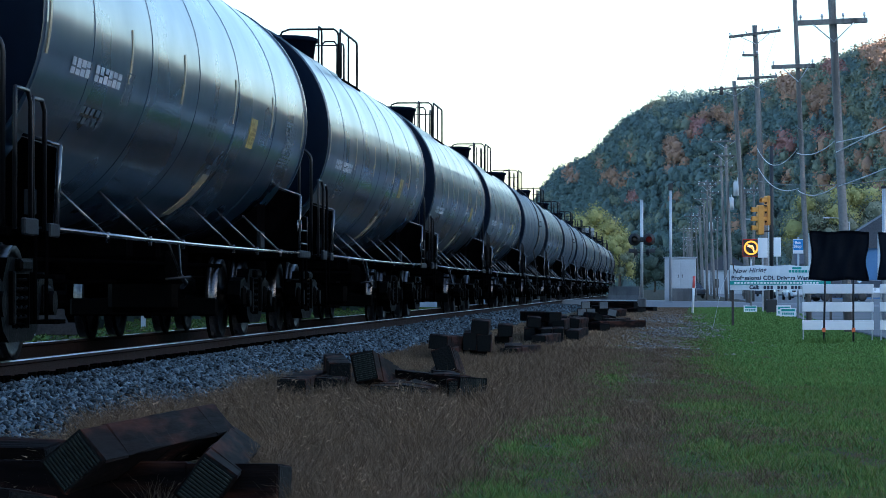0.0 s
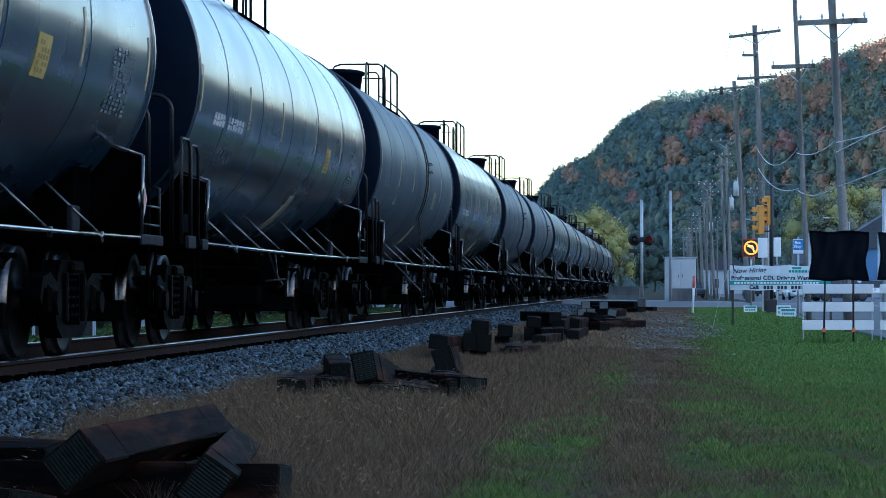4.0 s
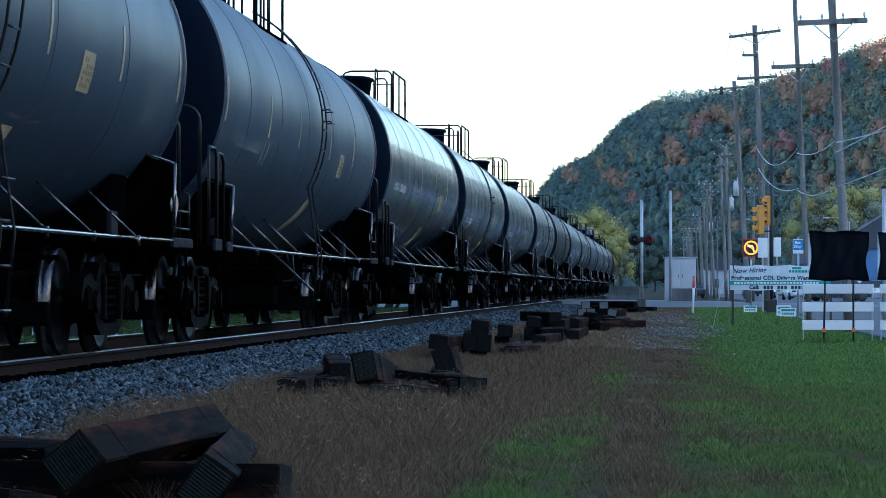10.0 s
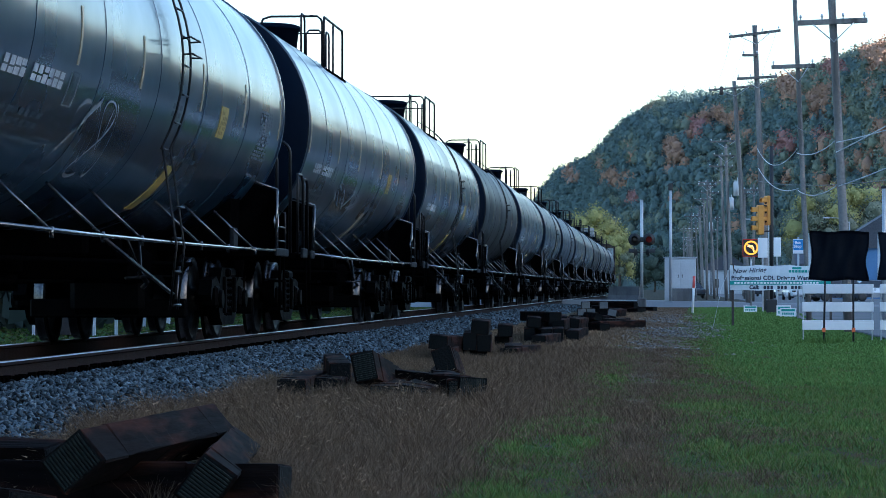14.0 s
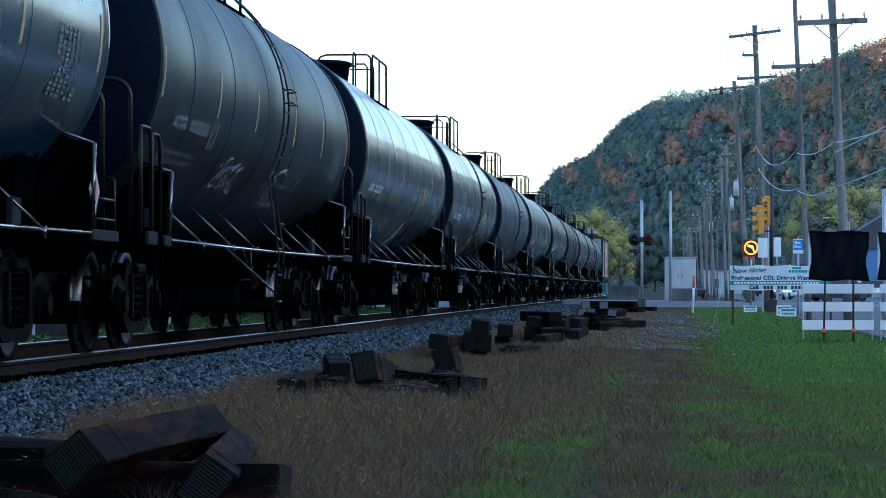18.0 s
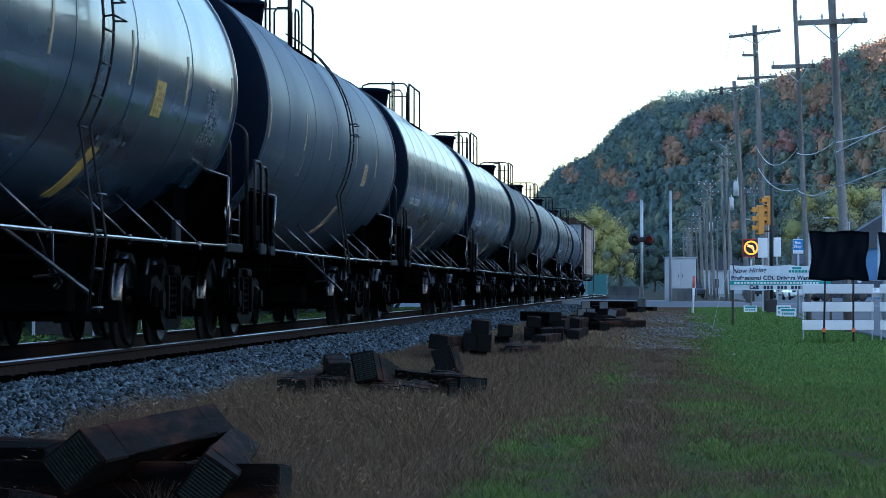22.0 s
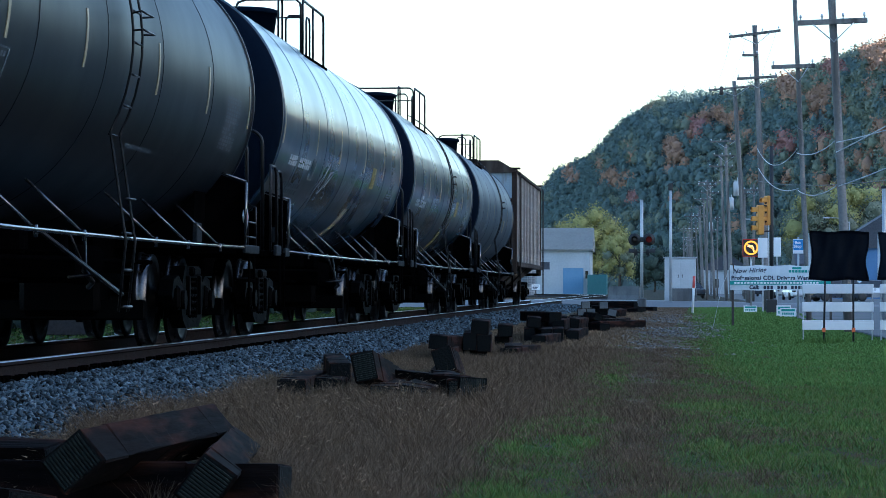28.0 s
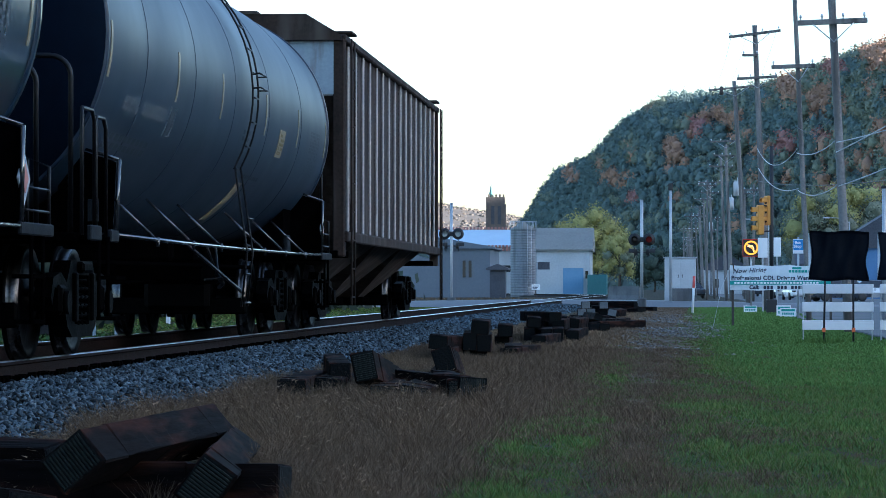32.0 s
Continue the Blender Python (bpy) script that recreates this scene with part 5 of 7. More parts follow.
for j in range(gz + 1):
    v = j / gz
    row = []
    for i in range(gx + 1):
        u = i / gx * 2 - 1
        w = 0.475 + 0.01 * v - (0.06 * math.exp(-((v - 0.38) / 0.25) ** 2) if u > 0 else 0.05 * math.exp(-((v - 0.5) / 0.3) ** 2)) + 0.02 * (1 - v)
        fold = 0.012 * math.sin(u * 7 + v * 4) + 0.008 * math.sin(u * 13 - v * 6) + 0.035 * max(0, 1 - abs(u - 0.15 - 0.5 * v) * 5) + 0.025 * max(0, 1 - abs(u + 0.7 - 0.35 * v) * 6)
        row.append(bm.verts.new((u * w - 0.01, -0.05 - fold, 1.03 + 0.80 * v + 0.012 * math.sin(u * 5))))
    vv.append(row)
for a, b in zip(vv, vv[1:]):
    for k in range(gx):
        bm.faces.new((a[k], a[k + 1], b[k + 1], b[k])).smooth = True
bmesh.ops.solidify(bm, geom=list(bm.faces), thickness=-0.05)
part("plastic_wrap", bm, M_SHEET, cov, "creased black plastic sheet")
part("sign_edge", boxed(-0.50, -0.46, -0.03, 0.0, 1.05, 1.80), M_SIGNWHITE, cov, "white board edge")
weed = bmesh.new()
for i in range(160):
    a = random.uniform(0, 6.28)
    x, y = -0.25 + random.gauss(0, 0.22), random.gauss(0, 0.1)
    h = random.uniform(0.05, 0.15)
    q = [weed.verts.new((x - 0.012, y, 0)), weed.verts.new((x + 0.012, y, 0)), weed.verts.new((x + random.uniform(-0.07, 0.07), y + random.uniform(-0.04, 0.04), h))]
    weed.faces.new(q)
WEED = weed

# second wrapped sign, at the edge of the verge
cov2 = copy_thing(cov, pose(4.0, 50.5, 0.0, 0, 0, -6))


def fence_panel(x0, x1, y):
    f = thing("board_fence", "white three-board fence panel on the verge", "fence", pose(0, y, 0), "white fence")
    for z in (0.185, 0.50, 0.81):
        part("board", boxed(x0, x1, -0.02, 0.0, z, z + 0.165, bev=0.006), M_SIGNWHITE, f)
    for x in (x0 + 0.02, x1 - 0.02):
        part("fence_post", boxed(x - 0.012, x + 0.012, 0.0, 0.03, 0.0, 0.97, bev=0.004), M_GALV, f)


fence_panel(2.31, 3.53, 52.0)
fence_panel(3.64, 4.95, 52.0)

for x, y, w, h in ((3.68, 96.0, 0.46, 0.34), (3.74, 94.0, 0.50, 0.27), (3.06, 112.0, 0.50, 0.24)):
    s = thing("yard_sign", "small white yard sign on a wire stake in the grass", "yard sign", pose(x, y, 0.0, 0, 0, random.uniform(-6, 6)), "yard signs")
    part("board", boxed(-w / 2, w / 2, -0.008, 0.008, 0.02, 0.02 + h, bev=0.003), M_SIGNWHITE, s)
    bm = bmesh.new()
    box(bm, -w * 0.42, w * 0.42, -0.012, -0.009, 0.02 + h * 0.62, 0.02 + h * 0.88)
    for i in range(6):
        box(bm, -w * 0.38 + i * w * 0.13, -w * 0.29 + i * w * 0.13, -0.012, -0.009, 0.02 + h * 0.22, 0.02 + h * 0.48)
    part("print_bars", bm, M_TEAL, s, "dark teal print bars")
    bm = bmesh.new()
    for dx in (-w * 0.3, w * 0.3):
        tube(bm, [(dx, 0.012, -0.02), (dx, 0.012, 0.3)], 0.005, 5)
    part("wire_stake", bm, M_GALV, s)

bus = thing("bus_stop_sign", "blue and white bus stop sign on a pole", "bus stop sign", pose(3.80, 88.0, 0.0))
part("sign_pole", tubed([(0, 0.03, 0), (0, 0.03, 2.4)], 0.03, 8), M_GALV, bus)
part("panel", boxed(-0.16, 0.16, -0.01, 0.01, 1.92, 2.34, bev=0.006), M_SIGNWHITE, bus)
part("blue_field", boxed(-0.145, 0.145, -0.016, -0.011, 2.02, 2.325), M_BLUE, bus, "blue field")
text_part("Bus", 0.12, Matrix.Translation((-0.02, -0.018, 2.24)), M_SIGNWHITE, bus, bold=0.003)
text_part("Stop", 0.12, Matrix.Translation((-0.02, -0.018, 2.13)), M_SIGNWHITE, bus, bold=0.003)

sigp = thing("traffic_signal", "yellow traffic signal heads on a dark steel pole", "traffic light", pose(3.78, 110.0, 0.0))
part("signal_pole", tubed([(0, 0, 0), (0, 0, 6.1)], 0.075, 10), M_SIGNALBLACK, sigp)
part("pole_base", boxed(-0.2, 0.2, -0.2, 0.2, 0, 0.5, bev=0.03), M_SIGNALBLACK, sigp)
for dx, dy, z, rz in ((-0.42, -0.12, 2.90, -78), (-0.10, 0.1, 3.25, -66)):
    m = Matrix.Translation((dx, dy, z)) @ Matrix.Rotation(radians(rz), 4, "Z")
    h = part("signal_head", boxed(-0.17, 0.17, -0.12, 0.12, -0.04, 1.04, bev=0.03), M_TRAFFIC, sigp, "yellow three-lamp signal head", m)
    for i in range(3):
        bm = bmesh.new()
        pts = [[bm.verts.new((r * math.cos(radians(a)), yy, 0.17 + 0.335 * i + r * math.sin(radians(a)))) for a in range(-20, 201, 22)] for r, yy in ((0.13, -0.12), (0.135, -0.32), (0.125, -0.32), (0.12, -0.12))]
        for a, b in zip(pts, pts[1:]):
            for k in range(10):
                bm.faces.new((a[k], a[k + 1], b[k + 1], b[k]))
        part("visor", bm, M_TRAFFIC, h)
        bm = bmesh.new()
        lathe(bm, [(0, -0.135), (0.10, -0.13), (0.115, -0.12)], 16, 0, Matrix.Translation((0, 0, 0.17 + 0.335 * i)))
        part("lamp_lens", bm, M_GLASS, h, "dark lens")
bm = bmesh.new()
tube(bm, [(0, 0, 3.9), (-0.5, -0.1, 3.95)], 0.03, 6)
tube(bm, [(0, 0, 3.0), (-0.5, -0.1, 2.97)], 0.03, 6)
part("bracket", bm, M_SIGNALBLACK, sigp)
for x, y, z, w, h in ((3.55, 113.0, 2.05, 0.36, 0.75), (4.1, 113.5, 2.1, 0.3, 0.72)):
    s = thing("sign_back", "bare back of a pale road sign on a post", "road sign", pose(x, y, 0.0))
    part("panel", boxed(-w / 2, w / 2, -0.01, 0.01, z, z + h, bev=0.01), M_SIGNWHITE, s)
    part("sign_post", boxed(-0.03, 0.03, 0.01, 0.05, 0.0, z + h, bev=0.005), M_GALV, s)


# ---- poles and wires ----
M_WIRE = mat("weathered_cable", (0.30, 0.31, 0.33), (0.4, 0.41, 0.43), 3, 0.5, 0, 0.0, 8)
M_DARKWIRE = mat("black_cable", (0.02, 0.02, 0.022), (0.03, 0.03, 0.032), 3, 0.5, 0, 0.0, 8)


def utility_pole(x, y, h, lean, r, arms, cans=(), face=0.0):
    """arms: (height, half length left, half length right, tilt degrees)."""
    p = thing("utility_pole", "weathered wooden utility pole with crossarms", "utility pole", pose(x, y, 0.0), "poles along the street")
    part("shaft", tubed([(lean * k / 6, 0, h * k / 6 - (0.05 if k == 0 else 0)) for k in range(7)], r, 10, r1=r * 0.68), M_POLEWOOD, p)
    for z, a, b, tilt in arms:
        cx = lean * z / h
        m = Matrix.Translation((cx, -r - 0.03, z)) @ Matrix.Rotation(radians(face), 4, "Z") @ Matrix.Rotation(radians(-tilt), 4, "Y")
        arm = part("crossarm", boxed(-a, b, -0.05, 0.05, -0.055, 0.055, bev=0.01), M_POLEWOOD, p, loc=m)
        k = 4 if a + b > 1.2 else 2
        for i in range(k):
            xx = -a + 0.06 + (a + b - 0.12) * i / (k - 1)
            bm = bmesh.new()
            tube(bm, [(xx, 0, 0.05), (xx, 0, 0.13)], 0.018, 6)
            tube(bm, [(xx, 0, 0.10), (xx, 0, 0.13), (xx, 0, 0.17)], 0.024 + 0.00016 * y, 8, r1=0.02)
            part("insulator", bm, M_CERAMIC, arm)
        bm = bmesh.new()
        for s, e in ((-1, a), (1, b)):
            tube(bm, [(s * e * 0.6, -0.04, -0.03), (0, 0.0, -0.42)], 0.014, 5)
        if a + b > 1.0:
            part("arm_brace", bm, M_GALV, arm)
        else:
            bm.free()
    for z, dx, dark, k in cans:
        bm = bmesh.new()
        tube(bm, [(dx, -0.2, z), (dx, -0.2, z + 0.85 * k)], 0.22 * k, 14)
        tube(bm, [(dx, -0.2, z + 0.85 * k), (dx, -0.2, z + 0.93 * k)], 0.17 * k, 12)
        tube(bm, [(dx + 0.05 * k, -0.2, z + 0.93 * k), (dx + 0.05 * k, -0.2, z + 1.12 * k)], 0.03 * k, 6)
        part("transformer", bm, M_DARKWOOD if dark else M_CABINET, p, "transformer can")
    return p


utility_pole(3.71, 62.0, 12.0, -0.60, 0.100, [(6.38, 0.72, 0.70, 2)])
utility_pole(3.74, 80.0, 12.0, -0.52, 0.078, [(6.8, 0.7, 0.45, 2)])
utility_pole(3.94, 120.0, 11.4, -0.48, 0.150, [(11.05, 1.05, 1.02, 7), (10.2, 0.55, 0.1, 0), (9.3, 0.8, 0.8, 3)])
utility_pole(4.02, 150.0, 11.25, -0.72, 0.150, [(10.9, 1.3, 1.2, 5)], [(10.55, -1.35, True, 0.45)])
yy = 188.0
i = 0
while yy < 700:
    utility_pole(4.1 + 0.25 * math.sin(yy), yy, 10.6 + 0.7 * math.sin(yy * 3), -0.25 + 0.2 * math.sin(yy * 5), 0.14, [(10.1, 0.95, 0.95, 2), (9.2, 0.8, 0.8, -2)] if i % 2 == 0 else [(9.9, 0.9, 0.9, -2)], [(6.7, 0.32, False, 1.0)] if i in (0, 1, 3) else ())
    yy += 34 + (i % 3) * 5
    i += 1
for x, y, h in ((5.8, 205, 8.0), (2.9, 225, 9.0), (6.6, 260, 9.5), (2.3, 300, 8.5), (5.4, 330, 9.0), (2.0, 390, 9.0), (6.0, 420, 9.4)):
    utility_pole(x, y, h, 0.05, 0.10, [(h - 0.4, 0.7, 0.7, 0)])


def cable(a, b, sag, r, mtl, label="thin grey sagging overhead cable"):
    a, b = Vector(a), Vector(b)
    pts = [a.lerp(b, i / 14) - Vector((0, 0, sag * 4 * (i / 14) * (1 - i / 14))) for i in range(15)]
    tagged(part("cable", tubed(pts, r, 5), mtl), label, "cable", "overhead cables")


cable((3.55, 120, 6.5), (3.42, 80, 4.6), 0.55, 0.013, M_WIRE)
cable((3.42, 80, 4.5), (3.45, 62, 3.95), 0.15, 0.013, M_WIRE)
cable((3.45, 62, 3.7), (5.2, 40, 4.6), 0.12, 0.013, M_WIRE)
cable((3.60, 120, 5.7), (3.45, 80, 3.55), 0.35, 0.015, M_WIRE)
cable((3.45, 80, 3.5), (3.5, 62, 3.05), 0.18, 0.013, M_WIRE)
cable((3.5, 62, 3.0), (5.3, 42, 3.7), 0.1, 0.014, M_WIRE)
cable((3.55, 120, 7.3), (3.42, 80, 5.2), 0.35, 0.008, M_DARKWIRE)
cable((3.42, 80, 5.2), (3.45, 62, 4.5), 0.25, 0.008, M_DARKWIRE)
cable((3.45, 62, 3.9), (5.6, 40, 4.1), 0.15, 0.013, M_WIRE)
cable((3.50, 120, 5.2), (5.5, 46, 2.9), 0.3, 0.012, M_DARKWIRE)
for dx in (-0.9, -0.3, 0.3, 0.9):
    cable((3.46 + dx, 120, 11.2 + dx * 0.1), (3.3 + dx * 1.1, 150, 11.0 + dx * 0.1), 0.35, 0.006, M_DARKWIRE)
    cable((3.3 + dx, 150, 11.0), (3.9 + dx, 188, 10.3), 0.4, 0.006, M_DARKWIRE)
    cable((3.9 + dx, 188, 10.3), (3.9 + dx, 222, 10.3), 0.4, 0.006, M_DARKWIRE)


def street_lamp(x, y, h, reach):
    s = thing("street_lamp", "grey street lamp with a curved arm", "street lamp", pose(x, y, 0.0), "street lamps")
    part("column", tubed([(0, 0, 0), (0, 0, h)], 0.08, 10, r1=0.05), M_GALV, s)
    part("arm", tubed([(0, 0, h - 0.1), (-reach * 0.4, 0, h + 0.25), (-reach, 0, h + 0.3)], 0.035, 6), M_GALV, s)
    part("lamp_head", boxed(-reach - 0.5, -reach, -0.13, 0.13, h + 0.24, h + 0.36, bev=0.04), M_CABINET, s)


street_lamp(13.8, 230.0, 6.0, 1.5)
tall = thing("kerb_post", "tall pale post with a small cap by the kerb", "post", pose(4.57, 64.0, 0.0))
part("post_tube", tubed([(0, 0, 0), (0, 0, 3.02)], 0.04, 10), M_GALV, tall)
part("post_cap", boxed(-0.06, 0.06, -0.06, 0.06, 3.02, 3.07, bev=0.012), M_SIGNALBLACK, tall)
street_lamp(10.0, 300.0, 7.5, 1.8)


# ---- buildings beyond the crossing ----
M_BLUEGREY = mat("blue_grey_cladding", (0.10, 0.125, 0.16), (0.13, 0.155, 0.19), 0.4, 0.6, 0, 0.05, 12)
M_WHITEWALL = mat("weathered_white_wall", (0.36, 0.40, 0.43), (0.46, 0.49, 0.52), 0.3, 0.75, 0, 0.05, 14, 0, ((0.34, 0.36, 0.38), 0.3, (1, 1, 0.3)))
M_ROOFGREY = mat("grey_metal_roof", (0.17, 0.175, 0.165), (0.23, 0.235, 0.22), 0.3, 0.7, 0.0, 0.05, 12)
M_ROOFRED = mat("faded_red_roof", (0.30, 0.14, 0.12), (0.36, 0.2, 0.17), 0.5, 0.7, 0, 0.05, 12)
M_SILO = mat("silo_galvanised", (0.15, 0.17, 0.19), (0.23, 0.25, 0.27), 0.6, 0.55, 0.0, 0.03, 8, 0.1, ((0.12, 0.13, 0.14), 0.8, (2, 2, 0.2)))
M_PALEBLUE = mat("pale_blue_metal", (0.36, 0.47, 0.58), (0.44, 0.55, 0.64), 0.6, 0.6, 0, 0.03, 8)
M_BLUEDOOR = mat("blue_door", (0.12, 0.24, 0.40), (0.15, 0.28, 0.44), 1, 0.6, 0, 0.03, 8)
M_CONTAINER = mat("teal_container", (0.035, 0.13, 0.14), (0.055, 0.17, 0.18), 1, 0.6, 0, 0.05, 8)
M_BRICK = mat("dark_brick", (0.11, 0.09, 0.08), (0.17, 0.14, 0.12), 0.6, 0.85, 0, 0.2, 10)
M_COPPER = mat("green_copper", (0.14, 0.30, 0.25), (0.2, 0.36, 0.3), 1, 0.6, 0, 0.05, 8)
M_SIDING = mat("blue_siding", (0.10, 0.19, 0.36), (0.13, 0.23, 0.41), 0.6, 0.65, 0, 0.05, 10)
M_SLATE = mat("slate_roof", (0.05, 0.055, 0.07), (0.09, 0.095, 0.11), 0.8, 0.7, 0, 0.2, 10)


def gable_house(name, label, x, y, w, d, h, ridge, wall, roof, rz=0.0, openings=(), along_x=True, category="building"):
    """openings: (x, z, width, height, material) on the front."""
    b = thing(name, label, category, pose(x, y, 0.0, 0, 0, rz))
    bm = bmesh.new()
    box(bm, -w / 2, w / 2, 0, d, -0.2, h)
    part("wall", bm, wall, b)
    bm = bmesh.new()
    o = 0.35
    if along_x:
        ring = [[(xx, -o, h - 0.02), (xx, d / 2, h + ridge), (xx, d + o, h - 0.02), (xx, d + o, h - 0.27), (xx, -o, h - 0.27)] for xx in (-w / 2 - o, w / 2 + o)]
    else:
        ring = [[(-w / 2 - o, yy, h - 0.02), (0, yy, h + ridge), (w / 2 + o, yy, h - 0.02), (w / 2 + o, yy, h - 0.2), (-w / 2 - o, yy, h - 0.2)] for yy in (-o, d + o)]
    R = [[bm.verts.new(p) for p in q] for q in ring]
    for k in range(5):
        bm.faces.new((R[0][k], R[0][(k + 1) % 5], R[1][(k + 1) % 5], R[1][k]))
    bm.faces.new(R[0])
    bm.faces.new(list(reversed(R[1])))
    bmesh.ops.recalc_face_normals(bm, faces=bm.faces)
    part("roof", bm, roof, b)
    for ox, oz, ow, oh, om in openings:
        door = oz < 0.3
        q = part("door" if door else "window", boxed(ox - ow / 2, ox + ow / 2, -0.06, -0.004, oz, oz + oh), om, b)
        bm = bmesh.new()
        t = 0.07
        box(bm, ox - ow / 2 - t, ox - ow / 2, -0.10, -0.004, oz, oz + oh + t)
        box(bm, ox + ow / 2, ox + ow / 2 + t, -0.10, -0.004, oz, oz + oh + t)
        box(bm, ox - ow / 2, ox + ow / 2, -0.10, -0.004, oz + oh, oz + oh + t)
        part("frame", bm, wall, q)
    return b


# low blue-grey works
gable_house("workshop", "long blue-grey metal workshop with a shallow roof", -24.5, 300.0, 13.4, 16, 5.1, 1.2, M_BLUEGREY, M_BLUEGREY, 0,
            [(4.1, 2.0, 0.30, 1.7, M_GLASS), (4.7, 2.0, 0.30, 1.7, M_GLASS), (-4.6, 0.1, 3.6, 2.9, M_BRICK)], False)
gable_house("shed", "small dark shed beside the workshop", -16.6, 292.0, 1.5, 2.4, 2.9, 0.4, M_SLATE, M_SLATE, 0, [], False, "shed")
house = gable_house("long_warehouse", "white warehouse with a pale blue roof and red trim", -27.5, 415.0, 15.5, 14, 6.9, 2.3, M_WHITEWALL, M_PALEBLUE, 0, [(5.2, 3.2, 2.4, 0.9, M_GLASS)])
for i in range(32):
    part("eave_slat", boxed(-7.9 + i * 0.5, -7.6 + i * 0.5, -0.48, -0.36, 6.1, 6.9), M_ROOFRED, house, "faded red eave slat")
    part("ridge_slat", boxed(-7.9 + i * 0.5, -7.6 + i * 0.5, 6.9, 7.1, 8.95, 9.55), M_ROOFRED, house, "faded red ridge slat")
gable_house("white_barn", "large white barn with a grey metal roof and blue door", -13.75, 395.0, 7.1, 12, 6.1, 2.9, M_WHITEWALL, M_ROOFGREY, 0,
            [(1.3, 0.1, 2.7, 3.5, M_BLUEDOOR), (3.1, 2.2, 0.4, 1.0, M_GLASS), (-2.6, 3.4, 1.6, 1.0, M_SLATE)])
box_ = thing("container", "teal shipping container by the barn", "container", pose(-9.2, 390.0, 0.0))
part("container_body", boxed(-1.25, 1.25, 0, 6, 0.1, 2.7, bev=0.04), M_CONTAINER, box_)
for i in range(9):
    part("corrugation", boxed(-1.1 + i * 0.26, -1.0 + i * 0.26, -0.04, 0.0, 0.25, 2.55), M_CONTAINER, box_)

silo = thing("silo", "corrugated galvanised grain silo with a ladder", "silo", pose(-15.9, 330.0, 0.0))
bm = bmesh.new()
prof = []
for i in range(26):
    z = 7.4 * i / 26
    prof += [(1.405, z), (1.405, z + 0.15), (1.43, z + 0.17), (1.43, z + 0.27)]
prof.append((1.36, 7.4))
lathe(bm, prof, 40, 0, Matrix.Rotation(radians(90), 4, "X"))
part("silo_wall", bm, M_SILO, silo)
bm = bmesh.new()
lathe(bm, [(1.52, 7.38), (1.5, 7.45), (0.35, 8.05), (0.3, 8.2), (0, 8.22)], 32, 0, Matrix.Rotation(radians(90), 4, "X"))
part("silo_roof", bm, M_ROOFGREY, silo)
bm = bmesh.new()
for dx in (0.55, 0.95):
    tube(bm, [(dx, -1.5, 0.3), (dx, -1.5, 7.9)], 0.03, 5)
for i in range(18):
    tube(bm, [(0.55, -1.5, 0.6 + i * 0.4), (0.95, -1.5, 0.6 + i * 0.4)], 0.02, 4)
part("silo_ladder", bm, M_GALV, silo)
bm = bmesh.new()
for k in range(16):
    a = 6.28 * k / 16
    tube(bm, [(1.5 * math.cos(a), 1.5 * math.sin(a), 7.4), (1.5 * math.cos(a), 1.5 * math.sin(a), 8.25)], 0.025, 4)
tube(bm, [(1.5 * math.cos(6.2832 * k / 24), 1.5 * math.sin(6.2832 * k / 24), 8.25) for k in range(25)], 0.03, 4)
part("silo_railing", bm, M_GALV, silo)

tower = thing("church_tower", "dark stone church tower with a green copper pinnacle", "church tower", pose(-47.0, 820.0, 0.0))
bm = bmesh.new()
box(bm, -2.3, 2.3, 0, 4.6, 0, 26.0)
for sx in (-2.3, 2.3):
    box(bm, sx - 0.45, sx + 0.45, -0.4, 0.6, 0, 24.0 + (2 if sx < 0 else 0))
for i in range(5):
    box(bm, -2.2 + i * 1.0, -1.7 + i * 1.0, -0.1, 0.3, 26.0, 26.7)
part("tower_wall", bm, M_BRICK, tower)
for dx in (-0.9, 0.9):
    part("belfry_opening", boxed(dx - 0.45, dx + 0.45, -0.03, 0.0, 18.5, 23.5), M_SLATE, tower)
part("pinnacle", tubed([(-1.4, 1.0, 26), (-1.4, 1.0, 27.5), (-1.4, 1.0, 29.6)], 0.8, 8, r1=0.08), M_COPPER, tower, "green copper pinnacle")

board = thing("lot_sign", "small white board on a stake beside the rails", "sign", pose(-13.2, 300.0, 0.0))
part("board", boxed(-0.42, 0.42, -0.02, 0.02, 0.75, 1.30, bev=0.01), M_SIGNWHITE, board)
part("stake", boxed(-0.05, 0.05, 0.02, 0.08, 0.0, 1.1, bev=0.01), M_DARKWOOD, board)
bm = bmesh.new()
for i, z in enumerate((1.14, 1.0, 0.87)):
    box(bm, -0.32, 0.30 - 0.1 * i, -0.025, -0.021, z - 0.03, z + 0.03)
part("print_bars", bm, M_INK, board, "dark print bars")

# houses by the street
gable_house("blue_house", "blue-sided house with a dark slate roof", 19.2, 262.0, 9.0, 10, 4.6, 3.0, M_SIDING, M_SLATE, 0, [(-2.6, 1.2, 1.0, 1.5, M_GLASS), (-0.6, 1.2, 1.0, 1.5, M_GLASS), (-3.9, 0.1, 0.9, 2.0, M_SIGNWHITE)], False, "house")
gable_house("white_house", "white house with a grey roof behind the parked cars", 17.0, 300.0, 8.0, 9, 3.4, 2.0, M_WHITEWALL, M_SLATE, 0, [(-2.2, 1.0, 1.0, 1.4, M_GLASS), (0.4, 1.0, 1.0, 1.4, M_GLASS)], True, "house")
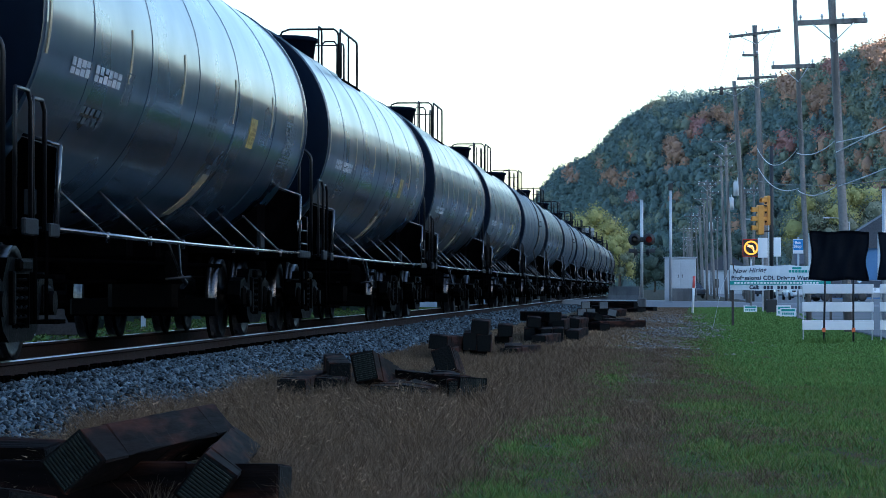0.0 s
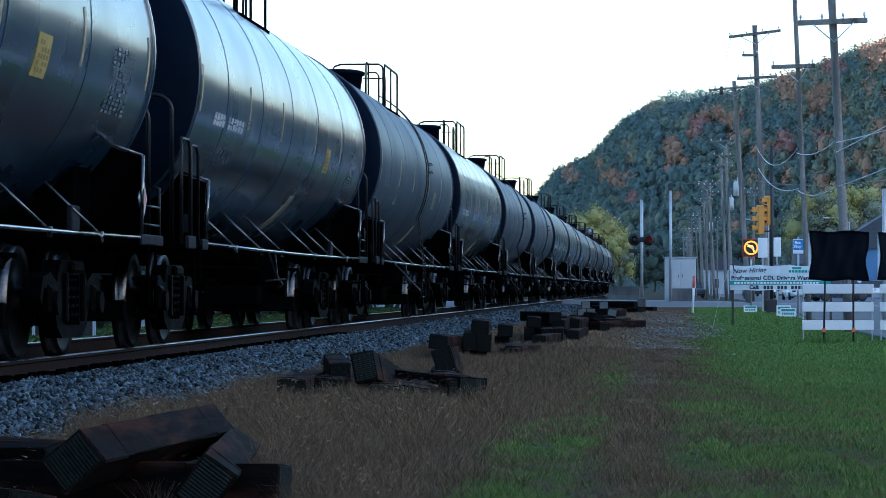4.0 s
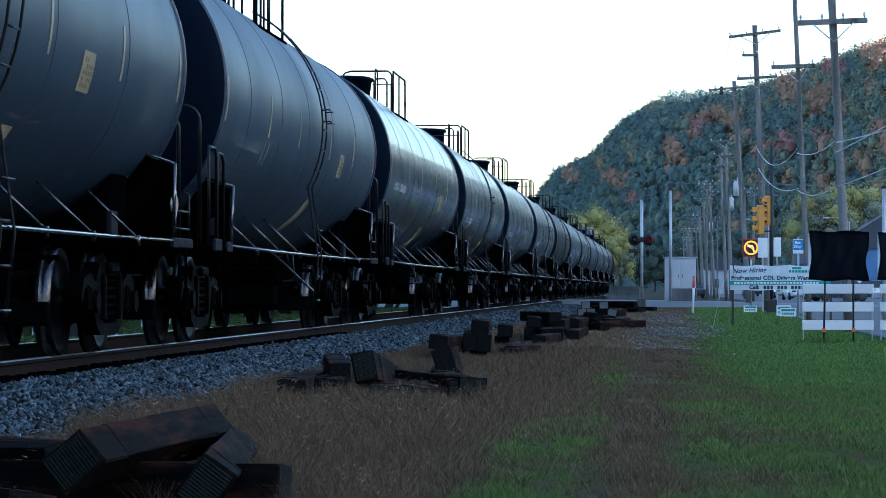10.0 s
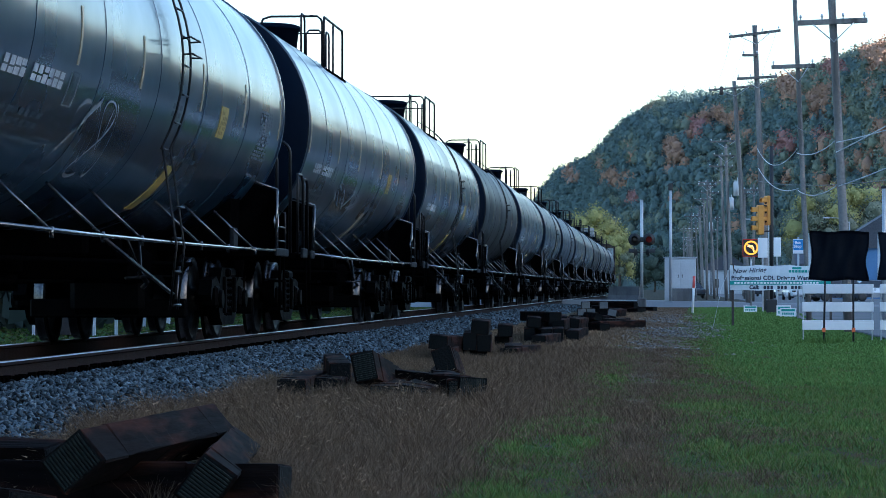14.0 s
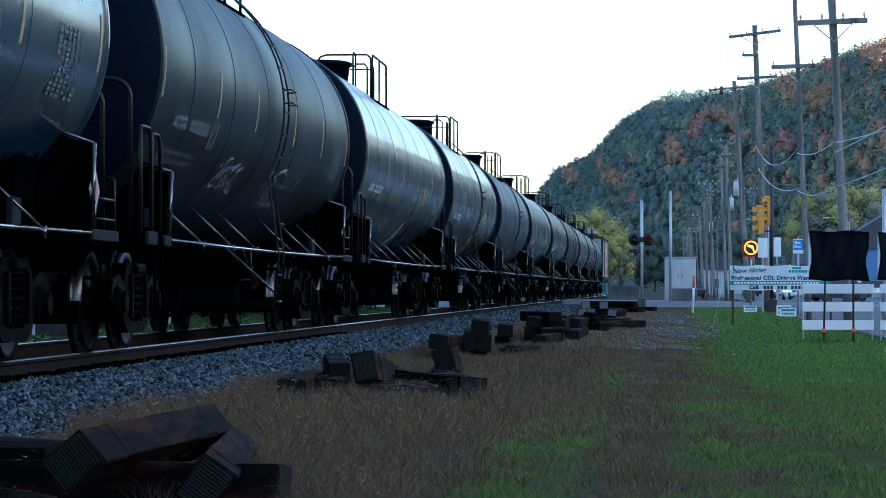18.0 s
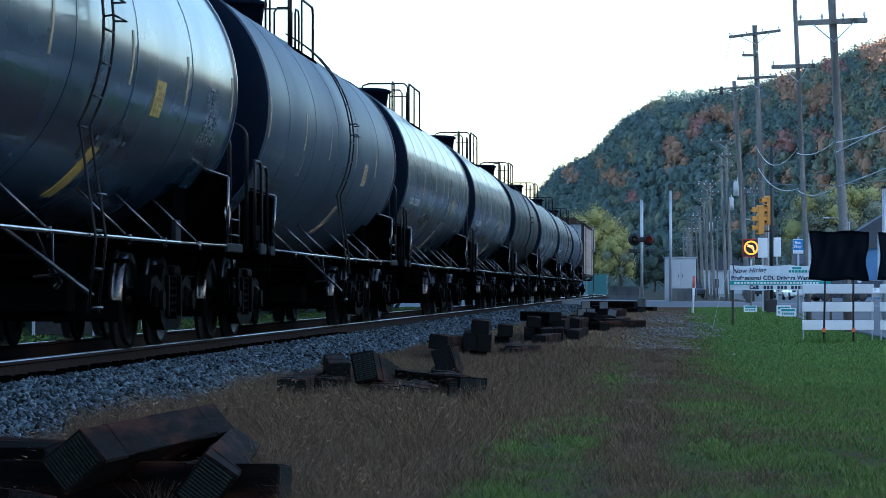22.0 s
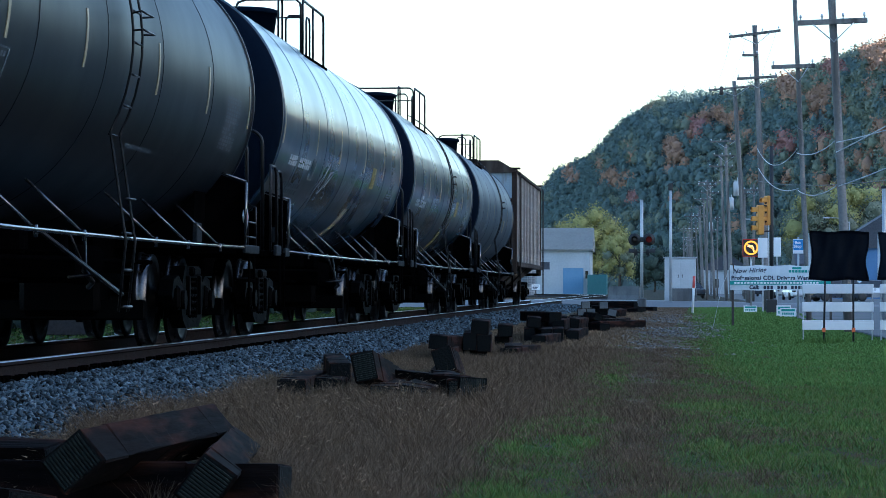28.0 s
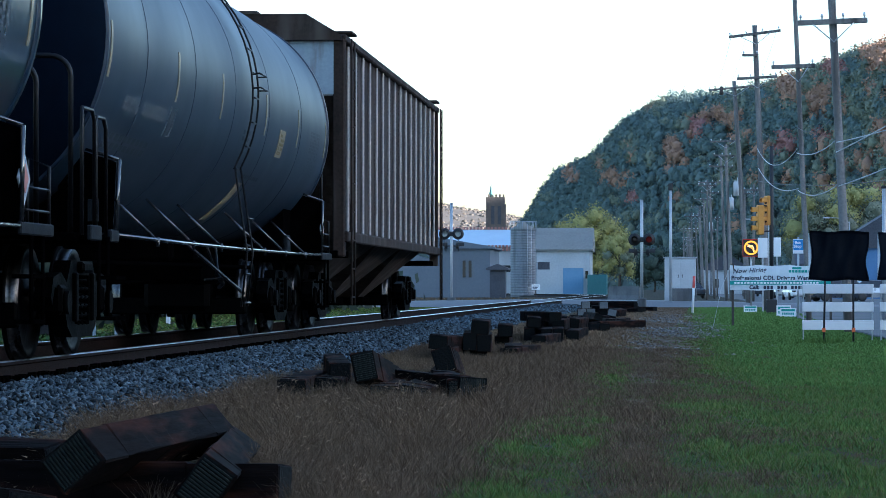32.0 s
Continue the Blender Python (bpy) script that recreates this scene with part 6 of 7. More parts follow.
gable_house("street_shop", "low pale shop building along the street", 13.5, 340.0, 6.5, 9, 3.0, 0.6, M_WHITEWALL, M_ROOFGREY, 0, [(-1.6, 0.8, 1.6, 1.5, M_GLASS), (0.8, 0.1, 1.0, 2.1, M_GLASS)], True, "shop")
gable_house("grey_house", "grey house with a steep roof under the wooded hill", 9.2, 480.0, 7.5, 9, 4.0, 2.6, M_WHITEWALL, M_SLATE, 0, [(-1.6, 1.0, 1.0, 1.4, M_GLASS), (1.2, 1.0, 1.0, 1.4, M_GLASS)], False, "house")


def parked_car(x, y, rz, paint, label):
    """Saloon: lofted body with cabin, windows, lamps and wheels."""
    c = thing("parked_car", label, "car", pose(x, y, 0.015, 0, 0, rz), "parked cars")
    secs = [(-2.2, 0.72, 0.42, 0.74), (-2.05, 0.82, 0.30, 0.86), (-1.2, 0.88, 0.26, 0.92), (0.0, 0.89, 0.25, 0.93), (1.2, 0.88, 0.26, 0.94), (1.95, 0.84, 0.30, 0.90), (2.15, 0.74, 0.40, 0.80)]
    bm = bmesh.new()
    rings = []
    for yy, w, z0, z1 in secs:
        zm = (z0 + z1) / 2
        rings.append([bm.verts.new(p) for p in ((-w * 0.92, yy, z0), (-w, yy, zm), (-w * 0.93, yy, z1), (w * 0.93, yy, z1), (w, yy, zm), (w * 0.92, yy, z0))])
    for a, b in zip(rings, rings[1:]):
        for k in range(6):
            bm.faces.new((a[k], a[(k + 1) % 6], b[(k + 1) % 6], b[k]))
    bm.faces.new(rings[0])
    bm.faces.new(list(reversed(rings[-1])))
    bmesh.ops.recalc_face_normals(bm, faces=bm.faces)
    part("body", bm, paint, c)
    bm = bmesh.new()
    cab = [[(-0.80, -1.55, 0.9), (0.80, -1.55, 0.9), (0.80, 1.65, 0.9), (-0.80, 1.65, 0.9)], [(-0.60, -0.75, 1.44), (0.60, -0.75, 1.44), (0.60, 0.95, 1.44), (-0.60, 0.95, 1.44)]]
    A, B = [[bm.verts.new(p) for p in q] for q in cab]
    for k in range(4):
        bm.faces.new((A[k], A[(k + 1) % 4], B[(k + 1) % 4], B[k]))
    bm.faces.new(B)
    part("cabin_glass", bm, M_GLASS, c, "dark windows")
    part("roof_panel", boxed(-0.60, 0.60, -0.78, 0.98, 1.43, 1.47, bev=0.015), paint, c)
    for sx in (-1, 1):
        for yy in (-1.35, 1.35):
            bm = bmesh.new()
            lathe(bm, [(0, -0.1), (0.2, -0.1), (0.30, -0.09), (0.32, -0.05), (0.32, 0.05), (0.30, 0.09), (0, 0.1)], 18, 0, Matrix.Rotation(radians(90), 4, "Z"))
            w = part("wheel", bm, M_SIGNALBLACK, c, loc=(sx * 0.80, yy, 0.32))
        part("tail_lamp", boxed(sx * 0.62 - 0.14, sx * 0.62 + 0.14, -2.21, -2.15, 0.62, 0.74, bev=0.01), M_LENS, c, "red tail lamp")
        part("headlamp", boxed(sx * 0.58 - 0.15, sx * 0.58 + 0.15, 2.09, 2.15, 0.60, 0.72, bev=0.01), M_CERAMIC, c, "clear headlamp")


M_CARW = mat("white_car_paint", (0.68, 0.7, 0.72), (0.74, 0.76, 0.78), 2, 0.2, 0, 0.0, 8, coat=0.5)
M_CARD = mat("dark_car_paint", (0.03, 0.035, 0.045), (0.045, 0.05, 0.06), 2, 0.2, 0, 0.0, 8, coat=0.5)
M_CARS = mat("silver_car_paint", (0.35, 0.37, 0.39), (0.42, 0.44, 0.46), 2, 0.25, 0.4, 0.0, 8, coat=0.5)
parked_car(9.9, 232.0, 8, M_CARW, "white parked car on the street")
parked_car(11.6, 205.0, -70, M_CARD, "dark parked car on the street")
parked_car(14.2, 212.0, -75, M_CARS, "silver parked car on the street")
parked_car(9.3, 330.0, 10, M_CARD, "dark parked car far along the street")
parked_car(10.1, 268.0, 5, M_CARS, "silver parked car by the kerb")
parked_car(1.8, 262.0, 20, M_CARD, "dark car waiting beyond the crossing")


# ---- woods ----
# The first green is paled and blued in place of distance haze.
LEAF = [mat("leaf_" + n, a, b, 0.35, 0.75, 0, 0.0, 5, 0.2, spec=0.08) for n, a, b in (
    ("hazed_green", (0.100, 0.140, 0.132), (0.145, 0.182, 0.160)), ("olive", (0.155, 0.178, 0.130), (0.205, 0.22, 0.155)), ("sunlit_gold", (0.30, 0.26, 0.125), (0.38, 0.33, 0.15)),
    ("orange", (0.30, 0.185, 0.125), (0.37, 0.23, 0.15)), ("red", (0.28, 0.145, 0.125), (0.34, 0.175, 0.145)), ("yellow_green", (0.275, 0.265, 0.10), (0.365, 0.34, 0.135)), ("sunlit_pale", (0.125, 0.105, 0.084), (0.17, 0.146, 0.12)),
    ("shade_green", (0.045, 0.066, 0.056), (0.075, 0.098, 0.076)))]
M_BARK = mat("grey_bark", (0.07, 0.06, 0.05), (0.12, 0.10, 0.085), 2, 0.9, 0, 0.4, 8)


def clump_quads(rng, p, d, size, wild=0.45):
    """Small tilted leaf-clump faces at p, roughly facing d."""
    n = len(p)
    d = d + rng.normal(0, wild, (n, 3))
    d /= np.linalg.norm(d, axis=1)[:, None]
    u = np.cross(d, rng.normal(0, 1, (n, 3)))
    u /= np.linalg.norm(u, axis=1)[:, None]
    w = np.cross(d, u)
    s = size * rng.uniform(0.6, 1.3, (n, 1))
    return np.stack([p - u * s, p + w * s * 0.7 - u * s * 0.1, p + u * s, p - w * s * 0.7 + u * s * 0.15], 1)


def ball_mesh(n):
    bm = bmesh.new()
    bmesh.ops.create_icosphere(bm, subdivisions=n, radius=1.0)
    v, f = np.array([v.co[:] for v in bm.verts]), np.array([[v.index for v in f.verts] for f in bm.faces])
    bm.free()
    return v, f


BALL_V, BALL_F = ball_mesh(2)
CORE_V, CORE_F = ball_mesh(1)


def wooded(name, label, spots, clumps, pick, seed, size=0.17):
    """spots: (x, y, z, crown radius, crown half height). Each crown: a lumpy leafy mass with many small clumps breaking its outline."""
    rng = np.random.default_rng(seed)
    V, F, MI = [], [], []
    base = 0
    for x, y, z, rx, rz in spots:
        mi = pick(rng, x, y, z)
        at = np.array([x, y, z + rz * 0.9])
        ph = rng.uniform(0, 6.28, 6)
        lump = 0.70 + 0.14 * np.sin(CORE_V[:, 0] * 4 + ph[0]) * np.sin(CORE_V[:, 1] * 4 + ph[1]) + 0.10 * np.sin(CORE_V[:, 2] * 5 + ph[2]) + 0.07 * np.sin(CORE_V[:, 0] * 9 + ph[3]) * np.sin(CORE_V[:, 2] * 8 + ph[4])
        ball = CORE_V * lump[:, None] * np.array([rx * rng.uniform(0.85, 1.2), rx, rz])
        V.append(ball + at)
        F.append(CORE_F + base)
        MI.append(np.full(len(CORE_F), mi))
        base += len(ball)
        k = rng.integers(0, len(CORE_V), clumps)
        d = CORE_V[k] + rng.normal(0, 0.16, (clumps, 3))
        p = ball[k] * rng.uniform(0.80, 1.42, (clumps, 1)) + rng.normal(0, 0.20 * rx, (clumps, 3))
        q = clump_quads(rng, p + at, d, rx * size, 0.6)
        V.append(q.reshape(-1, 3))
        n4 = np.arange(clumps * 4).reshape(-1, 4) + base
        F.append(np.concatenate([n4[:, [0, 1, 2]], n4[:, [0, 2, 3]]]))
        MI.append(np.full(clumps * 2, mi))
        base += clumps * 4
    ob = mesh_from(name, np.concatenate(V), np.concatenate(F), LEAF, np.concatenate(MI), smooth=True)
    return tagged(ob, label, "woods", kind="stuff")


# The last seven points are unseen, set to block the sun and steer reflections.
RIDGE = [(-285, 2600, 8), (-180, 2500, 16), (-122, 2450, 38), (-93, 2420, 68), (-78, 2330, 92), (-47, 2240, 101), (-34, 2180, 112), (-22, 2120, 121), (3, 2000, 127), (46, 1880, 122), (75, 1800, 126), (105, 1680, 131), (122, 1560, 128), (128, 1440, 98), (150, 1250, 72), (190, 1000, 82), (250, 650, 80), (310, 300, 77), (330, -100, 80), (330, -500, 80)]


def foot(t):
    """From the crest to the foot of the slope: towards the town, and beside it towards the street."""
    k = min(1.0, max(0.0, (t - 12.5) / 2.5))
    return Vector((-25 - 75 * k, -330 * (1 - k), 0))


def ridge_at(t):
    k = min(int(t), len(RIDGE) - 2)
    a, b = Vector(RIDGE[k]), Vector(RIDGE[k + 1])
    return a.lerp(b, t - k)


def hill_z(w, h):
    return h * (math.sin(w * math.pi / 2) ** 0.9 if w < 1 else max(0.0, 1 - (w - 1) * 0.22))


# Paler and bluer than litter: haze between the trees, put into the slope colour.
M_HILLSOIL = mat("hazed_slope", (0.055, 0.075, 0.072), (0.080, 0.096, 0.084), 0.02, 0.95, 0, 0.2, 10)
bm = bmesh.new()
rows = []
for i in range((len(RIDGE) - 1) * 3 + 1):
    r = ridge_at(i / 3)
    n = foot(i / 3)
    rows.append([bm.verts.new((r.x + n.x * (1 - w), r.y + n.y * (1 - w), hill_z(w, r.z - 7) - 0.5)) for w in (0, 0.12, 0.25, 0.4, 0.55, 0.7, 0.85, 1.0, 1.6, 2.5, 4.0)])
for a, b in zip(rows, rows[1:]):
    for k in range(10):
        bm.faces.new((a[k], a[k + 1], b[k + 1], b[k])).smooth = True
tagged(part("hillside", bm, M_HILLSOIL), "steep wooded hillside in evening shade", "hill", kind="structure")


# turned groves on the slope: bearing and height (thousandths), half spreads, leaf kind; kind 2 is sunlight on the
# crest, put into leaf colour
GROVES = [(9, 52, 3.2, 3.6, 4), (2, 42, 4.4, 6.0, 3), (9, 49, 2.8, 3.0, 3), (-32, 35, 2.6, 2.4, 3), (17, 54, 6.5, 3.0, 3), (-16, 34, 5.5, 1.8, 3), (-11, 28, 2.2, 2.4, 4), (41, 64, 5.0, 4.4, 3),
          (51, 61, 5.2, 3.8, 3), (69, 75, 5.5, 5.0, 3), (40, 45, 3.8, 3.6, 4), (53, 48, 3.0, 2.6, 4), (39, 35, 3.0, 3.0, 3), (56, 70, 3.4, 2.6, 4), (30, 41, 3.0, 3.8, 3), (14.5, 63.5, 5.5, 2.2, 2), (62, 66, 4.0, 3.0, 1), (24, 58, 4.0, 3.0, 1), (66, 56, 4.5, 4.5, 1)]


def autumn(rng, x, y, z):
    """Green woods with distance haze in the colour, olive towards the street, with groves that have turned and a crest
    patch coloured as sunlit.
    """
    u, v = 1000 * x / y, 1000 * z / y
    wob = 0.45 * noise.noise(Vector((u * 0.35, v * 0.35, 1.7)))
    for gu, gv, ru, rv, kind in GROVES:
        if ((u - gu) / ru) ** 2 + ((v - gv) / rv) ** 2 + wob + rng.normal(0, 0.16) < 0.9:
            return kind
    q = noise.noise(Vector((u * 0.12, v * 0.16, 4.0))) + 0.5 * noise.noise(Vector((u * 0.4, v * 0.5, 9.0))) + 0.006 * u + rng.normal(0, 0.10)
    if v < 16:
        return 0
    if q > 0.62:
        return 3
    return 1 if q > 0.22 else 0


def hill_woods():
    rng = np.random.default_rng(11)
    spots = []
    for _ in range(HILL_TREES):
        t = rng.uniform(0.5, 12.9) if rng.random() < 0.93 else rng.uniform(12.9, 15.5)
        w = rng.uniform(0.0, 1.06)
        r = ridge_at(t)
        n = foot(t)
        s = rng.uniform(2.6, 4.9)
        spots.append((r.x + n.x * (1 - w), r.y + n.y * (1 - w), hill_z(w, r.z - 7) - 1.5 + rng.uniform(0, 2), s, s * rng.uniform(1.0, 1.5)))
    # Extra crest crowns for the patch coloured as sunlit.
    for _ in range(26):
        r = ridge_at(rng.uniform(8.6, 9.5))
        spots.append((r.x - 2, r.y, r.z - 6 + rng.uniform(-4, 1.5), 4.2, 5.0))
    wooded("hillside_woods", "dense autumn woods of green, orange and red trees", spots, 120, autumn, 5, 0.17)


hill_woods()

M_FARHILL = mat("far_wooded_ridge", (0.12, 0.10, 0.08), (0.165, 0.14, 0.115), 0.02, 0.95, 0, 0.0, 8)
bm = bmesh.new()
rows = []
for i in range(41):
    x = -900 + i * 30
    h = 126 + 5 * math.sin(i * 0.27 + 1.2) + 3 * math.sin(i * 0.9) - max(0, x + 330) * 0.26
    rows.append([bm.verts.new((x, 3050 - 40 * math.sin(i * 0.5) * k + k * 290, h * [0, 0.35, 0.7, 0.93, 1.0, 0.9][k])) for k in range(6)])
for a, b in zip(rows, rows[1:]):
    for k in range(5):
        bm.faces.new((a[k], a[k + 1], b[k + 1], b[k])).smooth = True
tagged(part("far_hill", bm, M_FARHILL), "distant sunlit wooded ridge", "hill", kind="structure")


def far_woods():
    rng = np.random.default_rng(17)
    spots = []
    for _ in range(3200):
        i = rng.uniform(10, 31)
        k = rng.uniform(0.3, 4.2)
        x = -900 + i * 30
        h = 126 + 5 * math.sin(i * 0.27 + 1.2) + 3 * math.sin(i * 0.9) - max(0, x + 330) * 0.26
        s = rng.uniform(2.6, 4.6)
        spots.append((x, 3050 - 40 * math.sin(i * 0.5) * k + k * 290, h * np.interp(k, range(6), [0, 0.35, 0.7, 0.93, 1.0, 0.9]) - 4, s, s))
    wooded("far_ridge_woods", "distant woods catching the last sun", spots, 16, lambda r, x, y, z: 6, 8)


far_woods()


def tree(x, y, h, spread, kinds, seed, clumps=900, label="broad leafy tree turning yellow-green", z0=0.0):
    """Tapered trunk, limbs and a crown of many small leaf clumps."""
    rng = np.random.default_rng(seed)
    t = thing("tree", label, "tree", pose(x, y, z0), "trees")
    bm = bmesh.new()
    tube(bm, [(0, 0, -0.1), (0.1, 0, h * 0.25), (0.0, 0.1, h * 0.5), (0.1, 0, h * 0.8)], h * 0.028, 8, r1=h * 0.006)
    for i in range(7):
        a = i * 0.9
        z = h * (0.25 + 0.06 * i)
        tube(bm, [(0, 0, z), (math.cos(a) * spread * 0.3, math.sin(a) * spread * 0.3, z + h * 0.12), (math.cos(a) * spread * 0.65, math.sin(a) * spread * 0.65, z + h * 0.2)], h * 0.011, 6, r1=h * 0.003)
    part("trunk", bm, M_BARK, t)
    V, F, MI = [], [], []
    base = 0
    lobes = 24
    for i in range(lobes):
        a = i * 2.4
        zz = (i + 0.5) / lobes
        rr = spread * 0.62 * math.sqrt(max(0.05, 1 - (zz * 1.7 - 0.75) ** 2))
        at = np.array([math.cos(a) * rr, math.sin(a) * rr, h * (0.30 + 0.56 * zz)]) + rng.normal(0, 0.04 * spread, 3)
        rad = spread * rng.uniform(0.24, 0.38)
        ph = rng.uniform(0, 6.28, 3)
        ball = BALL_V * (0.78 + 0.2 * np.sin(BALL_V[:, 0] * 4 + ph[0]) * np.sin(BALL_V[:, 2] * 4 + ph[1]))[:, None] * rad * 0.76
        mi = int(rng.choice(kinds))
        V.append(ball + at)
        F.append(BALL_F + base)
        MI.append(np.full(len(BALL_F), mi))
        base += len(ball)
        c = clumps // lobes
        k = rng.integers(0, len(BALL_V), c)
        q = clump_quads(rng, ball[k] * rng.uniform(0.9, 1.7, (c, 1)) + rng.normal(0, 0.16 * rad, (c, 3)) + at, BALL_V[k], spread * 0.028, 0.8)
        V.append(q.reshape(-1, 3))
        n4 = np.arange(c * 4).reshape(-1, 4) + base
        F.append(np.concatenate([n4[:, [0, 1, 2]], n4[:, [0, 2, 3]]]))
        MI.append(np.full(c * 2, mi))
        base += c * 4
    ob = mesh_from("crown", np.concatenate(V), np.concatenate(F), LEAF, np.concatenate(MI), smooth=True)
    ob.parent = t
    return t


tree(-13.4, 560, 16.2, 7.4, [5, 5, 5, 1], 1, 15000)
tree(-18.6, 540, 13.2, 6.0, [5, 5, 5, 1], 2, 10000)
tree(-8.4, 520, 11.2, 3.6, [5, 1, 5], 3, 8000)
tree(21.0, 420, 15.5, 6.0, [1, 5, 1], 4, 10000, "tall tree with light green leaves")
tree(27.0, 440, 17.0, 7.0, [1, 5, 5], 5, 10000, "tall tree with light green leaves")
tree(31.5, 400, 12.0, 6.0, [7, 7], 6, 5000, "dark green tree behind the houses")
tree(24.5, 330, 8.5, 4.5, [7, 7], 7, 4000, "dark green tree behind the houses")
tree(14.5, 620, 13.0, 7.0, [7, 7], 8, 4500, "dark green tree behind the houses")
tree(6.0, 700, 12.0, 8.0, [7, 7], 9, 4500, "dark green tree at the foot of the hill")
tree(-3.0, 680, 10.0, 8.0, [7, 7], 10, 4500, "dark green tree at the foot of the hill")

# dark hedgerow and lawn fence across the line
rng_h = np.random.default_rng(21)
wooded("hedgerow", "dark hedgerow beyond the railway lawn", [(-14.0 - rng_h.uniform(0, 3), yy, 0.0, 2.0 + rng_h.uniform(0, 1.2), 1.6 + rng_h.uniform(0, 1.4)) for yy in np.arange(40, 138, 1.3)], 160, lambda r, x, y, z: 7, 22, 0.12)

lawn = thing("lawn_fence", "low pale fence panel on the lawn across the line", "fence", pose(-11.4, 56.0, 0.0))
part("panel", boxed(-0.55, 0.55, -0.02, 0.02, 0.02, 0.52, bev=0.01), M_DARKWOOD, lawn)
for dx in (-0.58, 0.58, 1.0):
    part("fence_post", boxed(dx - 0.03, dx + 0.03, -0.03, 0.03, 0.0, 0.6, bev=0.01), M_SIGNWHITE, lawn)
for x, y in ((-12.4, 62.0), (-12.0, 68.0), (-12.6, 75.0)):
    p = thing("lawn_post", "short white post on the lawn", "post", pose(x, y, 0.0), "lawn posts")
    part("post_body", boxed(-0.05, 0.05, -0.05, 0.05, 0.0, 0.75, bev=0.01), M_SIGNWHITE, p)


# ---- grass ----
WAVES = [(math.cos(t) * f, math.sin(t) * f, p, 1.3 / f ** 0.75) for t, f, p in ((random.uniform(0, 6.28), 2.2 * 1.16 ** i, random.uniform(0, 6.28)) for i in range(18))]


def patch(x, y):
    """Patchy pattern of many scales, about -1 to 1."""
    v = 0
    for a, b, p, s in WAVES:
        v = v + s * np.sin(a * x * 1.5 + b * y * 0.6 + p)
    return v / 1.5


LANES_X = [-2.0, -1.2, -0.9, -0.5, -0.38, -0.1, 0.1, 0.45, 0.7, 1.2, 2.0]
LANES_Y = [15, 22, 30, 45, 60, 100]
LANES = np.array([[0.02, 0.12, 0.58, 0.64, 0.40, 0.26, 0.58, 0.60, 0.66, 0.76, 0.8],
                  [0.02, 0.06, 0.42, 0.58, 0.36, 0.22, 0.50, 0.52, 0.66, 0.8, 0.9],
                  [0.0, 0.04, 0.25, 0.46, 0.28, 0.18, 0.30, 0.58, 0.75, 0.9, 0.95],
                  [0.0, 0.02, 0.08, 0.14, 0.12, 0.08, 0.14, 0.35, 0.6, 0.85, 0.95],
                  [0.0, 0.0, 0.03, 0.05, 0.06, 0.08, 0.1, 0.18, 0.36, 0.75, 0.95],
                  [0.0, 0.0, 0.0, 0.0, 0.02, 0.03, 0.05, 0.08, 0.2, 0.55, 0.95]])


def turf(x, y):
    """0 where the verge is dry and worn, 1 where it is lush: dry by the ballast, a green strip, a worn wheel track, green beyond."""
    wob = x + 0.04 * np.sin(y * 0.9) + 0.03 * np.sin(y * 2.3 + 1)
    lanes = [np.interp(wob, LANES_X, row) for row in LANES]
    k = np.clip(np.interp(y, LANES_Y, range(6)), 0, 4.999)
    g = np.where(x < -7, 1.6, 0.0)
    for i, lane in enumerate(lanes):
        g = g + lane * np.clip(1 - np.abs(k - i), 0, 1)
    return np.clip(g + 0.20 * patch(x, y) * (0.30 + g), 0, 1)


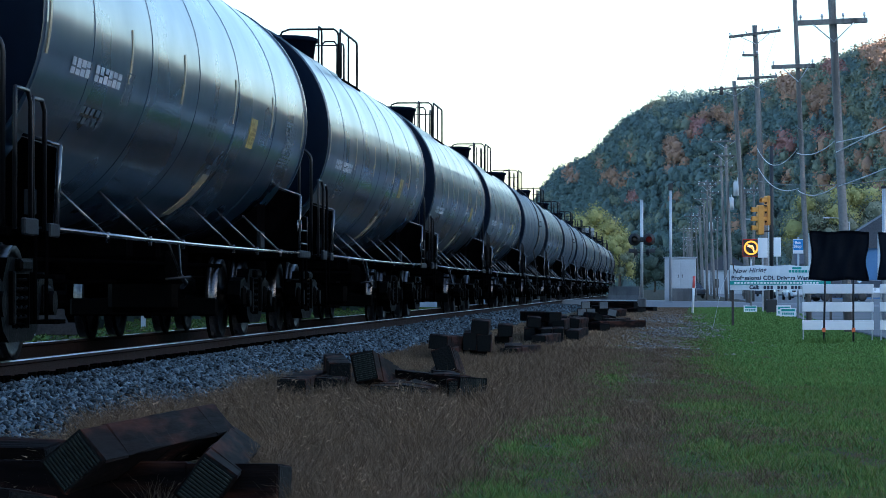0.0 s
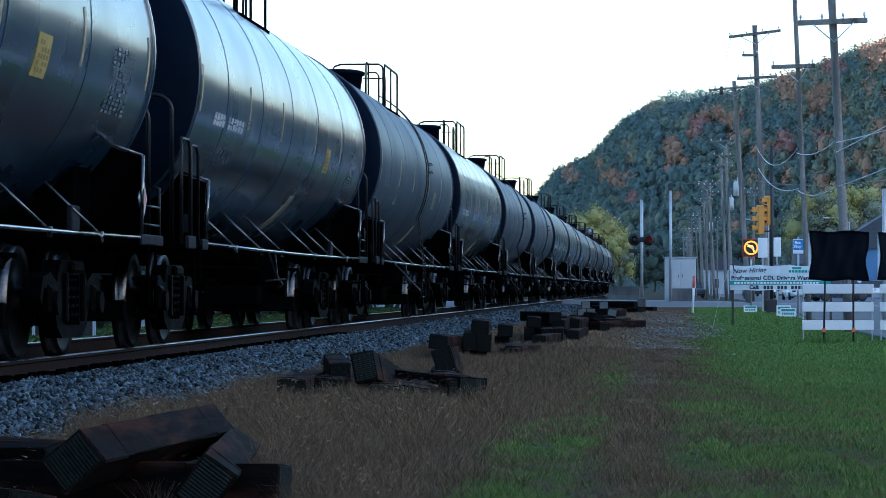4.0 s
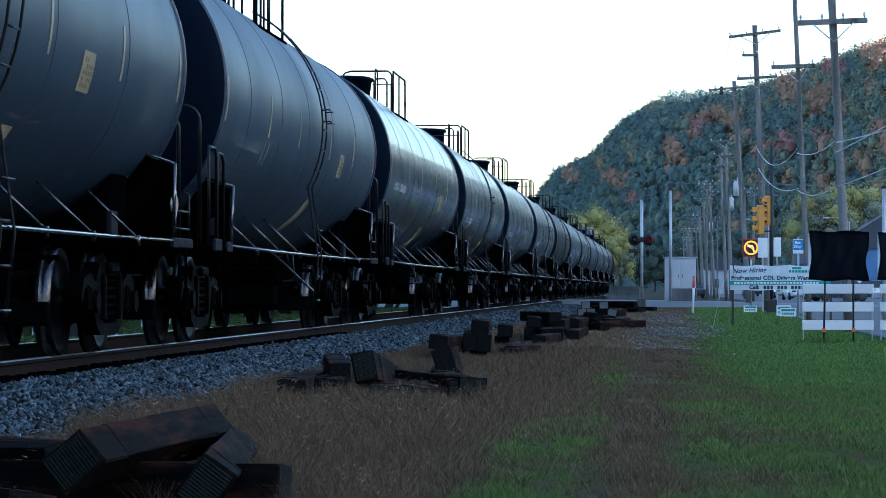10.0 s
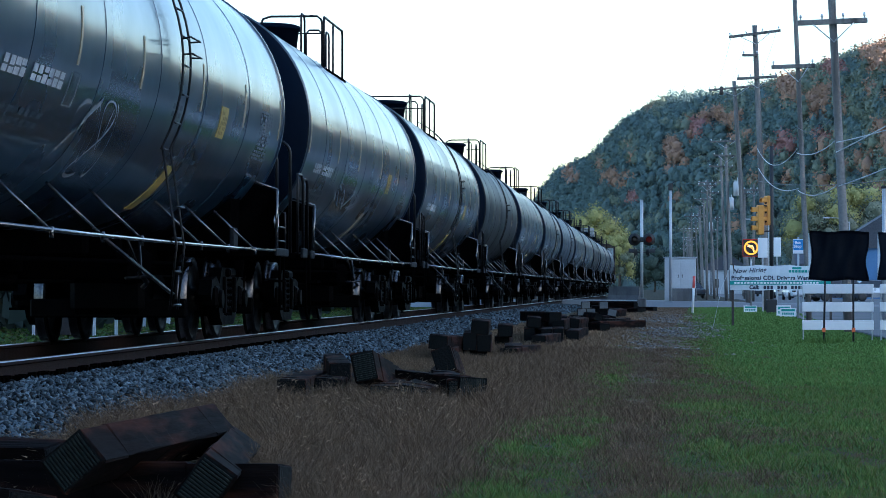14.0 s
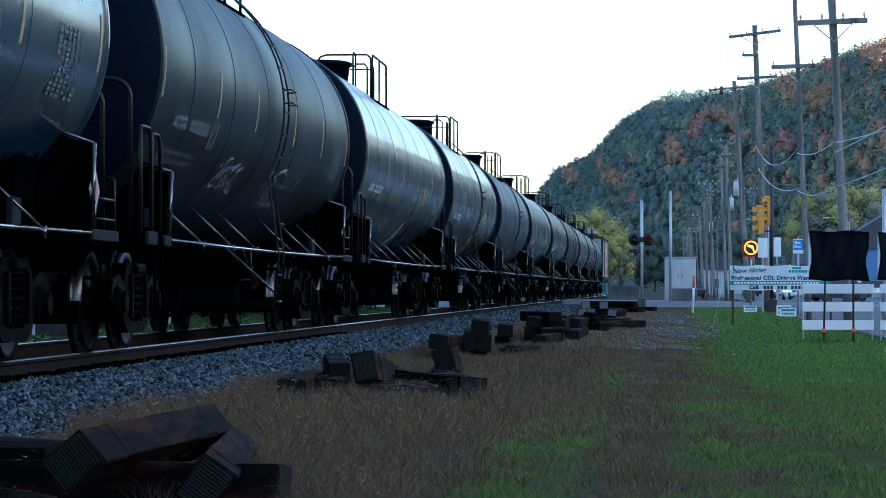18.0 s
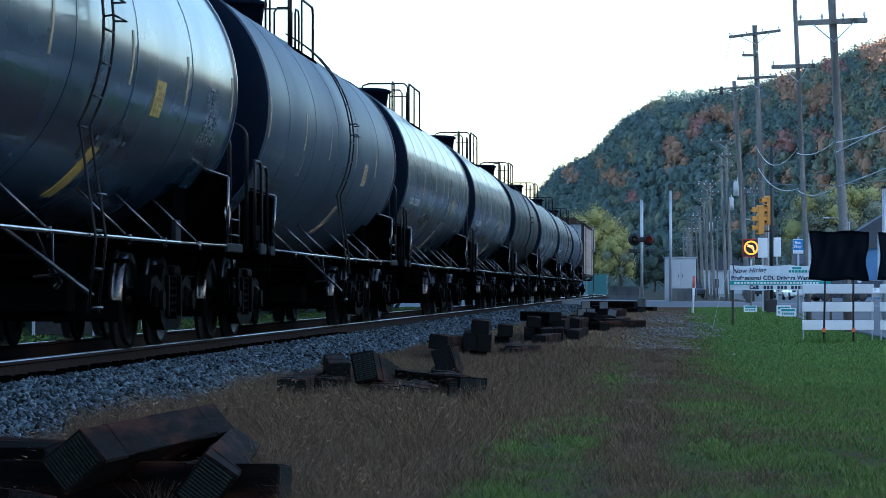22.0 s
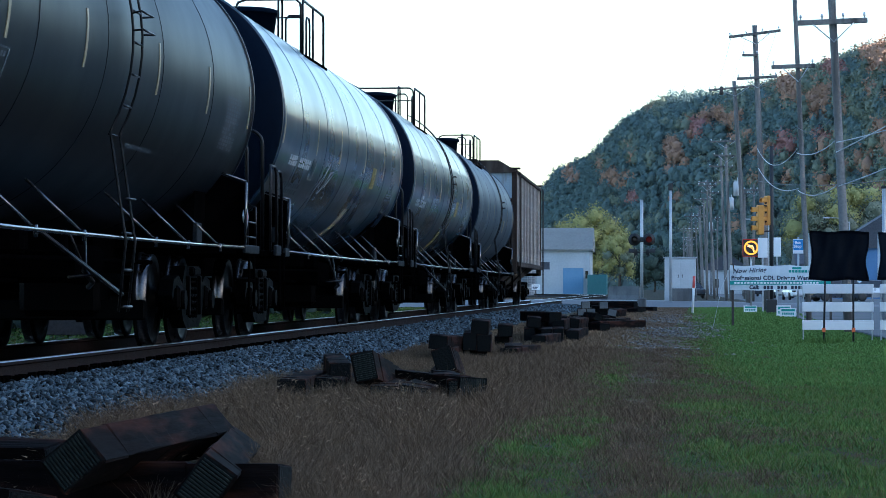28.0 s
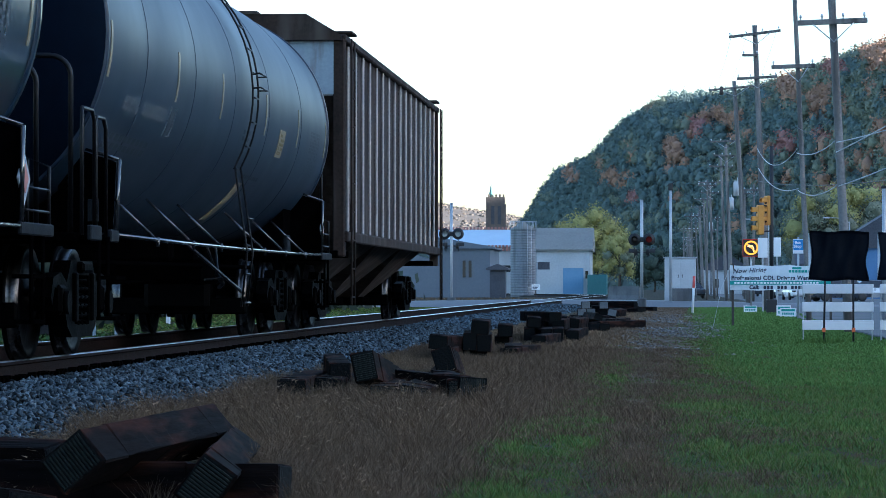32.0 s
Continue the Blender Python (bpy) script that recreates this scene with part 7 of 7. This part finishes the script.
def grass(name, label, spans, mats, seed, dry, lean=0.5):
    """spans: x from, x to at the near and at the far edge, y from, y to, blades per square metre, height, width."""
    rng = np.random.default_rng(seed)
    V, MI = [], []
    for xa, xb, xc, xd, y0, y1, dens, h, wd in spans:
        n = int(dens * (y1 - y0) * max(xb - xa, xd - xc))
        y = rng.uniform(y0, y1, n)
        t = (y - y0) / (y1 - y0)
        x = (xa + (xc - xa) * t) + rng.random(n) * ((xb + (xd - xb) * t) - (xa + (xc - xa) * t))
        g = turf(x, y)
        tall = np.clip(1.25 - g * 1.1, 0.35, 1.1) if dry else 0.6 + 0.5 * g
        keep = rng.random(n) < (np.clip(1.0 - g, 0.05, 1) if dry else np.clip(g, 0.02, 1) * np.clip(0.72 + 0.6 * patch(x * 5.1 + 3, y * 4.3), 0.34, 1))
        mid = np.interp(y, [12, 25, 44, 60, 80, 125], [-0.24, -0.26, -0.1, -0.2, -0.5, -0.4]) - 0.04 * np.sin(y * 0.9) - 0.03 * np.sin(y * 2.3 + 1)
        worn = np.exp(-((x - mid) / np.interp(y, [12, 30, 50, 64, 90, 125], [0.12, 0.17, 0.4, 0.6, 0.7, 0.9])) ** 2)
        keep &= rng.random(n) > worn * (0.08 if dry else 0.55)
        keep &= (y > 13.5 + 0.25 * np.sin(x * 9)) | (x > -1.62)
        x, y, tall = x[keep], y[keep], tall[keep]
        if dry:
            tall = tall * np.interp(x, [-1.7, -0.7, -0.4], [1.0, 0.55, 0.42])
        n = len(x)
        a = rng.uniform(0, 6.28, n)
        hh = h * rng.uniform(0.35, 1.3, n) * tall * np.clip(1 + 0.4 * patch(x * 2.3 + 7, y * 2.3), 0.55, 1.6)
        ww = wd * rng.uniform(0.6, 1.5, n)
        dx, dy = np.cos(a) * ww, np.sin(a) * ww * 0.4
        la = rng.uniform(0, 6.28, n)
        lr = hh * lean * np.sqrt(rng.random(n)) * 1.3
        lx, ly = np.cos(la) * lr, np.sin(la) * lr
        z = ground_z(y) - 0.004
        V.append(np.stack([np.stack([x - dx, y - dy, z], 1), np.stack([x + dx, y + dy, z], 1), np.stack([x + lx, y + ly, z + hh], 1)], 1).reshape(-1, 3))
        MI.append(rng.integers(0, len(mats), n))
        if dry and wd < 0.003:
            k = rng.random(n) < 0.05
            tip = np.stack([x + lx, y + ly, z + hh], 1)[k]
            m = len(tip)
            s = np.stack([rng.normal(0, 1, m) * wd * 1.0, rng.normal(0, 1, m) * wd, rng.normal(0, 1, m) * wd], 1)
            up = np.stack([lx[k] * 0.2, ly[k] * 0.2, np.full(m, wd * 5)], 1)
            V.append(np.stack([tip - s, tip + s, tip + up], 1).reshape(-1, 3))
            MI.append(np.zeros(m, dtype=int))
    V = np.concatenate(V)
    ob = mesh_from(name, V, np.arange(len(V)).reshape(-1, 3), mats, np.concatenate(MI))
    tagged(ob, label, "grass", kind="stuff")


M_G1 = mat("grass_green", (0.082, 0.144, 0.030), (0.128, 0.195, 0.042), 2, 0.7, 0, 0, 6, 0.34, spec=0.1)
M_G2 = mat("grass_olive", (0.13, 0.142, 0.042), (0.18, 0.175, 0.058), 2, 0.7, 0, 0, 6, 0.34, spec=0.1)
M_G3 = mat("grass_shade_green", (0.075, 0.135, 0.048), (0.115, 0.18, 0.062), 2, 0.7, 0, 0, 6, 0.32, spec=0.1)
M_G4 = mat("lawn_green", (0.098, 0.188, 0.048), (0.142, 0.248, 0.064), 2, 0.7, 0, 0, 6, 0.15, spec=0.1)
M_D1 = mat("grass_straw", (0.178, 0.126, 0.078), (0.25, 0.18, 0.11), 2, 0.8, 0, 0, 6, 0.35, spec=0.1)
M_D2 = mat("grass_brown", (0.086, 0.058, 0.037), (0.133, 0.092, 0.058), 2, 0.8, 0, 0, 6, 0.35, spec=0.1)
grass("dry_grass", "tall dry brown grass round the discarded ties", [
    (-3.55, 1.5, -3.55, 2.0, 11.5, 17.0, 7000, 0.12, 0.0017),
    (-3.55, 2.0, -3.55, 2.6, 17.0, 27.0, 4000, 0.12, 0.0024),
    (-3.6, 2.4, -3.6, 2.8, 27.0, 44.0, 2600, 0.075, 0.0036),
    (-22.0, -9.0, -27.0, -9.5, 163.0, 285.0, 22, 0.24, 0.06)], [M_D1, M_D2, M_D2, M_D2], 31, True, 0.95)
grass("straw_grass", "pale dry straw grass between the ties and the crossing", [
    (-3.6, 2.4, -3.6, 2.8, 44.0, 80.0, 560, 0.05, 0.0075),
    (-3.4, 2.2, -2.6, 2.4, 80.0, 140.0, 110, 0.065, 0.015)], [M_D1, M_D1, M_D2], 33, True, 0.95)
grass("green_grass", "short green turf with worn patches", [
    (-1.9, 1.5, -2.0, 2.0, 11.5, 17.0, 9500, 0.034, 0.0034),
    (-2.0, 2.0, -2.2, 2.9, 17.0, 27.0, 5200, 0.034, 0.0048),
    (-2.2, 0.9, -1.4, 0.9, 27.0, 44.0, 2400, 0.032, 0.0075),
    (0.9, 2.9, 0.9, 3.4, 27.0, 36.0, 900, 0.034, 0.0065),
    (-1.4, 0.9, 0.3, 0.9, 44.0, 75.0, 900, 0.032, 0.015),
    (-15.5, -8.6, -15.5, -8.6, 36.0, 140.0, 60, 0.035, 0.05)], [M_G1, M_G1, M_G2, M_G3], 32, False, 0.9)
# Brighter green than the nearer turf.
grass("mown_lawn", "smooth, brighter green lawn towards the street", [
    (1.1, 2.1, 0.8, 2.9, 19.0, 27.0, 1500, 0.028, 0.0055),
    (0.8, 2.9, 0.7, 4.4, 27.0, 44.0, 2400, 0.026, 0.0085),
    (0.7, 3.9, 0.6, 3.9, 44.0, 75.0, 1000, 0.026, 0.016),
    (0.2, 3.9, 1.0, 5.4, 75.0, 140.0, 320, 0.034, 0.03)], [M_G4, M_G4, M_G1], 34, False, 0.95)
tuft = thing("weed_tuft", "dark green weed tuft at the sign post", "weeds", pose(2.78, 49.0, 0.0))
tagged(part("foliage", WEED, M_G1, tuft), kind="stuff")


# ---- what moves ----
def travel(t):
    """Metres rolled since the start: steady, with a slight surge as the slack runs in."""
    return SPEED * t + 0.42 * min(1.0, max(0.0, (t - 25.0) / 3.5))


def motions():
    """The train rolls past; its wheels turn with it."""
    for ob, s in train:
        walk(ob, [(t / 2, car_pose(s - travel(t / 2))) for t in range(0, 65)])
        for w in ob.children_recursive:
            if w.name.startswith("wheel_set"):
                y = w.location.y
                walk(w, [(f / 30, Matrix.Translation((0, y, WHEEL_R)) @ Matrix.Rotation(travel(f / 30) / WHEEL_R, 4, "X")) for f in range(0, 961)])


motions()
